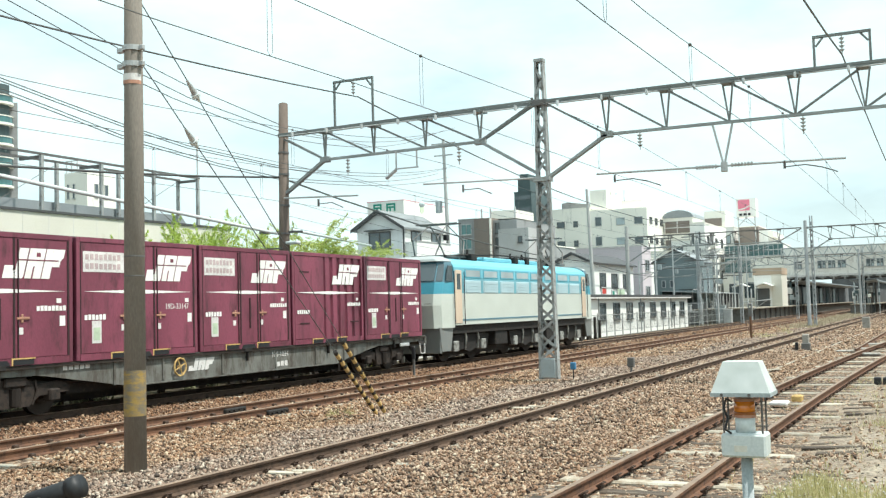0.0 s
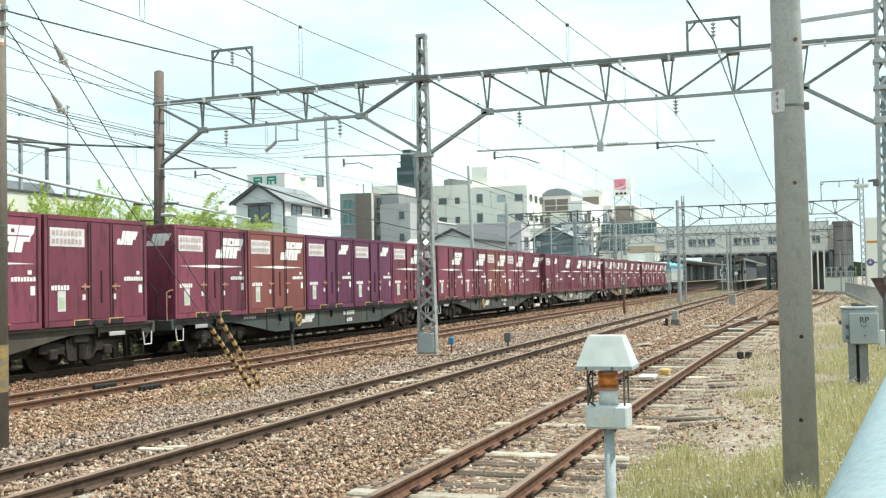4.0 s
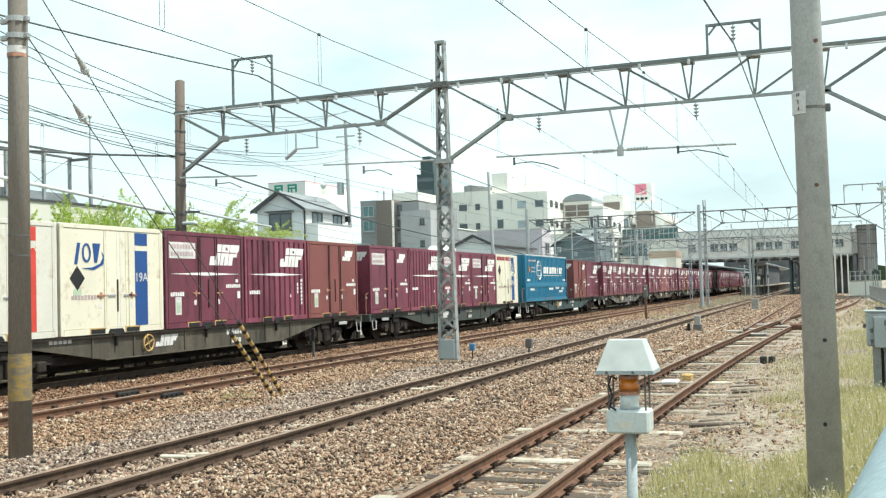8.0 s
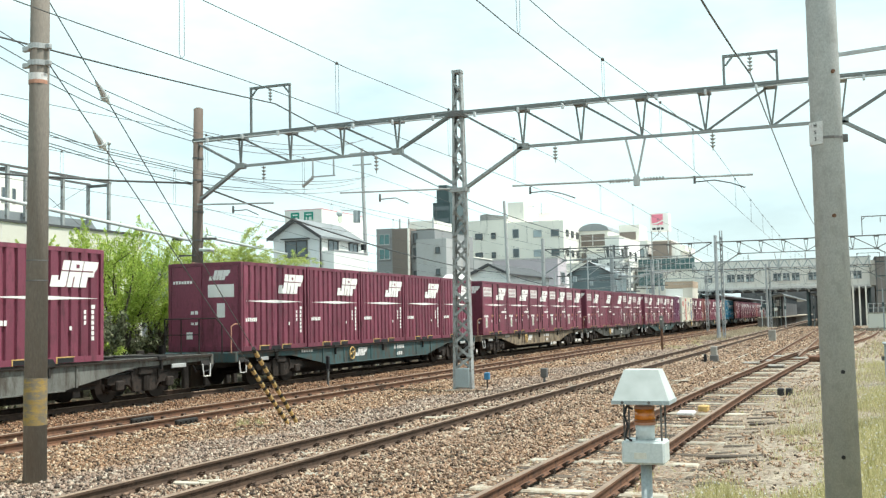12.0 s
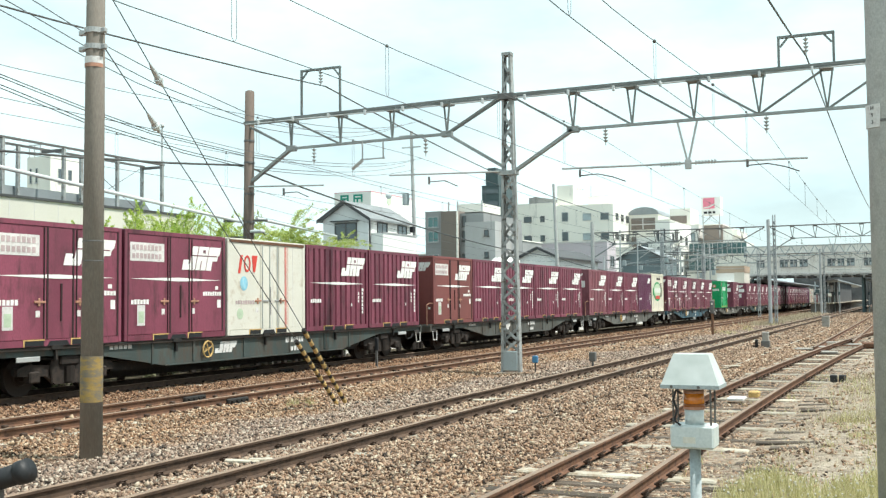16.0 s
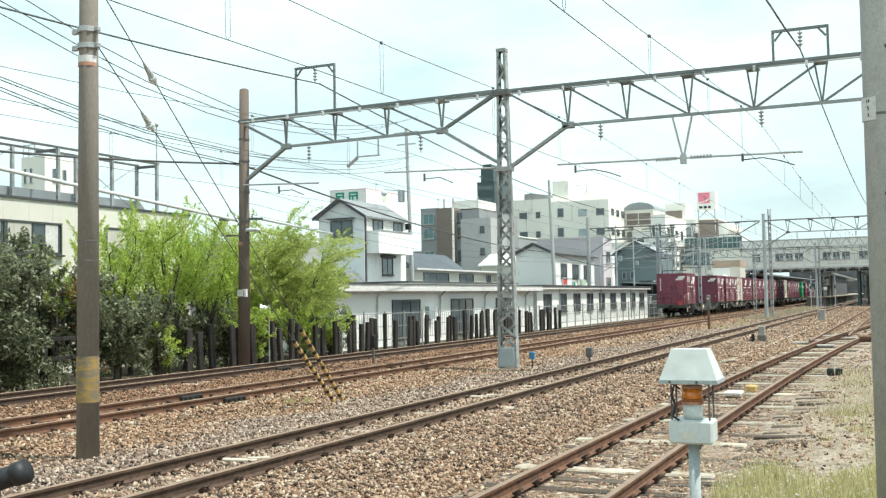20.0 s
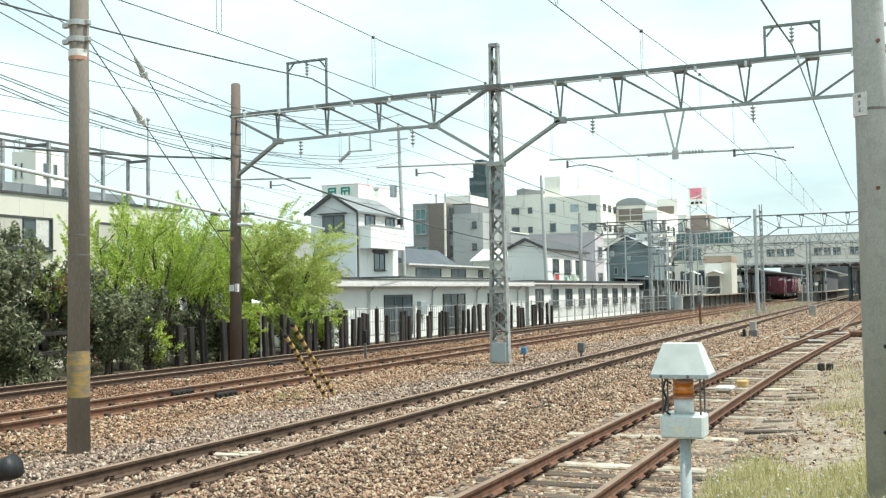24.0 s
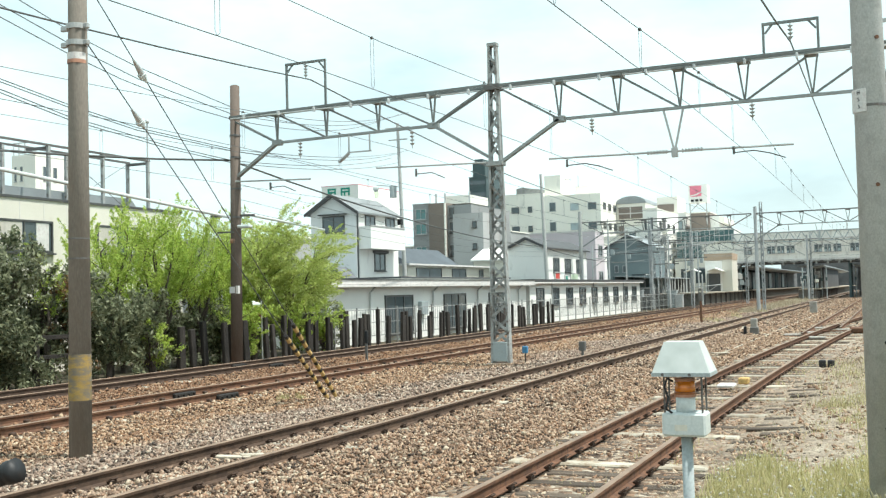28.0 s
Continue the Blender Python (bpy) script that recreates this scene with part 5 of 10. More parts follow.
        t = thing("power_line", "sagging dark power line along the far side of the railway", "overhead wires", group="power lines")
        part("wire", Mesh().path([(-19.2, y, z + dz) for y, z in line] + sag((-19.15, 27.5, z0), (-30.1 + xr, 62.6, zr), drop, 12), 0.013, 5), M["wire"], t)
    for z0, z1 in ((5.55, 4.9), (5.05, 4.7), (4.7, 4.4)):
        t = thing("telephone_line", "thin line between the far poles", "overhead wires", group="telephone lines")
        part("wire", Mesh().path(sag((-19.1, 27.5, z0), (-24.2, 85.5, z1 + 0.6), 0.8, 12), 0.007, 5), M["wire"], t)
    t = thing("aerial_cable", "thick black bundled cable on the far poles", "overhead wires")
    part("cable", Mesh().path(sag((-19.2, -16, 6.26), (-19.2, 27.5, 6.26), 1.15, 12) + sag((-19.1, 27.5, 6.2), (-24.3, 75, 5.2), 0.5, 12)[1:] + sag((-24.3, 75, 5.2), (-24.3, 110, 4.8), 0.6, 6)[1:], 0.031, 7), M["wire"], t)
    t = thing("cable_guard", "pale grey plastic cable guard tube slung from the far pole", "cable guard")
    part("tube", Mesh().path([(-19.1, -6, 6.7), (-19.1, 18.1, 5.03), (-19.1, 27.2, 4.42)], 0.05, 10), M["lampwhite"], t)
    part("tube", Mesh().path([(-18.95, 27.8, 4.56), (-21.6, 37.5, 4.62)], 0.05, 10), M["lampwhite"], t)



# ---------------------------------------------------------------- freight train
ROWS_T = (0.0, 2.0, 4.0, 7.0, 10.0, 13.0, 16.0, 19.0, 22.0, 25.0, 28.0)


def run(t):
    """How far the train has come, in metres along the track: it slows a little."""
    return 23.5 * t - 0.025 * t * t


START = 30.6          # front of the first wagon's load at the start
PITCH, SLOT = 20.4, 3.81
LOAD_X, DECK = TRACK_A, 1.02
MOVING = []


def emblem(m, x, y, z, w, h, face):
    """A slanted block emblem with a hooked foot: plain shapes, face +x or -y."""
    k = 0.28
    hook = [(0, 0), (0.34, 0), (0.36, 0.08), (0.36, 1), (0.20, 1), (0.20, 0.26), (0.15, 0.26), (0.15, 0.42), (0, 0.42)]
    block = [(0.385, 0), (0.50, 0), (0.50, 0.40), (0.53, 0.40), (0.53, 0), (0.67, 0), (0.67, 1), (0.385, 1)]
    flag = [(0.69, 0), (0.84, 0), (0.84, 0.40), (0.98, 0.40), (0.98, 0.60), (1.03, 0.72), (1.03, 1), (0.69, 1)]
    for shape in (hook, block, flag):
        pts = [(u * w + k * v * h, v * h) for u, v in shape]
        if face == "x":
            m.prism([(y + p, z + r) for p, r in pts], "x", x, x + 0.006)
        else:
            m.prism([(x + p, z + r) for p, r in pts], "y", y - 0.006, y)


def flat(m, face, x, y0, y1, z0, z1, t=0.005):
    """A thin raised mark; for face -y the numbers run along x and x is the y of the wall."""
    if face == "x":
        m.box(x, y0, z0, x + t, y1, z1)
    else:
        m.box(y0, x - t, z0, y1, x, z1)


def bars(m, face, x, y, z, n, w, h, gap=0.35, upright=False):
    """A row of plain bars in place of small writing."""
    for i in range(n):
        if upright:
            flat(m, face, x, y, y + w, z - i * h * (1 + gap), z - i * h * (1 + gap) + h)
        else:
            flat(m, face, x, y + i * w * (1 + gap), y + i * w * (1 + gap) + w, z, z + h * (1 if i % 3 else 0.9))


CON = {}


def container(kind, paint, label, big=True, plate=True, L=3.715, H=2.5):
    """A freight container: origin at the middle of its floor's rear edge line, length along +y, door side to +x."""
    hw = 1.222
    t = thing("freight_container", label, "container", (0, 0, -50))
    p, mk = M[paint], M["marsh"]
    ribbed = kind in ("G", "V")
    inset = 0.062 if ribbed else 0.03
    body = Mesh().soft(-hw + inset, 0.03, 0.02, hw - inset, L - 0.03, H - 0.01, 0.015)
    part("body", body, p, t)
    fr = Mesh()
    for y0, y1 in ((0.0, 0.10), (L - 0.10, L)):
        for x0, x1 in ((-hw, -hw + 0.1), (hw - 0.1, hw)):
            fr.soft(x0, y0, 0, x1, y1, H, 0.012)
    for z0, z1 in ((0.0, 0.13), (H - 0.09, H)):
        fr.box(hw - 0.055, 0.10, z0, hw, L - 0.10, z1).box(-hw, 0.10, z0, -hw + 0.055, L - 0.10, z1)
        fr.box(-hw + 0.1, 0.0, z0, hw - 0.1, 0.05, z1).box(-hw + 0.1, L - 0.05, z0, hw - 0.1, L, z1)
    part("corner_frame", fr, p, t)
    part("roof", Mesh().soft(-hw + 0.05, 0.06, H - 0.012, hw - 0.05, L - 0.06, H + 0.012, 0.01), M["roof"] if paint in ("maroon", "brown", "purple", "pale", "faded") else p, t, "dusty dark roof")
    xs = hw - inset
    if kind == "G":
        for i in range(11):
            y = 0.135 + i * (L - 0.27) / 11.0
            part("rib", Mesh().prism([(xs, y), (xs + 0.056, y + 0.022), (xs + 0.056, y + 0.222), (xs, y + 0.244)], "z", 0.13, H - 0.09), p, t)
    elif kind == "V":
        for i in range(5):
            y = L * 0.44 + i * L * 0.105
            part("rib", Mesh().prism([(xs, y), (xs + 0.052, y + 0.022), (xs + 0.052, y + 0.23), (xs, y + 0.252)], "z", 0.13, H - 0.09), p, t)
        part("side_panel", Mesh().soft(xs - 0.01, 0.12, 0.14, xs + 0.05, L * 0.42, H - 0.10, 0.008), p, t)
        vent = Mesh()
        for z in (0.55, 1.95):
            for y in (0.35, L - 0.75):
                vent.box(xs, y, z, xs + 0.064, y + 0.45, z + 0.03)
        part("vent", vent, M["seal"], t)
    else:
        for y0, y1 in ((0.12, L * 0.415), (L * 0.428, L * 0.605), (L * 0.618, L * 0.962)):
            d = part("door", Mesh().soft(xs - 0.01, y0, 0.14, xs + 0.017, y1, H - 0.10, 0.006), p, t)
        for y in (0.105, L * 0.4215, L * 0.6115, L * 0.969):
            part("door_seal", Mesh().box(xs, y - 0.023, 0.14, xs + 0.024, y + 0.023, H - 0.10), p if kind == "W" else M["seal"], t, "weathered door seal")
        part("lock_bar", Mesh().soft(xs + 0.012, L * 0.515, 0.50, xs + 0.04, L * 0.527, 1.26, 0.006), M["seal"], t, "dark lock bar")
        for y in (L * 0.395, L * 0.635):
            part("lock_rod", Mesh().tube((xs + 0.03, y, 0.15), (xs + 0.03, y, H - 0.12), 0.014, n=6), p if kind == "W" else M["seal"], t, "weathered lock rod")
        for y in (L * 0.325, L * 0.625):
            part("lock_handle", Mesh().soft(xs + 0.02, y, 0.86, xs + 0.045, y + 0.3, 0.91, 0.008).soft(xs + 0.02, y + 0.1, 0.80, xs + 0.04, y + 0.16, 0.96, 0.008), M["handle"], t, "worn orange lock handle")
            part("lock_tag", Mesh().box(xs + 0.017, y + 0.05, 0.58, xs + 0.022, y + 0.16, 0.71), M["plate"], t)
    xm = xs + (0.058 if ribbed else 0.018)
    # white marks
    if paint in ("maroon", "brown", "purple", "pale", "faded"):
        if big:
            lg = Mesh()
            emblem(lg, xm, L * 0.535, H - 0.86, 1.34, 0.58, "x")
            ob = part("emblem", lg, mk, t, "white slanted block emblem")
            sl = Mesh().box(xm + 0.006, L * 0.535 + 0.34, H - 0.52, xm + 0.009, L * 0.535 + 1.36, H - 0.495)
            sl.box(xm + 0.006, L * 0.535 + 0.82, H - 0.44, xm + 0.009, L * 0.535 + 0.92, H - 0.36)
            part("emblem_slit", sl, p, ob)
        else:
            lg = Mesh()
            emblem(lg, xm, L * 0.68, H - 0.60, 0.72, 0.34, "x")
            part("emblem", lg, mk, t, "small white slanted emblem")
        if big and kind != "P":
            st = Mesh().prism([(0.20, 1.40), (L * 0.50, 1.355), (L - 0.20, 1.40), (L * 0.50, 1.445)], "x", xm, xm + 0.005)
            part("stripe", st, mk, t, "white tapered waist stripe")
        if plate and kind == "D":
            part("label_plate", Mesh().box(xm, 0.18, H - 0.70, xm + 0.005, 1.34, H - 0.28), M["plate"], t, "faded white label panel")
            b = Mesh()
            for r in range(2):
                bars(b, "x", xm + 0.005, 0.25, H - 0.45 - r * 0.19, 8, 0.09, 0.12, 0.42)
            tagged(part("label_writing", b, M["dimmark"], t), kind="stuff")
        w = Mesh()
        bars(w, "x", xm, 0.22, 0.82, 6, 0.075, 0.11, 0.35)
        nb = Mesh()
        bars(nb, "x", xm, L * 0.755 if kind != "G" else L * 0.70, 1.02 if kind != "G" else 0.70, 8 if kind != "G" else 1, 0.072, 0.10, 0.3)
        tagged(part("number_marking", nb, mk, t), kind="stuff")
        flat(w, "x", xm, L - 0.42, L - 0.30, 1.17, 1.26)
        if kind == "G":
            bars(w, "x", xm, L - 0.42, 1.05, 6, 0.09, 0.09, 0.3, True)
            bars(w, "x", xm, L - 0.66, 1.05, 3, 0.07, 0.09, 0.3, True)
        if kind == "D":
            flat(w, "x", xm, L - 0.34, L - 0.20, 0.72, 0.92)
        tagged(part("stencilled_marking", w, mk, t), kind="stuff")
        if kind == "D":
            s = part("sticker", Mesh().box(xm, 0.42, 0.34, xm + 0.005, 0.68, 0.80), M["plate"], t, "pale green and white sticker")
            part("sticker_print", Mesh().box(xm + 0.005, 0.46, 0.40, xm + 0.009, 0.64, 0.66), M["eco"], s)
        e = Mesh()
        if kind == "G":
            part("end_door", Mesh().soft(-hw + 0.12, 0.005, 0.13, -0.10, 0.05, H - 0.1, 0.006).soft(-0.06, 0.005, 0.13, hw - 0.12, 0.05, H - 0.1, 0.006), p, t)
            emblem(e, 0.15, 0.005, H - 0.50, 0.62, 0.28, "y")
            flat(e, "y", 0.005, 0.12, 0.98, H - 0.98, H - 0.62)
            bars(e, "y", 0.005, -1.05, H - 0.58, 7, 0.07, 0.09)
            bars(e, "y", 0.005, -0.45, 1.05, 2, 0.10, 0.10)
            bars(e, "y", 0.005, -0.45, 0.75, 2, 0.10, 0.08)
            flat(e, "y", 0.005, -0.60, -0.40, 0.35, 0.55)
            flat(e, "y", 0.005, 0.42, 0.68, 0.95, 1.35)
        else:
            emblem(e, 0.30, 0.03, H - 0.55, 0.68, 0.32, "y")
            bars(e, "y", 0.03, -0.95, H - 0.45, 8, 0.07, 0.10, 0.3, True)
            flat(e, "y", 0.03, 0.98, 1.06, 0.55, 0.62)
        tagged(part("end_marking", e, mk, t), kind="stuff")
    elif paint in ("cream", "white"):
        for y in (L * 0.40, L * 0.52, L * 0.55, L * 0.83):
            part("panel_joint", Mesh().box(xs + 0.0, y - 0.012, 0.14, xs + 0.020, y + 0.012, H - 0.10), M["plate"], t)
        col_k = "markblue" if paint == "cream" else "markred"
        if label.find("stripe") >= 0:
            for z0, z1 in ((0.15, H - (1.08 if "faded" in label else 0.55)), (H - 0.42, H - 0.12)):
                part("colour_stripe", Mesh().box(xm, L * 0.70, z0, xm + 0.005, L * 0.83, z1), M[col_k], t, "painted vertical stripe")
            words("19A" if paint == "white" or label.find("faded") < 0 else "20A", 0.30, t, M["white"], pose(xm + 0.004, L * 0.765, (1.08 if "faded" in label else 1.30) if paint == "cream" else 1.95) @ FACE_X)
        em, sh, k, up = Mesh(), 0.0, 1.0, 0.0
        plain = "plain" in label
        if "faded" in label:
            sh, k, up = L * 0.58, 0.72, 0.42
            part("top_band", Mesh().box(xm, 0.14, H - 0.29, xm + 0.004, L * 0.69, H - 0.11), M["redband"], t, "faded dark red band under the roof")
        def at(p, q):
            return (sh + p * k, H - q)
        em.prism([at(0.45, 0.90), at(0.55, 0.90), at(0.66, 0.42), at(0.56, 0.42)], "x", xm + 0.006, xm + 0.011)
        for a in range(16):
            a0, a1 = 6.28318 * a / 16, 6.28318 * (a + 1) / 16
            em.prism([at(0.86 + 0.15 * math.cos(a0), 0.64 - 0.22 * math.sin(a0)), at(0.86 + 0.15 * math.cos(a1), 0.64 - 0.22 * math.sin(a1)), at(0.86 + 0.09 * math.cos(a1), 0.64 - 0.17 * math.sin(a1)), at(0.86 + 0.09 * math.cos(a0), 0.64 - 0.17 * math.sin(a0))], "x", xm + 0.006, xm + 0.011)
        em.prism([at(1.13, 0.86), at(1.22, 0.86), at(1.33, 0.42), at(1.07, 0.42)], "x", xm + 0.006, xm + 0.011)
        if not plain:
            em.prism([at(p, q) for p, q in ((0.70, 0.99), (1.10, 1.03), (1.42, 0.90), (1.48, 0.72), (1.38, 0.60), (1.42, 0.74), (1.32, 0.88), (1.05, 0.97))], "x", xm + 0.006, xm + 0.011)
        part("emblem", em, M[col_k], t, "operator emblem in plain shapes")
        if plain:
            for y0, y1 in ((0.715, 0.742), (0.757, 0.762)):
                part("colour_stripe", Mesh().box(xm, L * y0, 0.15, xm + 0.004, L * y1, H - 0.12), M["stripered"], t, "thin faded red vertical line")
            part("oval_sticker", Mesh().prism([(0.72 + 0.17 * math.cos(6.28318 * q / 18), 1.34 + 0.19 * math.sin(6.28318 * q / 18)) for q in range(18)], "x", xm, xm + 0.005), M["stickerblue"], t, "pale blue oval sticker")
            for y in (L * 0.42, L * 0.515, L * 0.615):
                part("lock_rod", Mesh().tube((xm + 0.012, y, 0.15), (xm + 0.012, y, H - 0.12), 0.016, n=6), M["galv"], t, "weathered grey lock rod")
            part("top_rail", Mesh().box(hw - 0.02, 0.06, H - 0.10, hw + 0.008, L - 0.06, H - 0.03), M["rust"], t, "rust-stained top rail")
        else:
            part("diamond_plate", Mesh().prism([(0.30, 1.28 + up), (0.55, 1.56 + up), (0.80, 1.28 + up), (0.55, 1.00 + up)], "x", xm, xm + 0.005), M["black"] if paint == "cream" else M["eco"], t, "diamond label")
        part("sticker", Mesh().tube((xm, 0.85 if up else 0.55, 0.55 if plain else 0.95), (xm + 0.004, 0.85 if up else 0.55, 0.55 if plain else 0.95), 0.14, n=14), M["eco"], t, "round pale green sticker")
        w = Mesh()
        bars(w, "x", xm, 0.35, 0.80, 8, 0.08, 0.10)
        tagged(part("stencilled_marking", w, M["dimmark"], t), kind="stuff")
        for y in (L * 0.42, L * 0.58):
            part("lock_handle", Mesh().soft(xs + 0.02, y, 0.86, xs + 0.045, y + 0.3, 0.91, 0.008), M["galv"], t)
    # recess and pockets are black raised sheets; their shade is painted
    part("lock_recess", Mesh().prism([(L * 0.42, 0.004), (L * 0.585, 0.004), (L * 0.565, 0.105), (L * 0.44, 0.105)], "x", hw - 0.05, hw + 0.005), M["black"], t, "black sheet for the shaded lock recess")
    for y in (L * 0.26, L * 0.60):
        part("fork_pocket", Mesh().box(hw - 0.05, y, 0.01, hw + 0.006, y + 0.50, 0.115), M["black"], t, "black sheet for the shaded forklift pocket")
        part("pocket_rim", Mesh().prism([(y - 0.03, 0.0), (y, 0.0), (y, 0.115), (y + 0.53, 0.115), (y + 0.53, 0.140), (y - 0.03, 0.140)], "x", hw - 0.01, hw + 0.010), M["guardyellow"], t, "faded yellow pocket rim")
    return t


def long_container(paint, label):
    """A 31-foot container with corrugated sides."""
    L, H, hw = 9.41, 2.6, 1.245
    t = thing("long_freight_container", label, "container", (0, 0, -50))
    p = M[paint]
    part("body", Mesh().soft(-hw + 0.05, 0.04, 0.03, hw - 0.05, L - 0.04, H - 0.02, 0.015), p, t)
    fr = Mesh()
    for y0, y1 in ((0.0, 0.14), (L - 0.14, L)):
        for x0, x1 in ((-hw, -hw + 0.14), (hw - 0.14, hw)):
            fr.soft(x0, y0, 0, x1, y1, H, 0.015)
    for z0, z1 in ((0.0, 0.16), (H - 0.07, H)):
        fr.box(hw - 0.07, 0.14, z0, hw, L - 0.14, z1).box(-hw, 0.14, z0, -hw + 0.07, L - 0.14, z1)
        fr.box(-hw + 0.14, 0, z0, hw - 0.14, 0.07, z1).box(-hw + 0.14, L - 0.07, z0, hw - 0.14, L, z1)
    part("corner_frame", fr, p, t)
    xs = hw - 0.05
    rib = Mesh().prism([(0, 0), (0.047, 0.025), (0.047, 0.135), (0, 0.16)], "z", 1.06, H - 0.07).data("rib", p)
    low = Mesh().prism([(0, 0), (0.047, 0.025), (0.047, 0.110), (0, 0.135)], "z", 0.20, 0.79).data("rib", p)
    for i in range(29):
        part("rib", rib, None, t, at=(xs, 0.2 + i * 0.31, 0))
    for i in range(34):
        part("rib", low, None, t, at=(xs, 0.2 + i * 0.265, 0))
    part("side_rail", Mesh().box(xs, 0.14, 0.80, hw, L - 0.14, 1.05).box(hw, 0.14, 0.84, hw + 0.012, L - 0.14, 0.88), p, t)
    for y in (0.145, L - 0.165):
        part("edge_gap", Mesh().box(xs, y, 0.18, hw + 0.003, y + 0.022, H - 0.08), M["seal"], t, "dark edge of the side panel")
    end = Mesh()
    for i in range(8):
        end.box(-hw + 0.2 + i * 0.27, -0.02, 0.2, -hw + 0.34 + i * 0.27, 0.04, H - 0.1)
    part("end_door", end, p, t)
    part("roof_edge", Mesh().box(hw - 0.06, 0.05, H - 0.02, hw + 0.004, L - 0.05, H + 0.03), M["plate"], t, "chalky pale top edge")
    xm = xs + 0.049
    g = Mesh()
    for k in range(24):
        a0, a1 = 6.28318 * k / 24, 6.28318 * (k + 1) / 24
        for rx in (1.0, 0.55):
            g.bar((xm, 2.8 + 0.54 * rx * math.cos(a0), 1.76 + 0.54 * math.sin(a0)), (xm, 2.8 + 0.54 * rx * math.cos(a1), 1.76 + 0.54 * math.sin(a1)), 0.035, 0.008, (1, 0, 0))
    for dz in (-0.29, 0.0, 0.29):
        w = 0.54 * math.sqrt(1 - (dz / 0.56) ** 2)
        g.box(xm - 0.003, 2.8 - w, 1.745 + dz, xm + 0.004, 2.8 + w, 1.775 + dz)
    part("globe_emblem", g, M["marsh"], t, "white globe outline emblem")
    w = Mesh()
    for i, y in enumerate((3.75, 4.13, 4.51, 5.10, 5.42, 5.62, 6.02, 6.40, 6.98, 7.42, 7.8)):
        ww = 0.12 if i in (4, 8) else 0.29
        w.prism([(y, 1.58), (y + ww, 1.58), (y + ww + 0.08, 1.96), (y + 0.08, 1.96)], "x", xm, xm + 0.005)
    w.box(xm, 3.75, 1.45, xm + 0.005, 8.1, 1.475)
    part("brand_bars", w, M["marsh"], t, "row of white slanted bars")
    part("diamond_plate", Mesh().prism([(0.45, 1.80), (0.68, 2.04), (0.91, 1.80), (0.68, 1.56)], "x", xm, xm + 0.005), M["black"], t)
    part("diamond_half", Mesh().prism([(0.64, 2.0), (0.87, 1.80), (0.64, 1.60)], "x", xm + 0.005, xm + 0.009), M["markorange"], t)
    b = Mesh()
    bars(b, "x", xm, 1.15, 1.86, 8, 0.08, 0.08)
    bars(b, "x", xm, 1.15, 1.64, 8, 0.08, 0.08)
    bars(b, "x", xm, 0.65, 2.25, 14, 0.08, 0.10)
    part("small_marks", b, M["dimmark"], t)
    b = Mesh()
    for y, z, n in ((0.9, 0.62, 8), (5.0, 0.62, 8), (6.5, 0.66, 8), (7.3, 0.45, 8), (0.3, 1.14, 5), (8.3, 1.14, 5), (8.0, 0.62, 4)):
        bars(b, "x", xm, y, z, n, 0.085, 0.12)
    part("stencilled_marking", b, M["marsh"], t)
    for y in (1.0, 3.6, 4.4, 5.0, 5.6, 8.3):
        part("corner_lock", Mesh().soft(hw, y, 0.03, hw + 0.03, y + 0.07, 0.20, 0.01), M["handle"], t, "rusty lock lever")
    return t


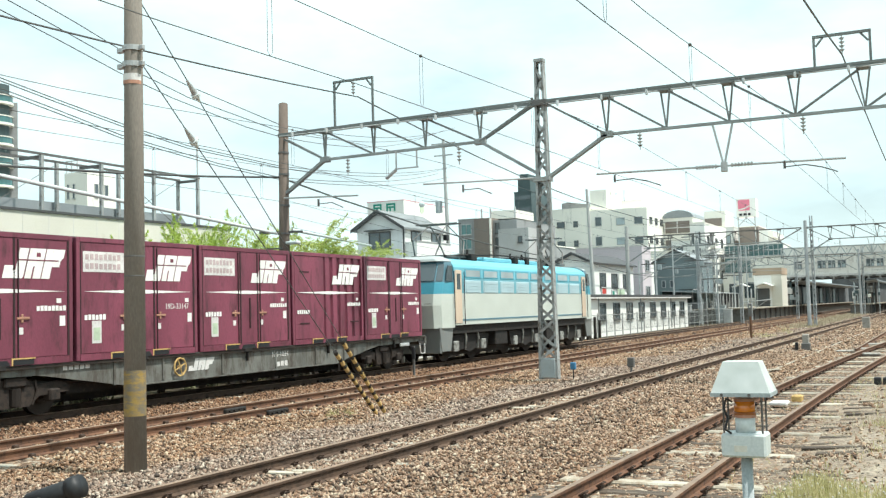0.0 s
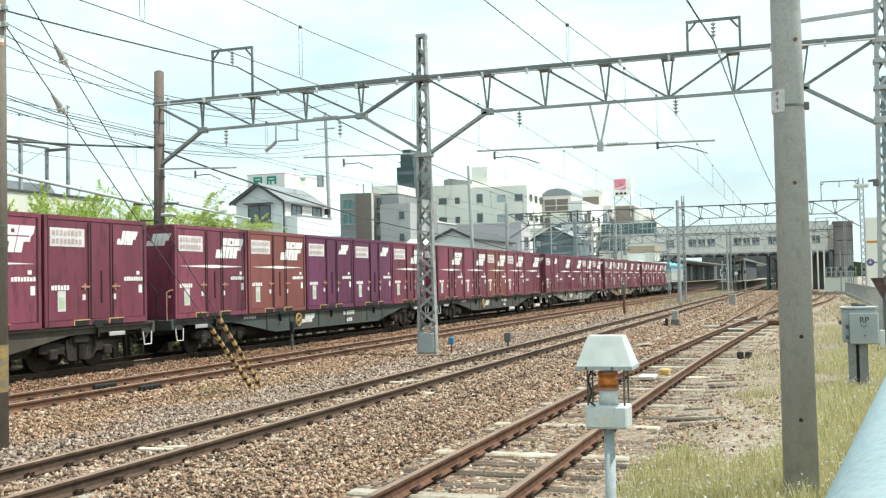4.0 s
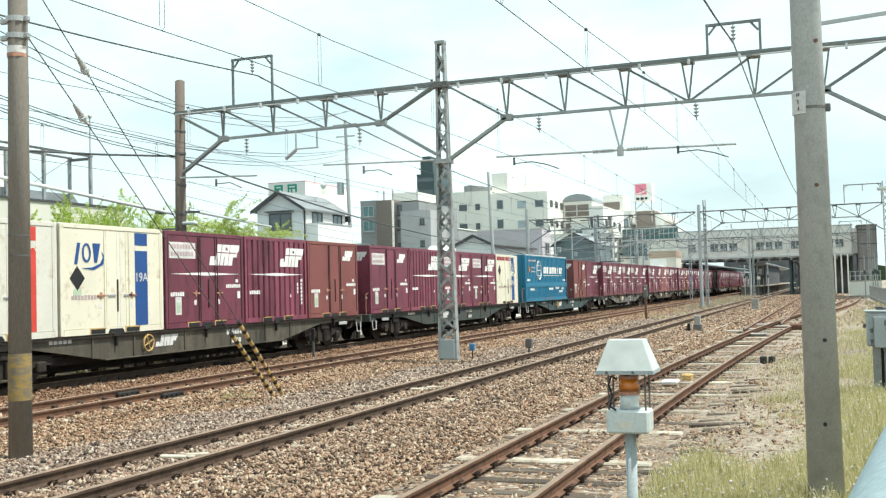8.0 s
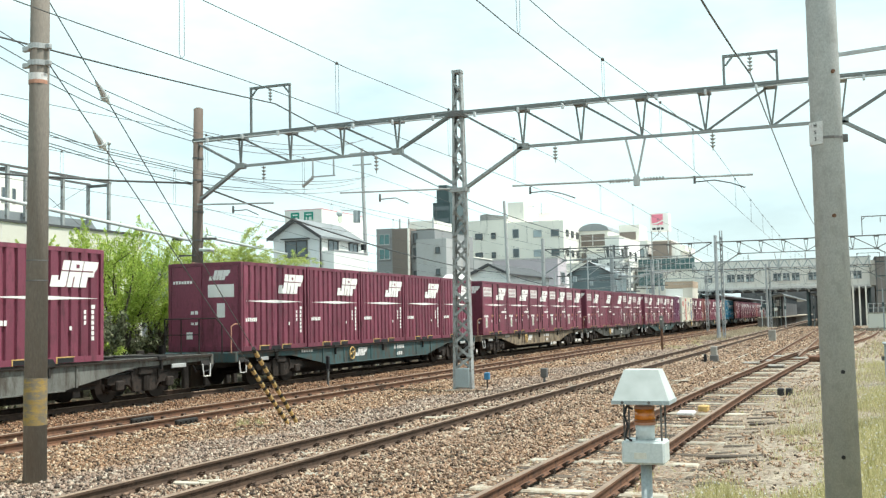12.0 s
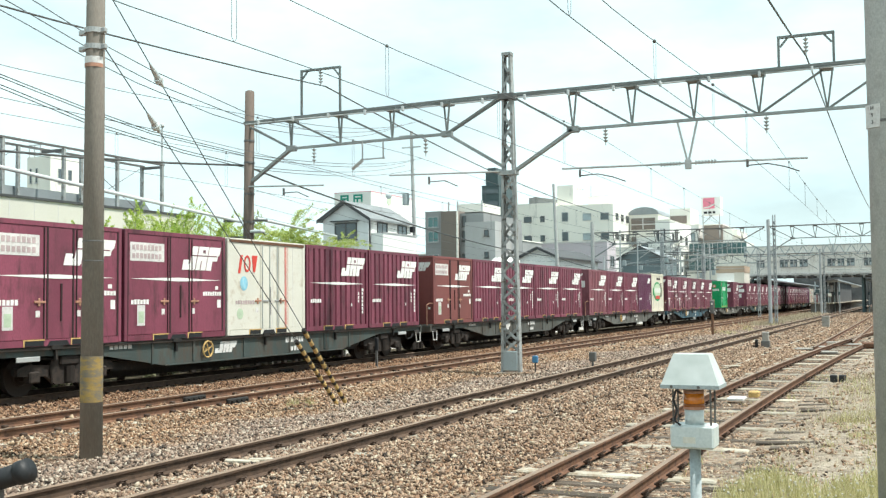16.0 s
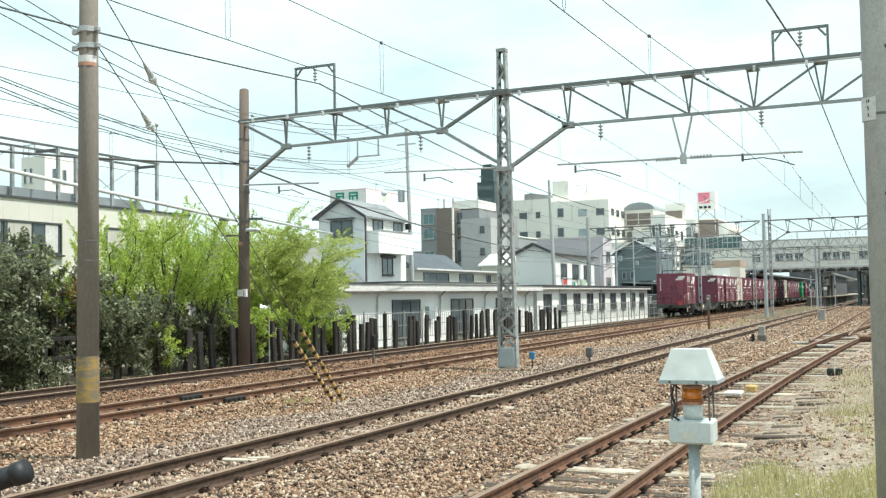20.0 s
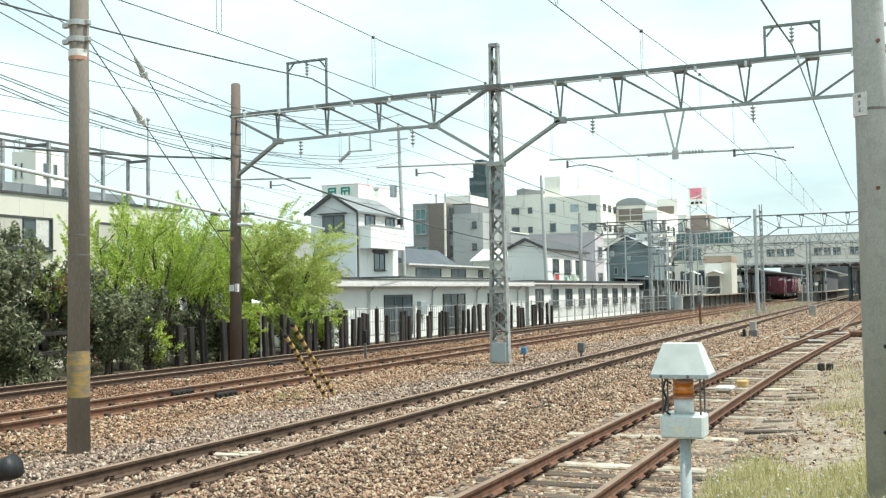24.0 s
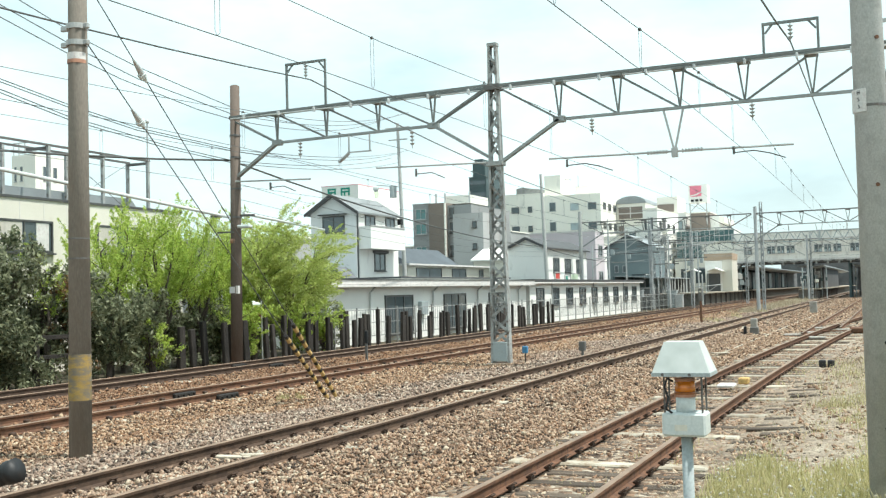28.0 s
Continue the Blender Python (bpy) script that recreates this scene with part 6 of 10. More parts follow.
def badge_container():
    """A short cream container with an oval badge and a slatted white end."""
    L, H, hw = 3.715, 2.6, 1.23
    t = thing("freight_container", "cream freight container with a green oval badge and slatted white end", "container", (0, 0, -50))
    p = M["cream"]
    part("body", Mesh().soft(-hw + 0.03, 0.03, 0.02, hw - 0.03, L - 0.16, H - 0.01, 0.015), p, t)
    fr = Mesh()
    for y0, y1 in ((0.0, 0.10), (L - 0.10, L)):
        for x0, x1 in ((-hw, -hw + 0.1), (hw - 0.1, hw)):
            fr.soft(x0, y0, 0, x1, y1, H, 0.012)
    for z0, z1 in ((0.0, 0.15), (H - 0.12, H)):
        fr.box(hw - 0.055, 0.10, z0, hw, L - 0.10, z1).box(-hw, 0.10, z0, -hw + 0.055, L - 0.10, z1)
        fr.box(-hw + 0.1, 0.0, z0, hw - 0.1, 0.05, z1).box(-hw + 0.1, L - 0.05, z0, hw - 0.1, L, z1)
    part("corner_frame", fr, p, t)
    for i in range(7):
        part("end_slat", Mesh().box(-hw + 0.08, L - 0.09, 0.30 + i * 0.33, hw + 0.004, L - 0.02, 0.36 + i * 0.33), M["white"], t, "white end slat")
    xs = hw - 0.03
    for i in range(6):
        part("panel_joint", Mesh().box(xs, 0.50 + i * 0.52, 0.16, xs + 0.012, 0.524 + i * 0.52, H - 0.12), M["plate"], t)
    xm = xs + 0.014
    oval = [(1.75 + 1.25 * math.cos(6.28318 * k / 28), 1.38 + 0.66 * math.sin(6.28318 * k / 28)) for k in range(28)]
    bdg = part("oval_badge", Mesh().prism(oval, "x", xm, xm + 0.005), M["markgreen"], t, "dark green oval badge")
    inner = [(1.75 + 1.05 * math.cos(6.28318 * k / 28), 1.46 + 0.46 * math.sin(6.28318 * k / 28)) for k in range(28)]
    part("badge_field", Mesh().prism(inner, "x", xm + 0.005, xm + 0.008), M["eco"], bdg, "pale green field")
    part("side_band", Mesh().box(xm, 0.40, 1.12, xm + 0.004, 3.25, 1.62), M["markgreen"], t, "green band behind the badge")
    b = Mesh()
    for i in range(5):
        b.prism([(0.95 + i * 0.34, 1.30), (1.15 + i * 0.34, 1.30), (1.22 + i * 0.34, 1.62), (1.02 + i * 0.34, 1.62)], "x", xm + 0.008, xm + 0.011)
    part("badge_bars", b, M["marsh"], bdg, "white slanted bars")
    part("ribbon", Mesh().box(xm + 0.008, 1.15, 0.86, xm + 0.011, 2.45, 1.08), M["markred"], bdg, "red ribbon panel")
    part("brown_patch", Mesh().soft(xm, 2.62, 1.02, xm + 0.006, 3.12, 1.98, 0.002), M["wallbrown"], t, "plain brown patch")
    w = Mesh()
    bars(w, "x", xm, 1.6, 2.18, 6, 0.15, 0.15, 0.3)
    tagged(part("stencilled_marking", w, M["seal"], t), kind="stuff")
    return t


def green_container():
    """Plain panelled sides between two recessed columns, double end doors."""
    L, H, hw = 3.715, 2.5, 1.222
    t = thing("freight_container", "bright green freight container with white lettering bars", "container", (0, 0, -50))
    p = M["green"]
    part("body", Mesh().soft(-hw + 0.07, 0.05, 0.02, hw - 0.07, L - 0.05, H - 0.01, 0.015), p, t)
    fr = Mesh()
    for y0, y1 in ((0.0, 0.17), (L - 0.17, L)):
        for x0, x1 in ((-hw, -hw + 0.12), (hw - 0.12, hw)):
            fr.soft(x0, y0, 0, x1, y1, H, 0.012)
    for z0, z1 in ((0.0, 0.16), (H - 0.10, H)):
        fr.box(hw - 0.08, 0.17, z0, hw, L - 0.17, z1).box(-hw, 0.17, z0, -hw + 0.08, L - 0.17, z1)
        fr.box(-hw + 0.12, 0.0, z0, hw - 0.12, 0.06, z1).box(-hw + 0.12, L - 0.06, z0, hw - 0.12, L, z1)
    part("corner_frame", fr, p, t)
    xs = hw - 0.07
    for y0 in (0.27, L - 0.77):
        for z0, z1 in ((0.24, 0.95), (1.0, 1.88), (1.94, 2.36)):
            part("column_panel", Mesh().soft(xs - 0.01, y0, z0, xs + 0.02, y0 + 0.5, z1, 0.008), p, t)
    for i in range(5):
        y = 0.86 + i * 0.395
        part("side_panel", Mesh().soft(xs - 0.01, y, 0.17, xs + 0.045, y + 0.380, H - 0.11, 0.010), p, t)
    for y in (0.84, L - 0.84):
        part("panel_gap", Mesh().box(xs, y - 0.012, 0.17, xs + 0.05, y + 0.008, H - 0.11), M["seal"], t)
    xm = xs + 0.046
    b = Mesh()
    for i in range(6):
        b.prism([(0.93 + i * 0.32, 1.60), (1.17 + i * 0.32, 1.60), (1.21 + i * 0.32, 1.94), (0.97 + i * 0.32, 1.94)], "x", xm, xm + 0.005)
    part("lettering_bar", b, M["marsh"], t, "white slanted bars")
    for y, z, w, h in ((0.34, 0.86, 0.6, 0.10), (1.05, 0.86, 0.36, 0.10), (0.45, 0.58, 0.22, 0.16)):
        part("stencil", Mesh().box(xm, y, z, xm + 0.004, y + w, z + h), M["plate"], t)
    em = part("square_emblem", Mesh().box(xs + 0.021, 0.36, 2.02, xs + 0.025, 0.66, 2.34), M["markred"], t, "red square emblem")
    part("emblem_mark", Mesh().box(xs + 0.025, 0.43, 2.08, xs + 0.028, 0.59, 2.28), M["plate"], em)
    part("edge_stripe", Mesh().box(hw, 0.2, 0.10, hw + 0.004, L - 0.2, 0.155), M["yellow"], t, "worn yellow bottom edge")
    for x0, x1 in ((-hw + 0.13, -0.02), (0.02, hw - 0.13)):
        d = part("end_door", Mesh().soft(x0, 0.01, 0.17, x1, 0.06, H - 0.11, 0.008), p, t)
    for x in (-0.16, 0.16):
        part("lock_rod", Mesh().tube((x, -0.02, 0.18), (x, -0.02, H - 0.12), 0.016, n=6), p, t)
    e = Mesh()
    for i in range(6):
        e.prism([(0.14 + i * 0.155, 1.58), (0.255 + i * 0.155, 1.58), (0.275 + i * 0.155, 1.75), (0.16 + i * 0.155, 1.75)], "y", 0.005, 0.010)
    part("end_lettering", e, M["marsh"], t, "white slanted bars")
    part("end_stencil", Mesh().box(-0.95, 0.005, 1.84, -0.42, 0.010, 1.93).box(-0.32, 0.005, 0.56, -0.14, 0.010, 0.74), M["plate"], t)
    em = part("end_emblem", Mesh().tube((0.62, 0.004, 2.02), (0.62, 0.010, 2.02), 0.15, n=16), M["markred"], t, "round red emblem")
    part("emblem_mark", Mesh().box(0.54, 0.0, 1.93, 0.70, 0.004, 2.11), M["plate"], em)
    return t


def make_prototypes():
    mr = "dark maroon freight container with white emblem and stripe on a wagon"
    CON["D"] = container("D", "maroon", mr)
    CON["d"] = container("D", "purple", "purplish maroon freight container with small white emblem", big=False)
    CON["e"] = container("D", "maroon", "maroon freight container with a small white emblem", big=False)
    CON["B"] = container("D", "brown", "faded brown freight container with white emblem and stripe")
    CON["b"] = container("D", "brown", "faded brown freight container with small emblem", big=False, plate=False)
    CON["N"] = container("D", "maroon", "maroon freight container with emblem but no label panel", plate=False)
    CON["V"] = container("V", "maroon", "maroon ventilated freight container with a few raised ribs")
    CON["G"] = container("G", "maroon", "maroon corrugated freight container with white stripe")
    CON["g"] = container("G", "purple", "purple corrugated freight container with small emblem", big=False)
    CON["P"] = container("G", "pale", "bleached and flaking maroon corrugated freight container")
    CON["C"] = container("W", "cream", "cream freight container with a dark blue stripe")
    CON["c"] = container("W", "cream", "faded cream freight container with blue stripe")
    CON["W"] = container("W", "white", "white freight container with an orange-red stripe")
    CON["w"] = container("W", "white", "plain white freight container with red emblem")
    CON["E"] = long_container("blue31", "long blue corrugated container with white globe emblem")
    CON["F"] = container("G", "faded", "sun-faded pinkish maroon corrugated freight container")
    CON["L"] = badge_container()
    CON["Z"] = green_container()


# loads, rear to front; a dot is an empty place; E takes three places less a bit
LOADS = ["DDDVD", "DDDGV", "eVGDD", "NNBDV", "DBddD", "DNPDe", "DDDDV", "E..bV", "eGDDc", "WCDGb", "DNDDg", "DVGDD", "DDDDD", "GGGGG", ".Z.G.", "DNVVG", "FGGgL", "BGGGG", "DDwGG", "D...D"]
PAINTS = ["w_grey", "w_tan", "w_pale", "w_dark", "w_green", "w_khaki", "w_grey", "w_teal", "w_green", "w_khaki", "w_teal", "w_dark", "w_tan", "w_teal", "w_grey", "w_blue", "w_grey", "w_dark", "w_green", "w_green"]


def bogie(parent, y):
    b = part("bogie", Mesh().box(-0.95, -1.35, 0.46, -0.86, 1.35, 0.60).box(0.86, -1.35, 0.46, 0.95, 1.35, 0.60).box(-0.9, -0.22, 0.40, 0.9, 0.22, 0.72), M["iron"], parent, "dark rusty bogie", at=(0, y, 0))
    for s in (-1, 1):
        fr = Mesh().prism([(-1.35, 0.58), (-1.1, 0.66), (-0.5, 0.62), (-0.3, 0.75), (0.3, 0.75), (0.5, 0.62), (1.1, 0.66), (1.35, 0.58), (1.35, 0.44), (0.6, 0.40), (0.35, 0.22), (-0.35, 0.22), (-0.6, 0.40), (-1.35, 0.44)], "x", s * 0.98 - 0.05, s * 0.98 + 0.05)
        part("side_frame", fr, M["bogie"], b)
        part("bolster_cap", Mesh().soft(s * 1.04 - 0.05, -0.26, 0.60, s * 1.04 + 0.05, 0.26, 0.80, 0.03), M["bogie"], b)
        for yy in (-0.48, 0.48):
            part("brake_hanger", Mesh().path([(s * 1.05, yy, 0.72), (s * 1.06, yy * 1.08, 0.50), (s * 1.02, yy * 0.9, 0.24)], 0.026, 5), M["bogie"], b)
        part("spring", Mesh().tube((s * 1.04, 0, 0.26), (s * 1.04, 0, 0.58), 0.12, n=10), M["wheel"], b)
    wh = Mesh().tube((-0.065, 0, 0), (0.065, 0, 0), 0.405, n=20).tube((0.065, 0, 0), (0.10, 0, 0), 0.20, 0.17, n=14).tube((0.10, 0, 0), (0.26, 0, 0), 0.10, n=10).data("wheel", M["wheel"])
    for yy in (-0.95, 0.95):
        for s in (-1, 1):
            part("wheel", wh, None, b, at=pose(s * 0.60, yy, 0.405, 0, 0, 0 if s > 0 else 180))
        part("axle", Mesh().tube((-0.6, yy, 0.405), (0.6, yy, 0.405), 0.075, n=10), M["iron"], b)
        for s in (-1, 1):
            part("axle_box", Mesh().soft(s * 1.0 - 0.10, yy - 0.14, 0.28, s * 1.0 + 0.10, yy + 0.14, 0.52, 0.03), M["bogie"], b)
    return b


def wagon(paint):
    """A flat container wagon, 20.4 m over couplers; origin at rail level under its middle."""
    p = M[paint]
    t = thing("container_wagon", "flat container wagon in dirty %s paint with fish-bellied side sills" % {"w_grey": "grey", "w_tan": "tan", "w_pale": "pale grey", "w_green": "dark green", "w_teal": "teal", "w_khaki": "khaki brown", "w_blue": "blue", "w_dark": "dark grey"}[paint], "railway wagon", (0, 0, -60), group="freight train wagons")
    side = [(-9.75, 1.0), (9.75, 1.0), (9.75, 0.84), (6.6, 0.80), (4.2, 0.42), (-4.2, 0.42), (-6.6, 0.80), (-9.75, 0.84)]
    for s in (-1, 1):
        part("side_sill", Mesh().prism(side, "x", s * 1.12 - 0.015, s * 1.12 + 0.015), p, t)
        part("sill_flange", Mesh().box(s * 1.12 - 0.07, -9.75, 0.985, s * 1.12 + 0.07, 9.75, 1.012).box(s * 1.12 - 0.07, -4.2, 0.405, s * 1.12 + 0.07, 4.2, 0.43), p, t)
    part("centre_sill", Mesh().box(-0.25, -9.7, 0.55, 0.25, 9.7, 0.98), M["iron"], t)
    dk = Mesh()
    for i in range(16):
        y = -9.4 + i * 1.2533
        dk.box(-1.1, y - 0.06, 0.86, 1.1, y + 0.06, 0.99)
    tagged(part("cross_members", dk, M["iron"], t), kind="stuff")
    for s in (-1, 1):
        rb = Mesh()
        for y in (-4.6, -3.1, -1.0, 1.2, 3.1, 4.6):
            rb.soft(s * 1.135 - 0.03, y - 0.035, 0.46, s * 1.135 + 0.03, y + 0.035, 0.985, 0.008)
        tagged(part("sill_ribs", rb, p, t), kind="stuff")
        part("deck_lip", Mesh().box(s * 1.19 - 0.012, -9.7, 0.945, s * 1.19 + 0.012, 9.7, 1.0), M["bogie"], t, "grimy deck edge")
    for ya, yb in ((-9.75, -8.5), (8.5, 9.75)):
        part("deck_edge", Mesh().box(-1.1, ya, 0.97, 1.1, yb, 1.0), M["iron"], t)
    # dark plate and box added to block the view and deepen shade underneath
    part("brake_rigging", Mesh().box(-0.12, -5.9, 0.14, 0.12, 5.9, 0.40), M["iron"], t, "plain dark plate added to close the view under the wagon")
    part("underframe_pan", Mesh().box(-0.85, -5.6, 0.36, 0.80, 5.6, 0.56), M["iron"], t, "dark box added in place of the shaded underframe clutter")
    for y in (-7.1, 7.1):
        bogie(t, y)
    for e in (-1, 1):
        part("end_beam", Mesh().soft(-1.2, e * 9.72 - 0.06, 0.72, 1.2, e * 9.72 + 0.06, 1.0, 0.02), p, t)
        part("coupler", Mesh().box(-0.12, e * 9.75, 0.72, 0.12, e * 10.18, 0.94).soft(-0.17, min(e * 10.0, e * 10.2), 0.66, 0.17, max(e * 10.0, e * 10.2), 0.98, 0.03), M["iron"], t)
        part("brake_hose", Mesh().path([(0.5, e * 9.75, 0.8), (0.5, e * 9.95, 0.55), (0.42, e * 10.1, 0.5)], 0.025, 6), M["black"], t)
        st = Mesh().path([(1.20, e * 9.62, 0.76), (1.22, e * 9.58, 0.44), (1.22, e * 9.30, 0.44), (1.20, e * 9.26, 0.76)], 0.020, 6)
        part("step_bracket", Mesh().bar((1.14, e * 9.44, 0.86), (1.20, e * 9.44, 0.72), 0.40, 0.02, (0, 1, 0)), M["iron"], t)
        part("foot_step", st, M["plate"], t, "white painted foot step")
    rail = Mesh()
    for x in (-1.15, -0.6, 0.0):
        rail.path([(x, -9.78, 0.95), (x, -9.78, 1.95)], 0.018, 6)
    rail.path([(-1.15, -9.78, 1.95), (0.55, -9.78, 1.95), (0.75, -9.78, 1.75), (0.75, -9.78, 0.95)], 0.018, 6)
    rail.path([(-1.15, -9.78, 1.5), (0.0, -9.78, 1.5)], 0.015, 6)
    part("hand_rail", rail, M["iron"], t)
    part("hand_rail", Mesh().path([(1.05, -9.78, 0.98), (1.05, -9.78, 1.72), (1.12, -9.70, 1.78), (1.18, -9.5, 1.78), (1.18, -9.4, 1.0)], 0.018, 6), M["handle"], t, "rusty yellow grab rail")
    w = Mesh()
    for k in range(12):
        a0, a1 = 6.28318 * k / 12, 6.28318 * (k + 1) / 12
        w.tube((1.20, -2.6 + 0.20 * math.cos(a0), 0.72 + 0.20 * math.sin(a0)), (1.20, -2.6 + 0.20 * math.cos(a1), 0.72 + 0.20 * math.sin(a1)), 0.022, n=6)
    for k in range(4):
        a = 6.28318 * k / 4 + 0.4
        w.tube((1.20, -2.6, 0.72), (1.20, -2.6 + 0.19 * math.cos(a), 0.72 + 0.19 * math.sin(a)), 0.016, n=5)
    w.tube((1.12, -2.6, 0.72), (1.22, -2.6, 0.72), 0.03, n=8)
    part("hand_brake_wheel", w, M["guardyellow"], t, "dull yellow spoked brake wheel")
    lg = Mesh()
    emblem(lg, 1.136, -2.25, 0.60, 0.85, 0.28, "x")
    part("emblem", lg, M["plate"], t, "worn white emblem")
    b = Mesh()
    nb = Mesh()
    bars(nb, "x", 1.136, 1.0, 0.74, 7, 0.10, 0.15)
    tagged(part("number_marking", nb, M["plate"], t), kind="stuff")
    bars(b, "x", 1.136, 1.25, 0.50, 3, 0.13, 0.13)
    bars(b, "x", 1.136, -6.0, 0.86, 5, 0.11, 0.09)
    tagged(part("stencilled_marking", b, M["plate"], t), kind="stuff")
    for y in (-7.6, -3.8, -0.05, 3.7, 7.55):
        part("load_lock", Mesh().soft(1.12, y - 0.16, 0.93, 1.23, y + 0.16, 1.05, 0.02).box(1.15, y - 0.03, 0.72, 1.21, y + 0.03, 0.95), M["iron"], t)
    eq = Mesh().soft(0.5, 2.0, 0.40, 1.05, 2.8, 0.75, 0.03).soft(0.45, -1.6, 0.36, 1.0, -0.9, 0.8, 0.03).tube((0.8, 4.6, 0.6), (0.8, 5.6, 0.6), 0.16, n=12).path([(0.95, -8.3, 0.8), (0.95, -6, 0.62), (0.95, 6, 0.62), (0.95, 8.3, 0.8)], 0.025, 6)
    part("brake_gear", eq, M["iron"], t)
    for y in (-8.3, 8.3):
        part("valve_box", Mesh().soft(1.13, y - 0.30, 0.72, 1.17, y + 0.30, 0.82, 0.01), M["galv"], t, "small pale plate")
    return t


def build_train():
    make_prototypes()
    wag = {k: wagon(k) for k in sorted(set(PAINTS))}
    shift = {4: -0.2, 7: -0.3, 8: -0.36, 14: -0.46, 18: 0.18, 19: 0.16}
    used, placed = set(), {}
    for k, (load, paint) in enumerate(zip(LOADS, PAINTS)):
        front = START - k * PITCH
        mid = front - (5 * SLOT) / 2 + 0.05 + 0.5 * shift.get(k, 0.0)
        base = pose(LOAD_X, mid, 0)
        src = wag[paint]
        ob = src if paint not in used else copy_thing(src, base)
        used.add(paint)
        ob.matrix_basis = base
        placed[(k, -1)] = ob
        MOVING.append((ob, base))
        for i, ch in enumerate(load):
            if ch == ".":
                continue
            y = front - (5 - i) * SLOT + 0.05 + shift.get(k, 0.0)
            m = pose(LOAD_X, y, DECK)
            if ch in used:
                c = copy_thing(CON[ch], m)
            else:
                c = CON[ch]
                c.matrix_basis = m
                used.add(ch)
            tagged(c, group="freight containers")
            placed[(k, i)] = c
            MOVING.append((c, m))
    # numbers that can be read
    for key, text, size, at in (((0, 1), "19D-33147", 0.175, (1.212, 3.02, 1.07)), ((0, -1), "106-1034", 0.20, (1.14, 1.40, 0.81)), ((8, -1), "104-1210", 0.20, (1.14, 1.40, 0.81))):
        ob = placed[key]
        for c in [c for c in ob.children if c.name.startswith("number_marking")]:
            bpy.data.objects.remove(c)
        words(text, size, ob, M["plate"], pose(*at) @ FACE_X, name="number_lettering")
    disc = solid("tail_disc", Mesh().tube((0, -0.01, 0), (0, 0.01, 0), 0.2, n=20), M["red"], "round red tail disc hung on the last wagon", "tail marker")
    m = pose(LOAD_X + 0.75, START - 19 * PITCH - 5 * SLOT - 0.33, 1.12)
    disc.matrix_basis = m
    MOVING.append((disc, m))


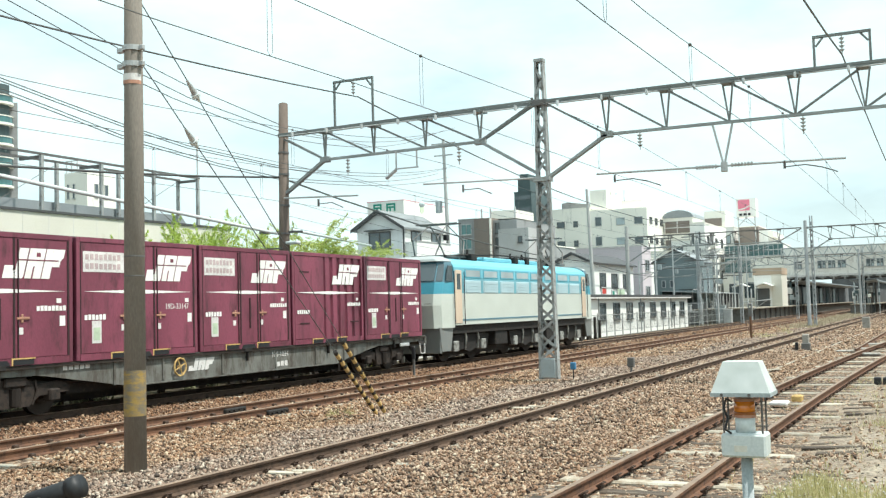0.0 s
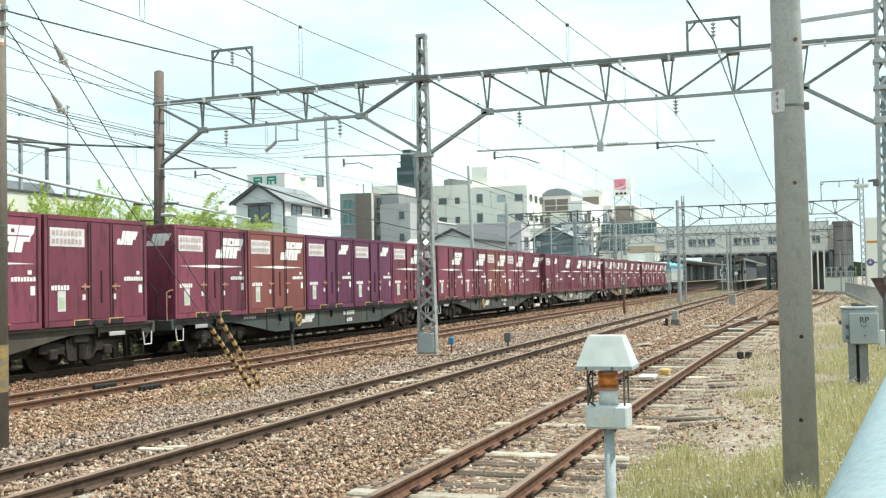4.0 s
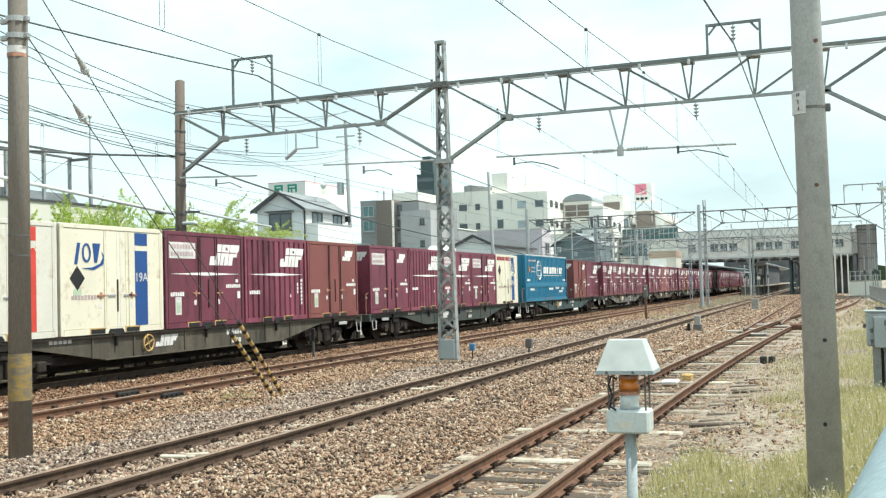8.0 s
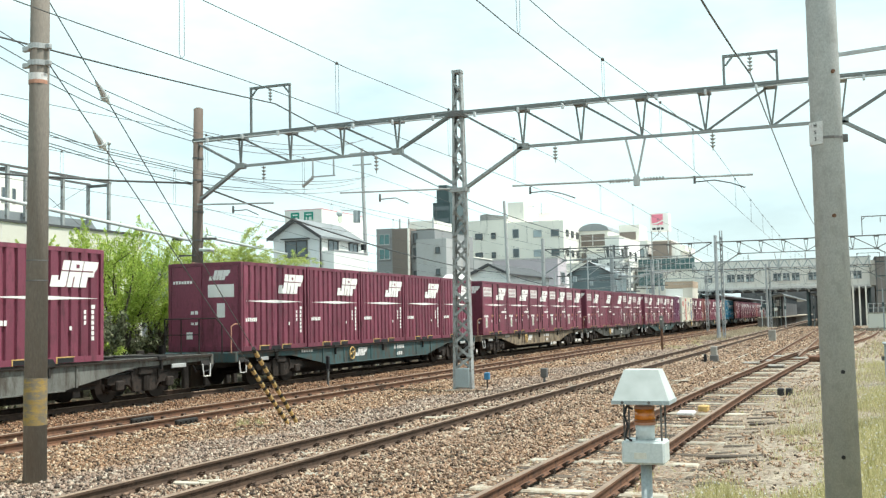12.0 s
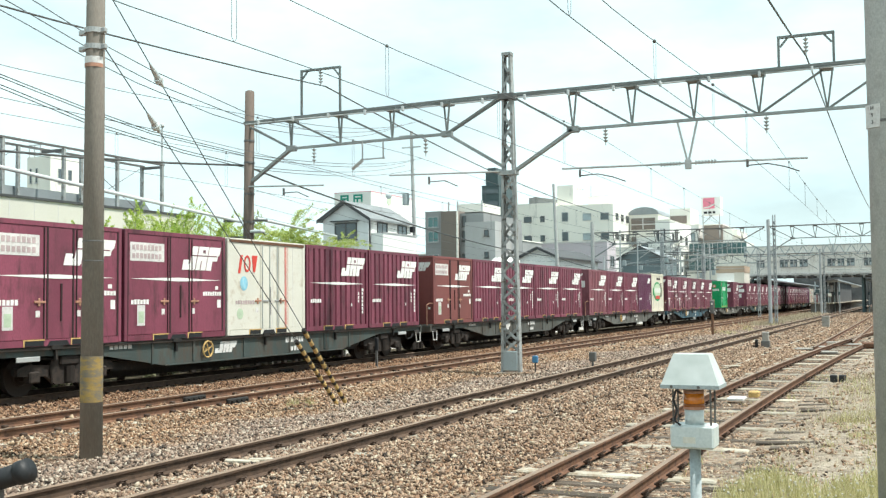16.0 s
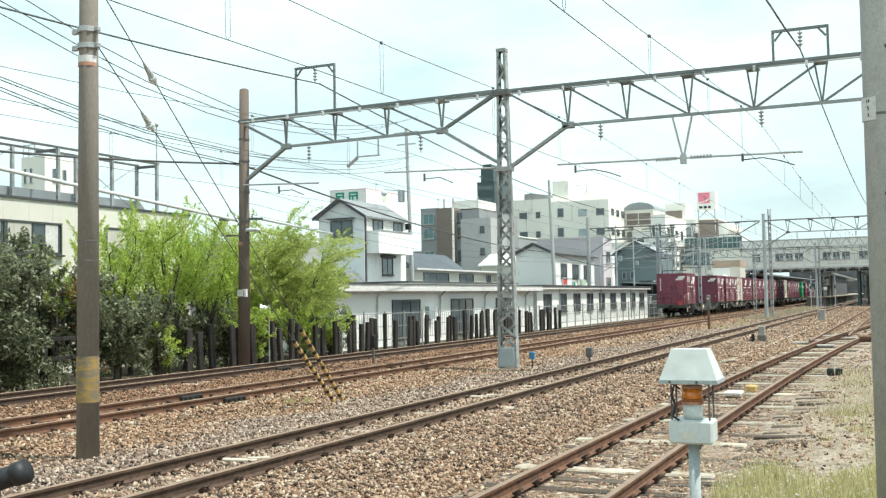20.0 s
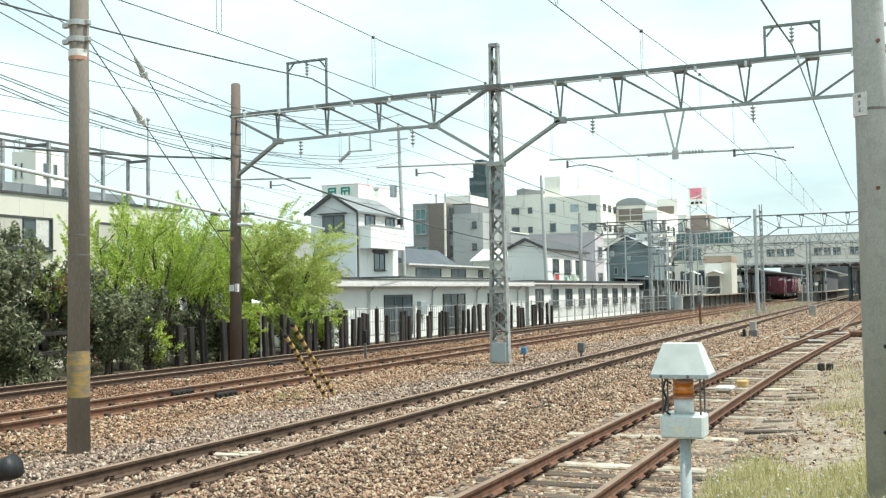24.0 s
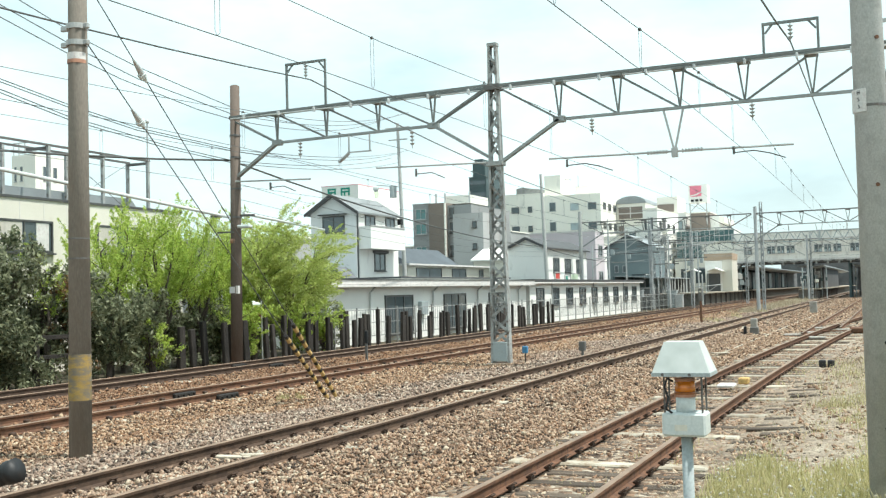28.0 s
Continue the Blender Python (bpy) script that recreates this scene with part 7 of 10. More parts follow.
def build_loco():
    """An electric locomotive in pale cream with a teal window band and cyan roof; origin at rail level under its middle."""
    t = thing("electric_locomotive", "cream and cyan electric locomotive with two raised pantographs", "locomotive")
    hl, hw = 8.55, 1.40
    prof = lambda y, dy: [(hw, 1.15), (hw, 3.05), (hw - 0.06, 3.25), (hw - 0.30, 3.55), (hw - 0.55, 3.68), (-hw + 0.55, 3.68), (-hw + 0.30, 3.55), (-hw + 0.06, 3.25), (-hw, 3.05), (-hw, 1.15)]
    def shell(z0, z1, y0, y1, grow=0.0):
        def edge(z):
            if z <= 3.34:
                return hw
            if z <= 3.44:
                return hw - 0.05 * (z - 3.34) / 0.10
            if z <= 3.58:
                return hw - 0.05 - 0.22 * (z - 3.44) / 0.14
            return hw - 0.27 - 0.28 * (z - 3.58) / 0.10
        zs = sorted({z0, z1, *[z for z in (3.34, 3.44, 3.58) if z0 < z < z1]})
        r = [(edge(z) + grow, z) for z in zs]
        return Mesh().prism(r + [(-x, z) for x, z in reversed(r)], "y", y0, y1)
    part("body", shell(1.30, 2.42, -7.35, 7.35), M["lococream"], t)
    part("upper_body", shell(2.42, 2.94, -7.35, 7.35), mat("loco_mid_cyan", (0.15, 0.36, 0.43), 0.4, 0, 3, 0.08, 0.03), t, "cyan louvre band")
    part("roof", shell(2.94, 3.68, -7.35, 7.35), M["lococyan"], t, "pale cyan upper sides and roof")
    part("sill_line", Mesh().box(hw, -7.35, 1.44, hw + 0.012, 7.35, 1.50), M["locoslate"], t, "thin dark teal line")
    for e in (-1, 1):
        def nose(zs, mname, name, label=""):
            m = Mesh()
            # cab end: raked upper half, blunt lower half
            pts = zs
            v = []
            for z, d, w in pts:
                v += [(-w, e * 7.352, z), (w, e * 7.352, z), (w - 0.05, e * (7.352 + d * 0.80), z), (w - 0.26, e * (7.352 + d), z), (-w + 0.26, e * (7.352 + d), z), (-w + 0.05, e * (7.352 + d * 0.80), z)]
            f = []
            for i in range(len(pts) - 1):
                a, b = i * 6, i * 6 + 6
                for j in range(6):
                    q = (a + j, a + (j + 1) % 6, b + (j + 1) % 6, b + j)
                    f.append(q if e > 0 else q[::-1])
            k = (len(pts) - 1) * 6
            f.append(tuple(range(5, -1, -1)) if e > 0 else tuple(range(6)))
            f.append(tuple(range(k, k + 6)) if e > 0 else tuple(range(k + 5, k - 1, -1)))
            m.add(v, f)
            return part(name, m, M[mname], t, label)
        nose([(1.22, 1.12, hw), (2.0, 1.18, hw), (2.40, 1.10, hw)], "lococream", "cab_nose")
        nose([(2.40, 1.10, hw), (2.80, 0.98, hw)], "locoblue", "cab_band")
        nose([(2.80, 0.98, hw - 0.005), (3.46, 0.60, hw - 0.06), (3.54, 0.55, hw - 0.10)], "locoslate", "cab_front")
        nose([(3.54, 0.70, hw - 0.07), (3.62, 0.66, hw - 0.16), (3.74, 0.45, hw - 0.50)], "locoroof", "cab_roof", "pale grey cab roof with a visor edge")
        # windscreens and corner panes
        def sheet(name, quad, label):
            out = Vector((0, 0.03 * e, 0.012))
            v = [Vector(p) + out for p in quad] + [Vector(p) - out * 2 for p in quad]
            f = [(0, 1, 2, 3), (7, 6, 5, 4), (0, 4, 5, 1), (1, 5, 6, 2), (2, 6, 7, 3), (3, 7, 4, 0)]
            part(name, Mesh().add([tuple(p) for p in v], f), M["glass"], t, label)
        za, zb, da, db = 2.85, 3.44, 0.951, 0.611
        for s in (-1, 1):
            sheet("windscreen", [(s * 0.04, e * (7.352 + da), za), (s * 1.10, e * (7.352 + da), za), (s * 1.05, e * (7.352 + db), zb), (s * 0.04, e * (7.352 + db), zb)], "dark raked cab windscreen")
            wa, wb = hw - 0.01, hw - 0.058
            q = [(s * (wa - 0.24), e * (7.352 + da * 0.985), za), (s * (wa - 0.055), e * (7.352 + da * 0.815), za), (s * (wb - 0.055), e * (7.352 + db * 0.815), zb), (s * (wb - 0.24), e * (7.352 + db * 0.985), zb)]
            part("corner_window", Mesh().add([(x + 0.014 * s, y + 0.012 * e, z) for x, y, z in q] + [(x - 0.03 * s, y - 0.03 * e, z) for x, y, z in q], [(0, 1, 2, 3), (7, 6, 5, 4), (0, 4, 5, 1), (1, 5, 6, 2), (2, 6, 7, 3), (3, 7, 4, 0)]), M["glass"], t, "dark corner pane of the cab")
            part("cab_side_window", Mesh().prism([(e * 7.46, 2.86), (e * 7.98, 2.86), (e * 7.80, 3.38), (e * 7.46, 3.38)], "x", s * (hw - 0.02), s * (hw - 0.02) + 0.03 * s), M["glass"], t, "dark cab side window")
            part("cab_door", Mesh().soft(s * hw - 0.012, e * 7.0 - 0.27, 1.36, s * hw + 0.022, e * 7.0 + 0.27, 3.24, 0.01), M["locodoor"], t, "tan cab door")
            d = part("door_window", Mesh().soft(s * hw - 0.005, e * 7.0 - 0.15, 2.55, s * hw + 0.028, e * 7.0 + 0.15, 3.12, 0.01), M["glass"], t)
            for yy in (-0.42, 0.42):
                part("grab_rail", Mesh().tube((s * (hw + 0.05), e * 7.0 + yy, 1.32), (s * (hw + 0.05), e * 7.0 + yy, 3.2), 0.016, n=6), M["seal"], t)
            part("headlamp", Mesh().soft(s * 0.95 - 0.16, e * 8.40 - 0.12, 1.86, s * 0.95 + 0.16, e * 8.40 + 0.12, 2.10, 0.03), M["black"], t)
            part("skirt", Mesh().prism([(e * 7.3, 1.30), (e * 8.4, 1.24), (e * 8.25, 0.42), (e * 7.55, 0.42)], "x", s * (hw - 0.12), s * (hw - 0.08)), M["locogrey"], t)
        part("end_skirt", Mesh().soft(-hw + 0.1, min(e * 8.22, e * 8.34), 0.35, hw - 0.1, max(e * 8.22, e * 8.34), 1.22, 0.02), M["locogrey"], t, "grey snow-plough skirt")
        part("coupler", Mesh().box(-0.12, min(e * 8.3, e * 8.95), 0.75, 0.12, max(e * 8.3, e * 8.95), 0.98), M["iron"], t)
        part("emblem_bar", Mesh().box(-0.6, min(e * 8.47, e * 8.485), 2.36, 0.6, max(e * 8.47, e * 8.485), 2.42), M["marsh"], t)
    # two rows of side windows in raised frames
    for i in range(8):
        y = -5.72 + i * 1.63
        for s in (-1, 1):
            fr = part("window_frame", Mesh().soft(s * hw - 0.01, y - 0.70, 2.97, s * hw + 0.012, y + 0.70, 3.31, 0.012), M["locoblue"], t)
            part("side_window", Mesh().soft(s * hw - 0.01, y - 0.63, 3.01, s * hw + 0.016, y + 0.63, 3.265, 0.012), M["glasslight"], fr, "grey side window")
            fr = part("louvre_frame", Mesh().soft(s * hw - 0.01, y - 0.70, 2.42, s * hw + 0.012, y + 0.70, 2.89, 0.012), M["louvre"], t)
            for k in range(4):
                part("louvre", Mesh().box(min(s * hw, s * (hw + 0.026)), y - 0.63, 2.46 + k * 0.105, max(s * hw, s * (hw + 0.024)), y + 0.63, 2.535 + k * 0.105), M["louvre"], fr)
    # bogies
    for y in (-5.6, 0.0, 5.6):
        b = part("bogie", Mesh().box(-0.95, y - 1.7, 0.45, 0.95, y + 1.7, 0.80).prism([(y - 1.8, 0.95), (y + 1.8, 0.95), (y + 1.6, 0.40), (y + 0.5, 0.42), (y, 0.30), (y - 0.5, 0.42), (y - 1.6, 0.40)], "x", 1.02, 1.14).prism([(y - 1.8, 0.72), (y + 1.8, 0.72), (y + 1.6, 0.40), (y - 1.6, 0.40)], "x", -1.14, -1.02), M["iron"], t, "dark bogie")
        for dy in (-1.2, 1.2):
            for s in (-1, 1):
                part("wheel", Mesh().tube((s * 0.53, y + dy, 0.56), (s * 0.67, y + dy, 0.56), 0.56, n=24), M["wheel"], b)
                part("axle_box", Mesh().soft(s * 1.08 - 0.12, y + dy - 0.2, 0.36, s * 1.08 + 0.12, y + dy + 0.2, 0.74, 0.03), M["bogiegrey"] if s > 0 else M["iron"], b)
        for dy in (-0.55, 0.55):
            part("sand_pipe", Mesh().path([(1.20, y + dy, 1.25), (1.22, y + dy + 0.1, 0.8), (1.14, y + dy + 0.16, 0.4)], 0.04, 6), M["bogiegrey"], b)
    # the lower box is a dark fill for the shaded space between bogies
    part("underframe", Mesh().box(-1.3, -7.3, 1.0, 1.3, 7.3, 1.30).box(-0.8, -7.2, 0.22, 0.8, 7.2, 1.02), M["iron"], t)
    for y in (-2.8, 2.8):
        part("equipment_box", Mesh().soft(0.6, y - 0.6, 0.45, 1.25, y + 0.6, 1.25, 0.04), M["iron"], t)
    # roof gear
    for y, w in ((-4.4, 0.5), (-0.1, 0.35), (1.2, 0.3), (4.2, 0.5)):
        part("roof_switch", Mesh().soft(-0.3, y - w / 2, 3.68, 0.9, y + w / 2, 3.68 + 0.26, 0.03).tube((0.6, y, 3.9), (0.6, y, 4.12), 0.06, 0.04, n=8), M["iron"], t, "dark roof switchgear")
    part("roof_cable", Mesh().path([(0.75, -5.6, 3.86), (0.75, -2.0, 3.98), (0.75, 2.0, 3.98), (0.75, 5.6, 3.86)], 0.03, 6), M["iron"], t)
    part("roof_vents", Mesh().soft(-0.8, -3.2, 3.66, 0.8, -0.4, 3.86, 0.05).soft(-0.8, 0.4, 3.66, 0.8, 3.2, 3.86, 0.05), M["lococyan"], t)
    for y in (-5.6, 5.6):
        p = part("pantograph", Mesh().box(-0.7, y - 0.9, 3.78, -0.62, y + 0.9, 3.84).box(0.62, y - 0.9, 3.78, 0.7, y + 0.9, 3.84).box(-0.7, y - 0.9, 3.78, 0.7, y - 0.82, 3.84).box(-0.7, y + 0.82, 3.78, 0.7, y + 0.9, 3.84), M["steel"], t, "raised grey pantograph")
        for e in (-1, 1):
            for s in (-1, 1):
                part("arm", Mesh().tube((s * 0.6, y + e * 0.8, 3.84), (s * 0.5, y + e * 1.15, 4.42), 0.03, n=6).tube((s * 0.5, y + e * 1.15, 4.42), (s * 0.35, y, 5.0), 0.022, n=6), M["steel"], p)
        part("collector_head", Mesh().tube((-0.85, y - 0.18, 5.03), (0.85, y - 0.18, 5.03), 0.03, n=6).tube((-0.85, y + 0.18, 5.03), (0.85, y + 0.18, 5.03), 0.03, n=6), M["steel"], p)
        for s in (-1, 1):
            part("insulator", insulator(Mesh(), (s * 0.6, y + 0.5, 3.86), 0.2, 0.07).v and insulator(Mesh(), (s * 0.6, y + 0.5, 3.80), 0.16, 0.07), M["insul"], p)
    m = pose(LOAD_X, START + 0.95 + 8.53, 0)
    t.matrix_basis = m
    MOVING.append((t, m))


def motions():
    """The whole train runs away along its track."""
    for ob, m in MOVING:
        walk(ob, [(t, Matrix.Translation((0, run(t), 0)) @ m) for t in ROWS_T])

# ---------------------------------------------------------------- town along the far side
def win(t, face, at, a0, a1, z0, z1, glass="glass", frame="frame_light", panes=2, depth=0.06, edge=0.07):
    far = at < -34 or (face == "y" and at > 100)
    """A framed window on the +x or -y face of a wall at that coordinate."""
    def bx(m, u0, u1, w0, w1, d0, d1):
        if face == "x":
            m.box(at + d0, u0, w0, at + d1, u1, w1)
        else:
            m.box(u0, at - d1, w0, u1, at - d0, w1)
    m = Mesh()
    for u0, u1, w0, w1 in ((a0, a1, z0, z0 + edge), (a0, a1, z1 - edge, z1), (a0, a0 + edge, z0 + edge, z1 - edge), (a1 - edge, a1, z0 + edge, z1 - edge)):
        bx(m, u0, u1, w0, w1, -0.02, depth)
    w = part("window", m, M[frame], t)
    n = 1 if far else panes
    for i in range(n):
        u0 = a0 + edge + (a1 - a0 - 2 * edge) * i / n
        u1 = a0 + edge + (a1 - a0 - 2 * edge) * (i + 1) / n
        pm = Mesh()
        bx(pm, u0 + 0.004, u1 - 0.004, z0 + edge, z1 - edge, -0.01, depth * (0.35 if i % 2 else 0.6))
        part("pane", pm, M[glass], w)
        if i:
            sm = Mesh()
            bx(sm, u0 - edge * 0.4, u0 + edge * 0.4, z0 + edge, z1 - edge, 0.0, depth * 0.9)
            part("sash_bar", sm, M[frame], w)
    if far:
        return w
    sl = Mesh()
    bx(sl, a0 - 0.06, a1 + 0.06, z0 - 0.06, z0 - 0.004, -0.02, depth + 0.07)
    part("window_sill", sl, M[frame], w)
    return w


def gable(t, x0, x1, y0, y1, z0, eave, ridge, wall, roof, over=0.35, along="y"):
    """A house body with a pitched roof whose ridge runs along y or x."""
    if along == "y":
        c = (x0 + x1) / 2
        part("wall", Mesh().prism([(x0, z0), (x1, z0), (x1, eave), (c, ridge), (x0, eave)], "y", y0, y1), M[wall], t)
        sl = (ridge - eave) / (x1 - c)
        for s, xe in ((-1, x0 - over), (1, x1 + over)):
            ze = eave - over * sl
            part("roof", Mesh().prism([(c, ridge + 0.04), (xe, ze + 0.04), (xe, ze + 0.16), (c, ridge + 0.18)], "y", y0 - over, y1 + over), M[roof], t)
            part("barge_board", Mesh().prism([(c, ridge + 0.0), (xe, ze - 0.04), (xe, ze + 0.17), (c, ridge + 0.2)], "y", y0 - over - 0.04, y0 - over), M["eave"], t)
    else:
        c = (y0 + y1) / 2
        part("wall", Mesh().prism([(y0, z0), (y1, z0), (y1, eave), (c, ridge), (y0, eave)], "x", x0, x1), M[wall], t)
        sl = (ridge - eave) / (y1 - c)
        for s, ye in ((-1, y0 - over), (1, y1 + over)):
            ze = eave - over * sl
            part("roof", Mesh().prism([(c, ridge + 0.04), (ye, ze + 0.04), (ye, ze + 0.16), (c, ridge + 0.18)], "x", x0 - over, x1 + over), M[roof], t)
            part("barge_board", Mesh().prism([(c, ridge), (ye, ze - 0.04), (ye, ze + 0.17), (c, ridge + 0.2)], "x", x1 + over, x1 + over + 0.04), M["eave"], t)


def flatroof(t, x0, x1, y0, y1, z0, z1, wall, trim="eave", lip=0.12, rise=0.14):
    part("wall", Mesh().box(x0, y0, z0, x1, y1, z1), M[wall], t)
    part("roof_edge", Mesh().box(x0 - lip, y0 - lip, z1, x1 + lip, y1 + lip, z1 + rise), M[trim], t)


def build_factory():
    t = thing("factory_building", "cream two-storey factory with a steel frame on its flat roof", "building")
    flatroof(t, -40, -26, 4, 33.75, -0.6, 5.32, "wallcream", lip=0.05, rise=0.08)
    jt = Mesh().box(-26.0, -0.012, 2.0, -25.994, 0.012, 5.3).data("panel_joint", M["plate"])
    for i in range(26):
        part("panel_joint", jt, None, t, at=(0, 6.5 + i * 1.05, 0))
    for y0, y1, n in ((16.6, 20.6, 3), (21.9, 26.8, 4), (28.9, 31.2, 2)):
        w = win(t, "x", -26, y0, y1, 3.55, 4.62, "glass", "frame", n, 0.07)
        for i in range(n):
            k = (y1 - y0) / n
            u = y0 + k * (i + (0.10 if i % 2 == 0 else 0.40))
            part("curtain", Mesh().box(-25.985, u, 3.63, -25.952, u + k * (0.80 if i % 2 == 0 else 0.45), 4.54), M["curtain"] if i % 2 == 0 else M["plate"], w, "pale curtain")
    for y0, y1 in ((17, 20.4), (22.4, 26.4), (28.6, 31.4)):
        win(t, "x", -26, y0, y1, 0.5, 1.7, "glass", "frame", 2, 0.07)
    part("canopy", Mesh().box(-26, 27.6, 2.2, -24.9, 33.2, 2.32), M["plate"], t)
    for x, ys in ((-26.8, (18.9, 21.9, 24.8, 27.5, 30.2, 32.75)), (-27.8, (20.2, 23.3, 26.4, 29.4, 32.75))):
        for y in ys:
            part("frame_post", Mesh().box(x - 0.055, y - 0.055, 5.40, x + 0.055, y + 0.055, 7.35), M["mast"], t)
        part("frame_rail", Mesh().box(x - 0.05, 18.5, 7.35, x + 0.05, 32.85, 7.42), M["steel"], t)
    for y in (18.9, 24.8, 27.5, 32.75):
        part("frame_rail", Mesh().box(-27.8, y - 0.05, 7.24, -26.8, y + 0.05, 7.34), M["steel"], t)
    for a, b in (((-27.8, 29.4, 5.5), (-27.8, 32.7, 7.3)), ((-27.8, 32.7, 5.5), (-27.8, 29.4, 7.3)), ((-27.8, 23.3, 5.5), (-27.8, 26.4, 7.3))):
        part("tie_rod", Mesh().tube(a, b, 0.012, n=4), M["steel"], t)
    part("roof_mast", Mesh().tube((-26.8, 32.75, 7.4), (-26.8, 32.75, 8.9), 0.03, n=6).ball((-26.8, 32.75, 8.95), 0.09, 8, 6), M["galv"], t)
    part("roof_mast", Mesh().tube((-26.8, 21.9, 7.4), (-26.8, 21.9, 8.9), 0.03, n=6).ball((-26.8, 21.9, 8.95), 0.09, 8, 6), M["galv"], t)
    part("roof_block", Mesh().prism([(21.5, 5.40), (33.7, 5.40), (33.1, 5.98), (23.0, 5.98)], "x", -38, -27.95), M["metalroof"], t, "grey metal roof hood")
    part("roof_tank", Mesh().tube((-27.2, 20.6, 5.4), (-27.2, 20.6, 6.0), 0.55, 0.5, n=16).ball((-27.2, 20.6, 6.0), 0.5, 16, 6, 0.4), M["plate"], t, "pale rooftop tank")


def build_low_houses():
    t = thing("long_shed", "long white single-storey shed with a flat dark-edged roof behind the fence", "building")
    part("wall", Mesh().box(-30, 40, -0.6, -23, 67.2, 2.36), M["wallwhite"], t)
    part("roof", Mesh().box(-30, 39.6, 2.44, -22.62, 67.8, 2.56), M["metalroof"], t)
    part("roof_edge", Mesh().box(-22.62, 39.55, 2.36, -22.54, 67.85, 2.57), M["plate"], t)
    part("roof_cap", Mesh().box(-22.64, 39.5, 2.57, -22.50, 67.9, 2.60), M["eave"], t)
    part("gutter", Mesh().box(-22.66, 39.6, 2.24, -22.50, 67.8, 2.35), M["plate"], t)
    part("roof_parapet", Mesh().box(-30, 50, 2.56, -24.2, 67.2, 2.72), M["walllight"], t)
    part("parapet_edge", Mesh().box(-30, 49.95, 2.72, -24.1, 67.25, 2.82), M["eave"], t)
    for y0, y1 in ((45.7, 48.9), (53.0, 56.2), (60.0, 62.6)):
        win(t, "x", -23, y0, y1, -0.15, 1.82, "glass", "frame", 3, 0.08, 0.09)
    for y in (44.0, 51.4, 58.0, 65.4):
        part("downpipe", Mesh().path([(-22.58, y, 2.26), (-22.9, y, 1.98), (-22.94, y, -0.3)], 0.05, 8), M["galv"], t)
    part("meter_box", Mesh().soft(-23.0, 49.6, 0.75, -22.75, 50.4, 1.45, 0.02), M["boxgrey"], t)
    t = thing("long_shed", "long white single-storey shed with small windows and a thin dark roof", "building")
    part("wall", Mesh().box(-29, 68.0, -0.6, -23, 102, 2.45), M["wallwhite"], t)
    part("roof", Mesh().box(-29.3, 67.9, 2.5, -22.6, 102.3, 2.66), M["eave"], t)
    part("gutter", Mesh().box(-22.78, 68, 2.36, -22.62, 102, 2.48), M["plate"], t)
    for i in range(9):
        y = 69.4 + i * 3.65
        win(t, "x", -23, y, y + 1.7, 0.75, 2.05, "glass", "frame", 2, 0.08, 0.08)
    for y in (73, 84.5, 95):
        part("downpipe", Mesh().tube((-22.94, y, 2.4), (-22.94, y, -0.3), 0.05, n=8), M["galv"], t)


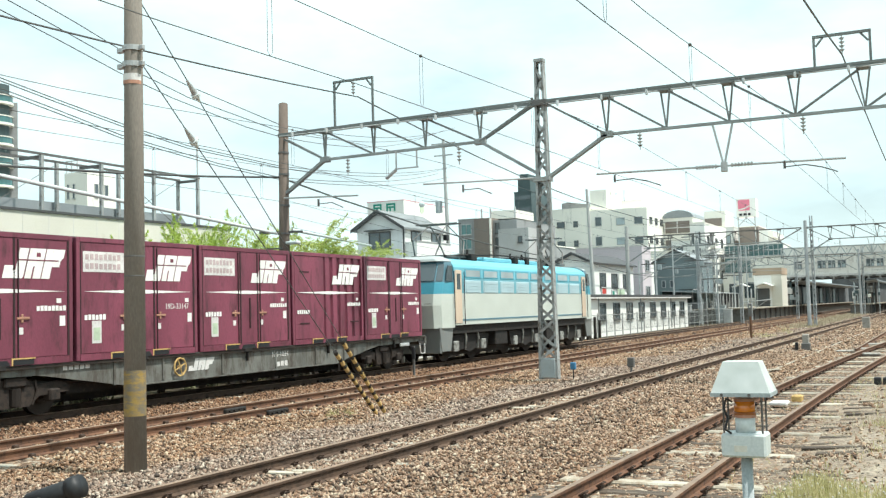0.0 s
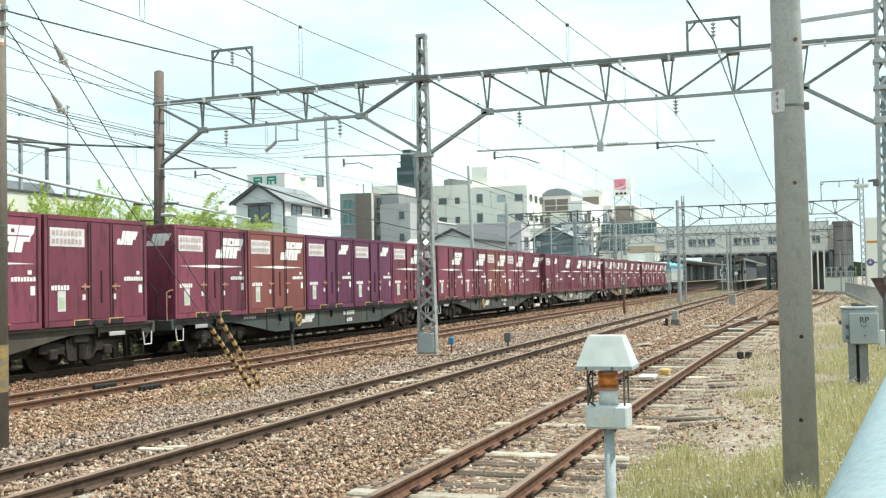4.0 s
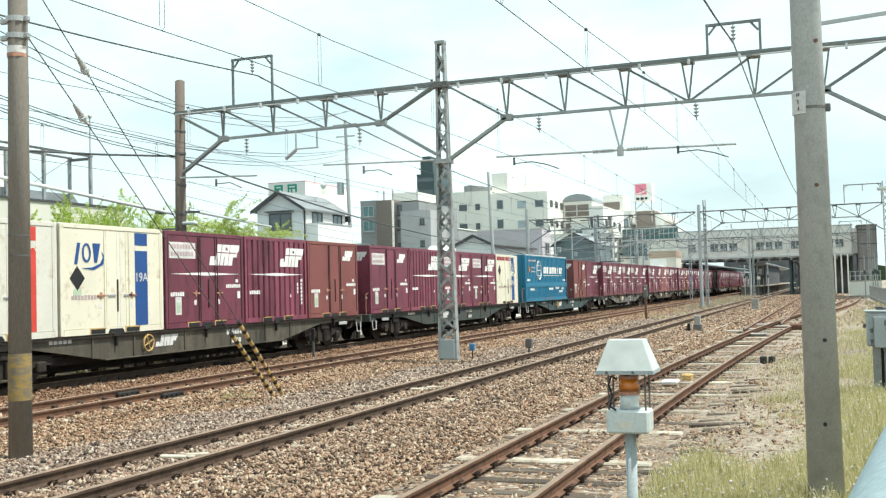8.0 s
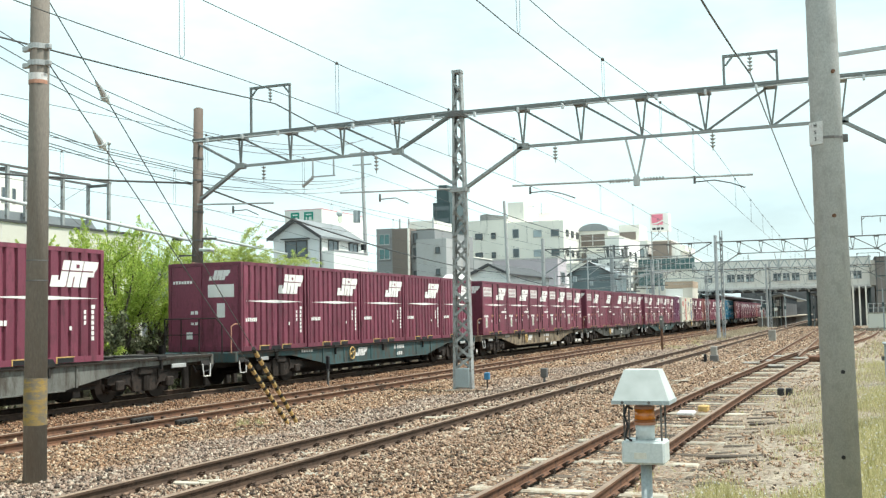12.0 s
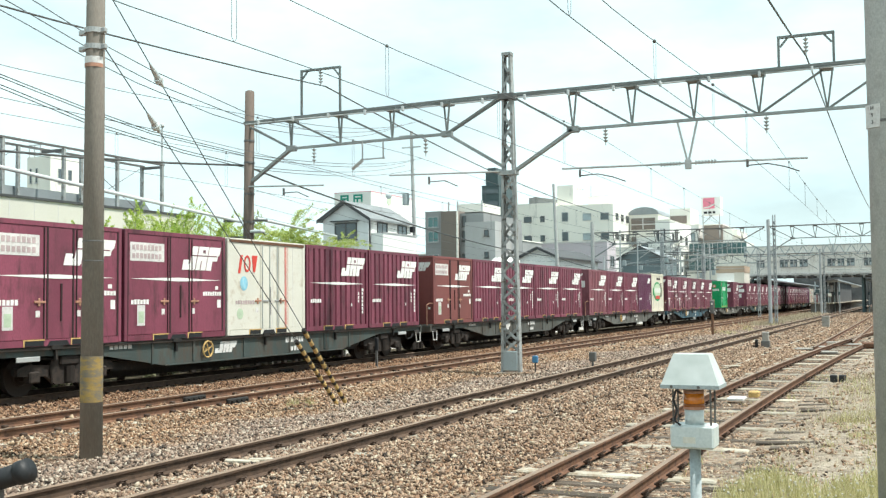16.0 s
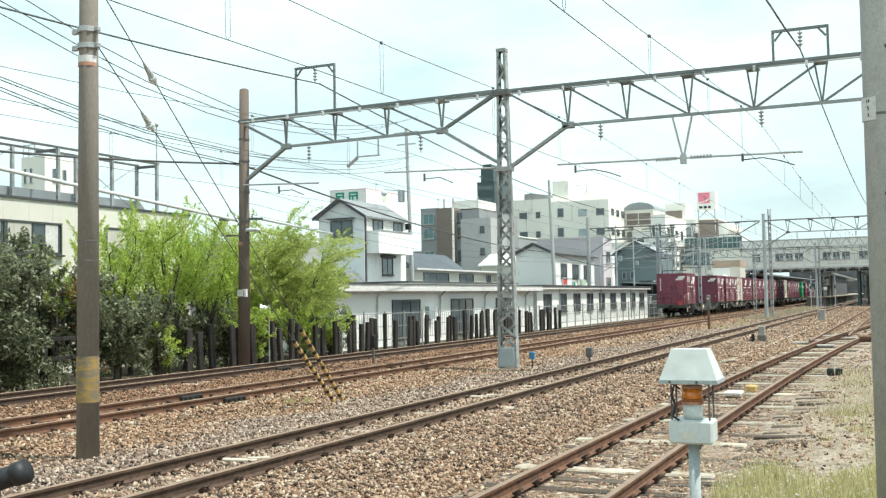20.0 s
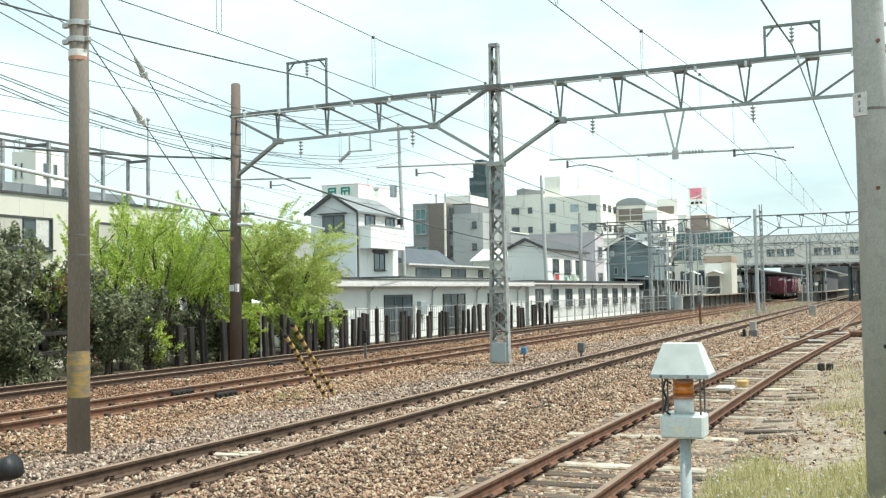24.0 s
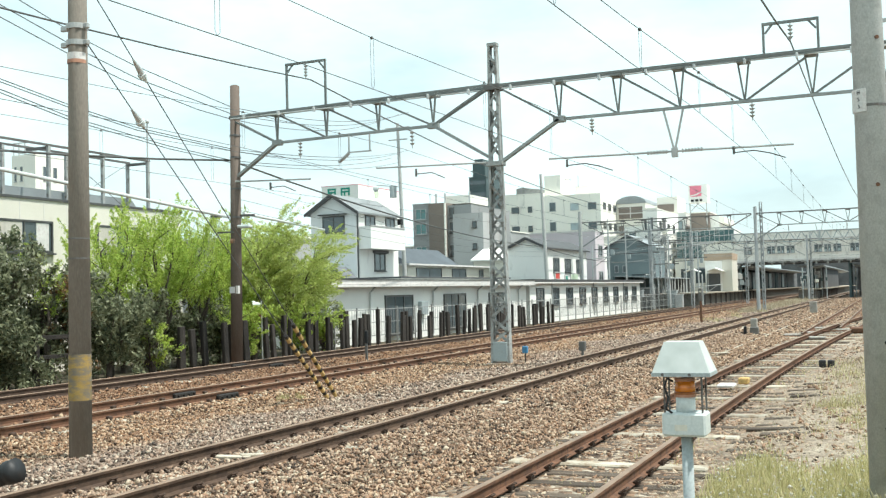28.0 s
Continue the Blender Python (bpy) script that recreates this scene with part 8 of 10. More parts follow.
def build_houses():
    t = thing("gabled_house", "two-storey house with dark gable roof and white balcony", "house")
    gable(t, -33.2, -30, 56, 61.7, -0.4, 7.02, 8.0, "gable", "houseroof", 0.3)
    part("side_cladding", Mesh().box(-30.0, 56.3, -0.4, -29.95, 61.7, 6.95), M["wallwhite"], t, "white rendered side wall")
    bal = part("balcony", Mesh().box(-29.95, 56.2, 4.72, -29.1, 61.0, 4.84).box(-29.2, 56.2, 4.84, -29.1, 61.0, 6.1).box(-29.95, 56.2, 4.84, -29.2, 56.3, 6.1).box(-29.95, 60.9, 4.84, -29.2, 61.0, 6.1), M["wallwhite"], t, "white balcony front")
    part("balcony_rail", Mesh().box(-29.22, 56.15, 6.1, -29.06, 61.05, 6.16), M["galv"], bal)
    for y0, y1 in ((57.05, 58.4), (59.9, 61.2)):
        win(t, "x", -29.95, y0, y1, 5.9, 6.85, "glass", "frame", 2)
    win(t, "x", -29.95, 58.2, 59.7, 3.4, 4.5, "glass", "frame", 2)
    part("shutter_box", Mesh().soft(-29.95, 58.0, 4.5, -29.75, 59.9, 4.68, 0.02), M["frame"], t)
    win(t, "y", 56, -32.35, -30.8, 5.75, 6.8, "glass", "frame", 2)
    part("window_hood", Mesh().box(-32.55, 55.7, 6.87, -30.6, 56, 6.93), M["eave"], t)
    part("lower_roof", Mesh().prism([(-34.5, 2.8), (-29.8, 2.8), (-30.8, 3.65), (-34.5, 3.65)], "y", 54.3, 56), M["tileroof"], t)
    part("corner_pipe", Mesh().tube((-29.96, 56.1, 6.9), (-29.96, 56.1, 0), 0.05, n=8), M["eave"], t)
    t = thing("low_house", "single-storey cream house with a grey tiled roof", "house")
    flatroof(t, -36, -30.5, 64.2, 80, -0.4, 3.85, "wallcream", "plate", 0.35, 0.12)
    part("roof", Mesh().prism([(-36, 4.0), (-30.6, 4.0), (-32.3, 5.2), (-34.2, 5.2)], "y", 64.4, 73.6), M["slate"], t)
    for y0, y1 in ((65.6, 70.0), (72.0, 74.8), (77.6, 78.5)):
        win(t, "x", -30.5, y0, y1, 2.6, 3.7, "glass", "frame", 2)
    t = thing("corrugated_shed", "pale shed with a white corrugated roof", "shed")
    gable(t, -33.5, -30.2, 84.0, 90, -0.4, 4.6, 5.6, "wallcream", "wallwhite", 0.2, "x")
    t = thing("gabled_house", "pale grey house with a dark shallow gable roof", "house")
    gable(t, -28.1, -25.0, 78, 90, -0.4, 5.25, 5.95, "wallwhite", "eave", 0.3)
    for y0, y1 in ((80.0, 81.6), (83.2, 84.9), (86.6, 88.2)):
        win(t, "x", -25, y0, y1, 3.3, 4.5, "glass", "frame", 2)
    for y0, z0, k, w in ((80.2, 2.55, "markred", 1.3), (83.0, 2.35, "signgreen", 0.8), (84.6, 2.5, "eco", 2.2)):
        part("sign_panel", Mesh().soft(-25.0, y0, z0, -24.9, y0 + w, z0 + 0.8, 0.01), M["plate"], t)
        part("sign_print", Mesh().box(-24.9, y0 + 0.12, z0 + 0.25, -24.894, y0 + w - 0.12, z0 + 0.68), M[k], t)
    t = thing("lilac_building", "pale lilac rendered building with small windows", "building")
    flatroof(t, -36, -28.7, 107, 110.6, -0.4, 8.0, "wallpink", "plate", 0.05)
    win(t, "x", -28.7, 108.0, 109.6, 5.4, 6.6, "glass", "frame_light", 2, 0.1)
    win(t, "x", -28.7, 108.0, 109.6, 2.6, 3.8, "glass", "frame_light", 2, 0.1)
    win(t, "y", 107, -32.2, -31.5, 5.9, 6.7, "glass", "frame", 1, 0.1)
    win(t, "y", 107, -30.6, -29.8, 3.4, 4.1, "glass", "frame", 1, 0.1)
    t = thing("slate_house", "slate-blue gabled house with a metal roof", "house")
    gable(t, -32.1, -26.8, 125, 134, -0.4, 6.9, 8.25, "wallblue", "metalroof", 0.25)
    for x0 in (-31.2, -30.2):
        win(t, "y", 125, x0, x0 + 0.5, 3.8, 4.7, "glass", "frame_light", 1, 0.1)
    for y0 in (126.5, 130):
        win(t, "x", -26.8, y0, y0 + 1.2, 3.0, 6.2, "glass", "frame_light", 1, 0.1)
    t = thing("striped_awning", "small black and white striped awning on posts", "awning")
    for i in range(8):
        part("stripe", Mesh().box(-28.2, 121.2 + i * 0.4, 3.4, -26.6, 121.6 + i * 0.4, 3.5), M["wallwhite"] if i % 2 else M["black"], t)
    for y in (121.3, 124.3):
        part("post", Mesh().tube((-26.7, y, -0.4), (-26.7, y, 3.42), 0.05, n=6), M["galv"], t)


def build_blocks():
    t = thing("sign_building", "white rooftop block with green sign shapes", "building")
    flatroof(t, -66.5, -61.2, 115, 128, -0.4, 15.9, "wallwhite", "pink", 0.05, 0.06)
    for x0, x1 in ((-65.6, -64.4), (-63.7, -62.4)):
        s = part("sign_shape", Mesh().box(x0, 114.94, 14.6, x0 + 0.22, 115, 15.6).box(x1 - 0.22, 114.94, 14.6, x1, 115, 15.6).box(x0 + 0.22, 114.94, 15.38, x1 - 0.22, 115, 15.6).box(x0 + 0.22, 114.94, 15.0, x1 - 0.22, 115, 15.2).box(x0 + 0.45, 114.94, 14.6, x0 + 0.65, 115, 15.0), M["signgreen"], t, "green sign shape")
    part("sign_ring", Mesh().tube((-61.2, 120, 15.1), (-61.13, 120, 15.1), 0.6, n=16), M["eco"], t)
    t = thing("apartment_block", "grey and brown four-storey apartment block", "building")
    flatroof(t, -44.8, -43.0, 96, 108, -0.4, 11.0, "wallgrey", "wallgrey", 0.03, 0.1)
    part("brown_wing", Mesh().box(-43.0, 95.9, -0.4, -41.2, 108, 11.05), M["wallbrown"], t, "brown stair wing")
    part("pipe", Mesh().tube((-41.15, 95.8, 0), (-41.15, 95.8, 11), 0.12, n=8), M["walllight"], t)
    part("rear_wing", Mesh().box(-41.2, 96.6, -0.4, -38.6, 108, 10.8), M["wallgrey"], t)
    part("front_wing", Mesh().box(-38.7, 92.0, -0.4, -35.6, 96.5, 9.5), M["wallbeige"], t, "low grey-beige front wing")
    for z in (3.2, 5.6, 7.95, 9.45):
        win(t, "y", 96, -44.5, -43.3, z, z + 1.1, "glassgreen", "frame_light", 2, 0.08)
        win(t, "y", 96.6, -40.95, -40.5, z, z + 1.1, "glass", "frame", 1, 0.08)
    for z in (4.2, 6.0, 8.1):
        win(t, "y", 92, -36.7, -36.25, z, z + 0.6, "glass", "frame", 1, 0.06)
    part("roof_room", Mesh().box(-42.0, 98, 11.05, -39.2, 103, 11.9), M["walllight"], t)
    for x in (-42.6, -41.6, -38.9):
        part("roof_pipe", Mesh().tube((x, 97, 11), (x, 97, 12.1), 0.1, n=8), M["galv"], t)
    t = thing("office_tower", "dark green-grey office tower behind the roofs", "building")
    flatroof(t, -76.2, -72.6, 190, 200, -0.4, 24.6, "walldark", "walldark", 0.05, 0.2)
    part("upper_storey", Mesh().box(-75.6, 190.6, 24.8, -73.0, 199, 27.6), M["walldark"], t)
    part("upper_storey", Mesh().box(-75.3, 191.0, 27.6, -73.6, 196, 28.4), M["walldark"], t)
    for z in (18.4, 20.8, 23.2):
        part("window_band", Mesh().box(-76.0, 189.92, z, -72.8, 190, z + 0.8), M["glass"], t, "dark ribbon window")
    part("roof_room", Mesh().box(-80, 196, -0.4, -76.3, 205, 21.5), M["wallbeige"], t)
    part("roof_net", Mesh().prism([(-71.6, 21.5), (-64.0, 21.5), (-65.2, 22.8), (-70.2, 23.6), (-71.6, 23.4)], "y", 205, 212), M["fence"], t, "grey netted roof plant")
    t = thing("apartment_block", "pale five-storey concrete building with regular windows", "building")
    flatroof(t, -69.8, -61.9, 193, 214, -0.4, 20.9, "walllight", "walllight", 0.05, 0.15)
    part("wing", Mesh().box(-61.9, 192.7, -0.4, -50.4, 214, 20.3), M["walllight"], t)
    part("stair_tower", Mesh().box(-61.9, 194, 20.3, -58.6, 200, 24.4), M["walllight"], t)
    part("roof_room", Mesh().box(-56.2, 196, 20.3, -52.1, 204, 22.2), M["walllight"], t)
    part("roof_aerial", Mesh().tube((-58.0, 195, 20), (-58.0, 195, 24.0), 0.07, n=6).bar((-58.0, 195, 23.5), (-56.8, 195, 23.5), 0.12, 0.1), M["galv"], t)
    part("roof_aerial", Mesh().tube((-55.6, 196, 22), (-55.6, 196, 24.2), 0.07, n=6), M["galv"], t)
    for z in (2.3, 6.1, 9.9, 13.5, 17.3):
        for x0, x1 in ((-68.5, -66.9), (-65.1, -64.2)):
            win(t, "y", 193, x0, x1, z, z + 1.2, "glass", "frame", 2, 0.12, 0.1)
        for x0, x1, dz in ((-60.6, -59.3, 0.5), (-56.4, -54.7, 0.1), (-52.9, -51.2, 0.1)):
            win(t, "y", 192.7, x0, x1, z - 0.1, z + 1.2 + dz, "glasslight" if x0 > -57 and x0 < -56 else "glass", "frame_light", 2, 0.12, 0.1)
        for y0 in (194.5, 198.5, 202.5, 206.5, 210.5):
            win(t, "x", -50.4, y0, y0 + 1.8, z, z + 1.3, "glass", "frame", 1, 0.12, 0.1)
    t = thing("arched_building", "tower block with an arched roof and brown balcony screens", "building")
    part("wall", Mesh().box(-50.3, 205, -0.4, -44.5, 222, 18.9), M["walllight"], t)
    arc = [(-50.5, 18.9)] + [(-47.4 + 3.1 * math.cos(math.pi * (1 - k / 12)), 18.9 + 1.5 * math.sin(math.pi * k / 12)) for k in range(13)] + [(-44.3, 18.9)]
    part("arched_roof", Mesh().prism(arc, "y", 204.8, 222), M["metalroof"], t, "grey arched roof")
    for z in (5.0, 8.6, 12.2, 15.9):
        m = part("balcony_screen", Mesh().box(-49.9, 204.75, z, -45.1, 205, z + 2.3), M["wallbrown"], t, "brown balcony screen")
        part("balcony_rail", Mesh().box(-49.95, 204.6, z + 0.9, -45.0, 204.75, z + 1.1).box(-47.6, 204.6, z, -47.4, 204.75, z + 2.3), M["plate"], m)
    part("side_wing", Mesh().box(-44.5, 206, -0.4, -41.6, 224, 17.9), M["wallwhite"], t)
    for z in (3.0, 7.0, 11.0, 15.0):
        for y0 in (208, 213, 218):
            win(t, "x", -41.6, y0, y0 + 1.5, z, z + 2.0, "glass", "frame_light", 1, 0.1)
    t = thing("white_tower", "narrow white building with a column of windows", "building")
    flatroof(t, -33.0, -30.9, 150, 166, -0.4, 13.3, "wallwhite", "walllight", 0.05, 0.15)
    for z in (3.0, 5.4, 7.8, 10.2):
        for y0 in (151.3, 157.3, 161.5):
            win(t, "x", -30.9, y0, y0 + 1.4, z, z + 1.3, "glass", "frame", 1, 0.1)
        win(t, "y", 150, -31.9, -31.55, z, z + 1.9, "glass", "frame", 1, 0.08, 0.04)
        win(t, "y", 150, -32.75, -32.45, z + 0.2, z + 1.7, "glass", "frame", 1, 0.08, 0.04)
        # no hollow here: a dark sheet paints the opening's shade
        c = part("balcony_opening", Mesh().box(-30.9, 153.4, z - 0.1, -30.86, 155.9, z + 1.75), M["dark"], t, "dark sheet for the shade of a balcony opening")
        part("balcony_front", Mesh().box(-30.9, 153.3, z - 0.35, -30.2, 156.0, z + 0.45), M["walllight"], c)
    t = thing("rooftop_building", "white block with a brown rooftop plant room", "building")
    flatroof(t, -35.4, -30.4, 170, 186, -0.4, 13.9, "wallwhite", "walllight", 0.05, 0.15)
    part("roof_room", Mesh().box(-35.2, 171, 14.0, -31.8, 178, 16.8), M["walllight"], t)
    part("roof_room_band", Mesh().box(-35.1, 170.9, 14.3, -32.4, 171, 15.6), M["wallbrown"], t)
    for z in (2.5, 5.2, 7.9, 10.6):
        for x0 in (-34.8, -33.1):
            win(t, "y", 170, x0, x0 + 1.1, z, z + 1.4, "glass", "frame", 1, 0.1)
    win(t, "y", 170, -31.6, -30.9, 11.3, 12.6, "glasslight", "frame", 1, 0.1)
    t = thing("rooftop_sign", "white rooftop sign tower with a pink panel", "sign")
    part("sign_body", Mesh().box(-29.5, 168, 15.3, -26.5, 170.5, 18.2), M["wallwhite"], t)
    part("sign_panel", Mesh().box(-29.2, 167.93, 16.3, -27.4, 168, 18.0), M["pink"], t, "pink panel")
    part("sign_wave", Mesh().prism([(-29.2, 16.5), (-28.2, 16.7), (-27.4, 17.1), (-27.4, 16.9), (-28.2, 16.5), (-29.2, 16.35)], "y", 167.88, 167.93), M["marsh"], t)
    for x0, x1 in ((-29.1, -28.6), (-28.4, -27.9), (-27.7, -27.3)):
        part("sign_bar", Mesh().box(x0, 167.93, 15.5, x1, 168, 15.85), M["black"], t)
    part("sign_frame", Mesh().bar((-29.3, 168.2, 13.9), (-27.8, 168.2, 15.3), 0.12, 0.1).bar((-26.7, 168.2, 13.9), (-28.2, 168.2, 15.3), 0.12, 0.1).tube((-29.3, 168.2, 10), (-29.3, 168.2, 15.3), 0.1, n=6).tube((-26.7, 168.2, 10), (-26.7, 168.2, 15.3), 0.1, n=6), M["galv"], t)
    t = thing("brown_building", "brown and white building with stacked balconies", "building")
    flatroof(t, -29.4, -26.4, 169, 182, -0.4, 13.7, "wallbrown", "walllight", 0.05, 0.15)
    part("balcony_wing", Mesh().box(-26.4, 169.6, -0.4, -25.0, 182, 13.2), M["wallwhite"], t)
    for z in (4.5, 7.0, 9.5, 12.0):
        part("balcony", Mesh().box(-25.0, 169.6, z, -24.2, 181, z + 0.9), M["walllight"], t)
    t = thing("glazed_building", "low station-side building with dark teal glazing", "building", (0.9, 0, 0))
    flatroof(t, -31.4, -22.8, 160, 168, -0.4, 6.1, "walllight", "plate", 0.05, 0.15)
    for i in range(6):
        part("glazing_panel", Mesh().box(-30.9 + i * 1.42, 159.9, 8.7, -29.55 + i * 1.42, 160.1, 10.3), M["teal"], t, "dark teal glass panel")
    part("glazing_frame", Mesh().box(-31.0, 160.1, 6.1, -22.4, 168, 10.4), M["walllight"], t)
    for i in range(4):
        part("glazing_panel", Mesh().box(-31.0 + i * 0.95, 159.92, 6.3, -30.15 + i * 0.95, 160.1, 8.5), M["teal"], t, "dark teal glass panel")
    for i in range(13):
        part("glazing_post", Mesh().box(-31.0 + i * 0.71, 159.8, 8.6, -30.93 + i * 0.71, 159.9, 10.4), M["plate"] if i % 2 else M["boxgrey"], t)
    for z in (6.3, 7.0, 7.75, 8.45):
        part("glazing_bar", Mesh().box(-31.05, 159.82, z - 0.04, -27.1, 159.92, z + 0.04), M["boxgrey"], t)
    for z in (8.62, 9.5, 10.36):
        part("glazing_bar", Mesh().box(-31.05, 159.8, z - 0.05, -22.35, 159.9, z + 0.05), M["plate"], t)
    part("brick_band", Mesh().box(-25.9, 159.9, 5.0, -22.7, 160, 6.0), M["wallbrown"], t)
    for x0 in (-30.5, -28.3, -26.2):
        win(t, "y", 160, x0, x0 + 1.5, 2.4, 4.6, "glass", "frame", 2, 0.1)
    t = thing("apartment_tower", "distant grey apartment tower with rounded balconies", "building")
    part("wall", Mesh().prism([(-134.6, 120.0), (-145.0, 129.3), (-158.3, 114.4), (-147.9, 105.1)], "z", -0.4, 37.5), M["wallgrey"], t)
    for i in range(11):
        z = 3.2 + i * 3.35
        b = part("balcony", Mesh().tube((-136.2, 117.0, z), (-136.2, 117.0, z + 0.35), 2.75, n=24).box(-146, 106, z, -140, 110, z + 0.3), M["walllight"], t, "rounded pale balcony")
        part("balustrade", Mesh().tube((-136.2, 117.0, z + 0.35), (-136.2, 117.0, z + 1.35), 2.6, n=24), M["glassgreen"], b)
        part("parapet_rim", Mesh().tube((-136.2, 117.0, z + 1.35), (-136.2, 117.0, z + 1.5), 2.72, n=24), M["walllight"], b)
        part("recess", Mesh().tube((-136.4, 117.3, z + 1.5), (-136.4, 117.3, z + 3.35), 2.0, n=16), M["walldark"], b)
    t = thing("apartment_tower", "small pale distant tower above the factory roof", "building")
    part("wall", Mesh().box(-81.9, 79, -0.4, -78.75, 83, 17.1), M["walllight"], t)
    part("roof_frame", Mesh().box(-81.8, 79.1, 18.3, -80.2, 79.2, 18.4).box(-81.8, 79.1, 17.1, -81.72, 79.2, 18.4).box(-80.3, 79.1, 17.1, -80.2, 79.2, 18.4).box(-81.1, 79.1, 17.1, -81.0, 79.2, 18.4), M["galvlight"], t)
    for z in (8, 11.2, 14.4):
        for x0 in (-81.5, -80.7):
            win(t, "y", 79, x0, x0 + 0.28, z, z + 1.5, "glass", "frame_light", 1, 0.08, 0.04)
        win(t, "x", -78.75, 80.0, 80.5, z, z + 1.5, "glass", "frame_light", 1, 0.08, 0.04)
        win(t, "x", -78.75, 81.4, 81.9, z, z + 1.5, "glass", "frame_light", 1, 0.08, 0.04)
    part("low_wing", Mesh().box(-86, 80, -0.4, -81.9, 86, 13.0), M["walllight"], t)
    # roofscape behind, between the named buildings
    for x0, x1, y0, y1, z1, w, lab in ((-60, -46, 112, 126, 7.5, "wallbeige", "beige"), (-58, -50, 140, 152, 10.5, "wallgrey", "grey"), (-46, -36, 130, 142, 8.0, "wallwhite", "white"), (-44, -35.5, 150, 164, 9.5, "walllight", "pale"), (-42, -37, 176, 190, 12.5, "wallwhite", "white"), (-95, -82, 150, 170, 12, "wallbeige", "beige"), (-48, -38, 60, 74, 6.0, "wallbeige", "beige"), (-50, -40, 40, 52, 5.2, "wallgrey", "grey")):
        t = thing("town_building", "plain %s town building among the roofs" % lab, "building", group="town buildings behind the railway")
        flatroof(t, x0, x1, y0, y1, -0.4, z1, w, "walllight")
        z = 1.8
        while z < z1 - 1.4:
            n = int((x1 - x0) / 2.6)
            for i in range(n):
                win(t, "y", y0, x0 + 0.8 + i * 2.6, x0 + 2.0 + i * 2.6, z, z + 1.2, "glass", "frame", 1, 0.08)
            n = int((y1 - y0) / 3.0)
            for i in range(n):
                win(t, "x", x1, y0 + 1.0 + i * 3.0, y0 + 2.4 + i * 3.0, z, z + 1.2, "glass", "frame_light", 1, 0.08)
            z += 2.8


def build_station():
    y = 150.0
    t = thing("station_bridge", "cream station concourse bridging the tracks with a latticed upper wall", "station")
    wl_ = mat("station_cream_wall", (0.80, 0.785, 0.745), 0.85, 0, 1.4, 0.06, 0.1, (0.58, 0.555, 0.51), 0.60, stretch=(1, 1, 0.25))
    part("wall", Mesh().box(-20.2, y, 5.2, 2.8, y + 9, 9.0), wl_, t)
    part("roof", Mesh().box(-20.3, y - 0.05, 9.0, 3.0, y + 9.3, 9.12), M["metalroof"], t)
    part("ledge", Mesh().box(-20.4, y - 0.12, 8.02, 2.9, y, 8.12).box(-20.4, y - 0.14, 5.05, 2.9, y, 5.3), M["plate"], t)
    # dark sheet: the shade below the bridge is in its colour
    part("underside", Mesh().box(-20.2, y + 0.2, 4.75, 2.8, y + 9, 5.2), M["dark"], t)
    for i in range(16):
        x = -19.6 + i * 1.46
        part("soffit_bracket", Mesh().box(x - 0.10, y - 0.3, 4.55, x + 0.10, y + 1.2, 5.05).box(x - 0.5, y - 0.35, 4.86, x + 0.5, y - 0.25, 5.0), M["fence"], t)
    n = 30
    for i in range(n):
        x0, x1 = -20.2 + 23 * i / n, -20.2 + 23 * (i + 1) / n
        part("lattice_bar", Mesh().bar((x0, y - 2.0, 7.7 if i % 2 else 9.0), (x1, y - 2.0, 9.0 if i % 2 else 7.7), 0.10, 0.08), M["boxgrey"], t)
    for z in (7.66, 9.0):
        part("lattice_rail", Mesh().tube((-20.3, y - 2.0, z), (2.9, y - 2.0, z), 0.07, n=8), M["boxgrey"], t)
    for x in (-20.2, -8.7, 2.8):
        part("lattice_bracket", Mesh().bar((x, y + 0.1, 8.3), (x, y - 2.0, 8.3), 0.16, 0.16).bar((x, y - 2.0, 7.6), (x, y - 2.0, 9.1), 0.16, 0.16), M["boxgrey"], t)
    for x0, x1, k in ((-18.9, -17.8, 2), (-15.8, -12.1, 6), (-9.6, -6.1, 6), (-5.0, -1.8, 5), (-0.6, 1.8, 4)):
        w = win(t, "y", y, x0, x1, 6.1, 7.2, "glass", "frame_light", 1, 0.1, 0.07)
        for i in range(1, k):
            u = x0 + (x1 - x0) * i / k
            wd = 0.16 if i % 2 == 0 else 0.06
            part("mullion", Mesh().box(u - wd, y - 0.09, 6.16, u + wd, y - 0.02, 7.14), wl_ if i % 2 == 0 else M["frame_light"], w)
        # pale patches paint the sky that shows through the windows
        for i in range(k):
            u = x0 + (x1 - x0) * (i + 0.5) / k
            part("light_pane", Mesh().box(u - 0.18, y - 0.085, 6.2, u + 0.10 * (i % 3), y - 0.03, 6.5 + 0.1 * (i % 2)), M["glasslight"], w)
    for x in (-19.6, -10.3, -5.2, 2.7):
        for dy in (1, 7):
            part("column", Mesh().box(x - 0.16, y + dy, -0.3, x + 0.16, y + dy + 0.4, 5.0), M["walldark"], t)
        part("wall_rib", Mesh().box(x - 0.05, y - 0.06, 5.3, x + 0.05, y, 8.02), wl_, t)
    tw = mat("stair_tower_brown", (0.25, 0.225, 0.215), 0.85, 0, 1.5, 0.12, 0.1, (0.33, 0.31, 0.30), 0.6, stretch=(1, 1, 0.2))
    part("stair_tower", Mesh().box(3.5, y - 1.2, 2.3, 5.9, y + 9, 8.8), tw, t, "dark grey-brown stair tower")
    part("bridge_end", Mesh().box(2.8, y + 0.6, 5.2, 3.5, y + 9, 8.6), wl_, t)
    for i in range(5):
        x = 3.56 + i * 0.56
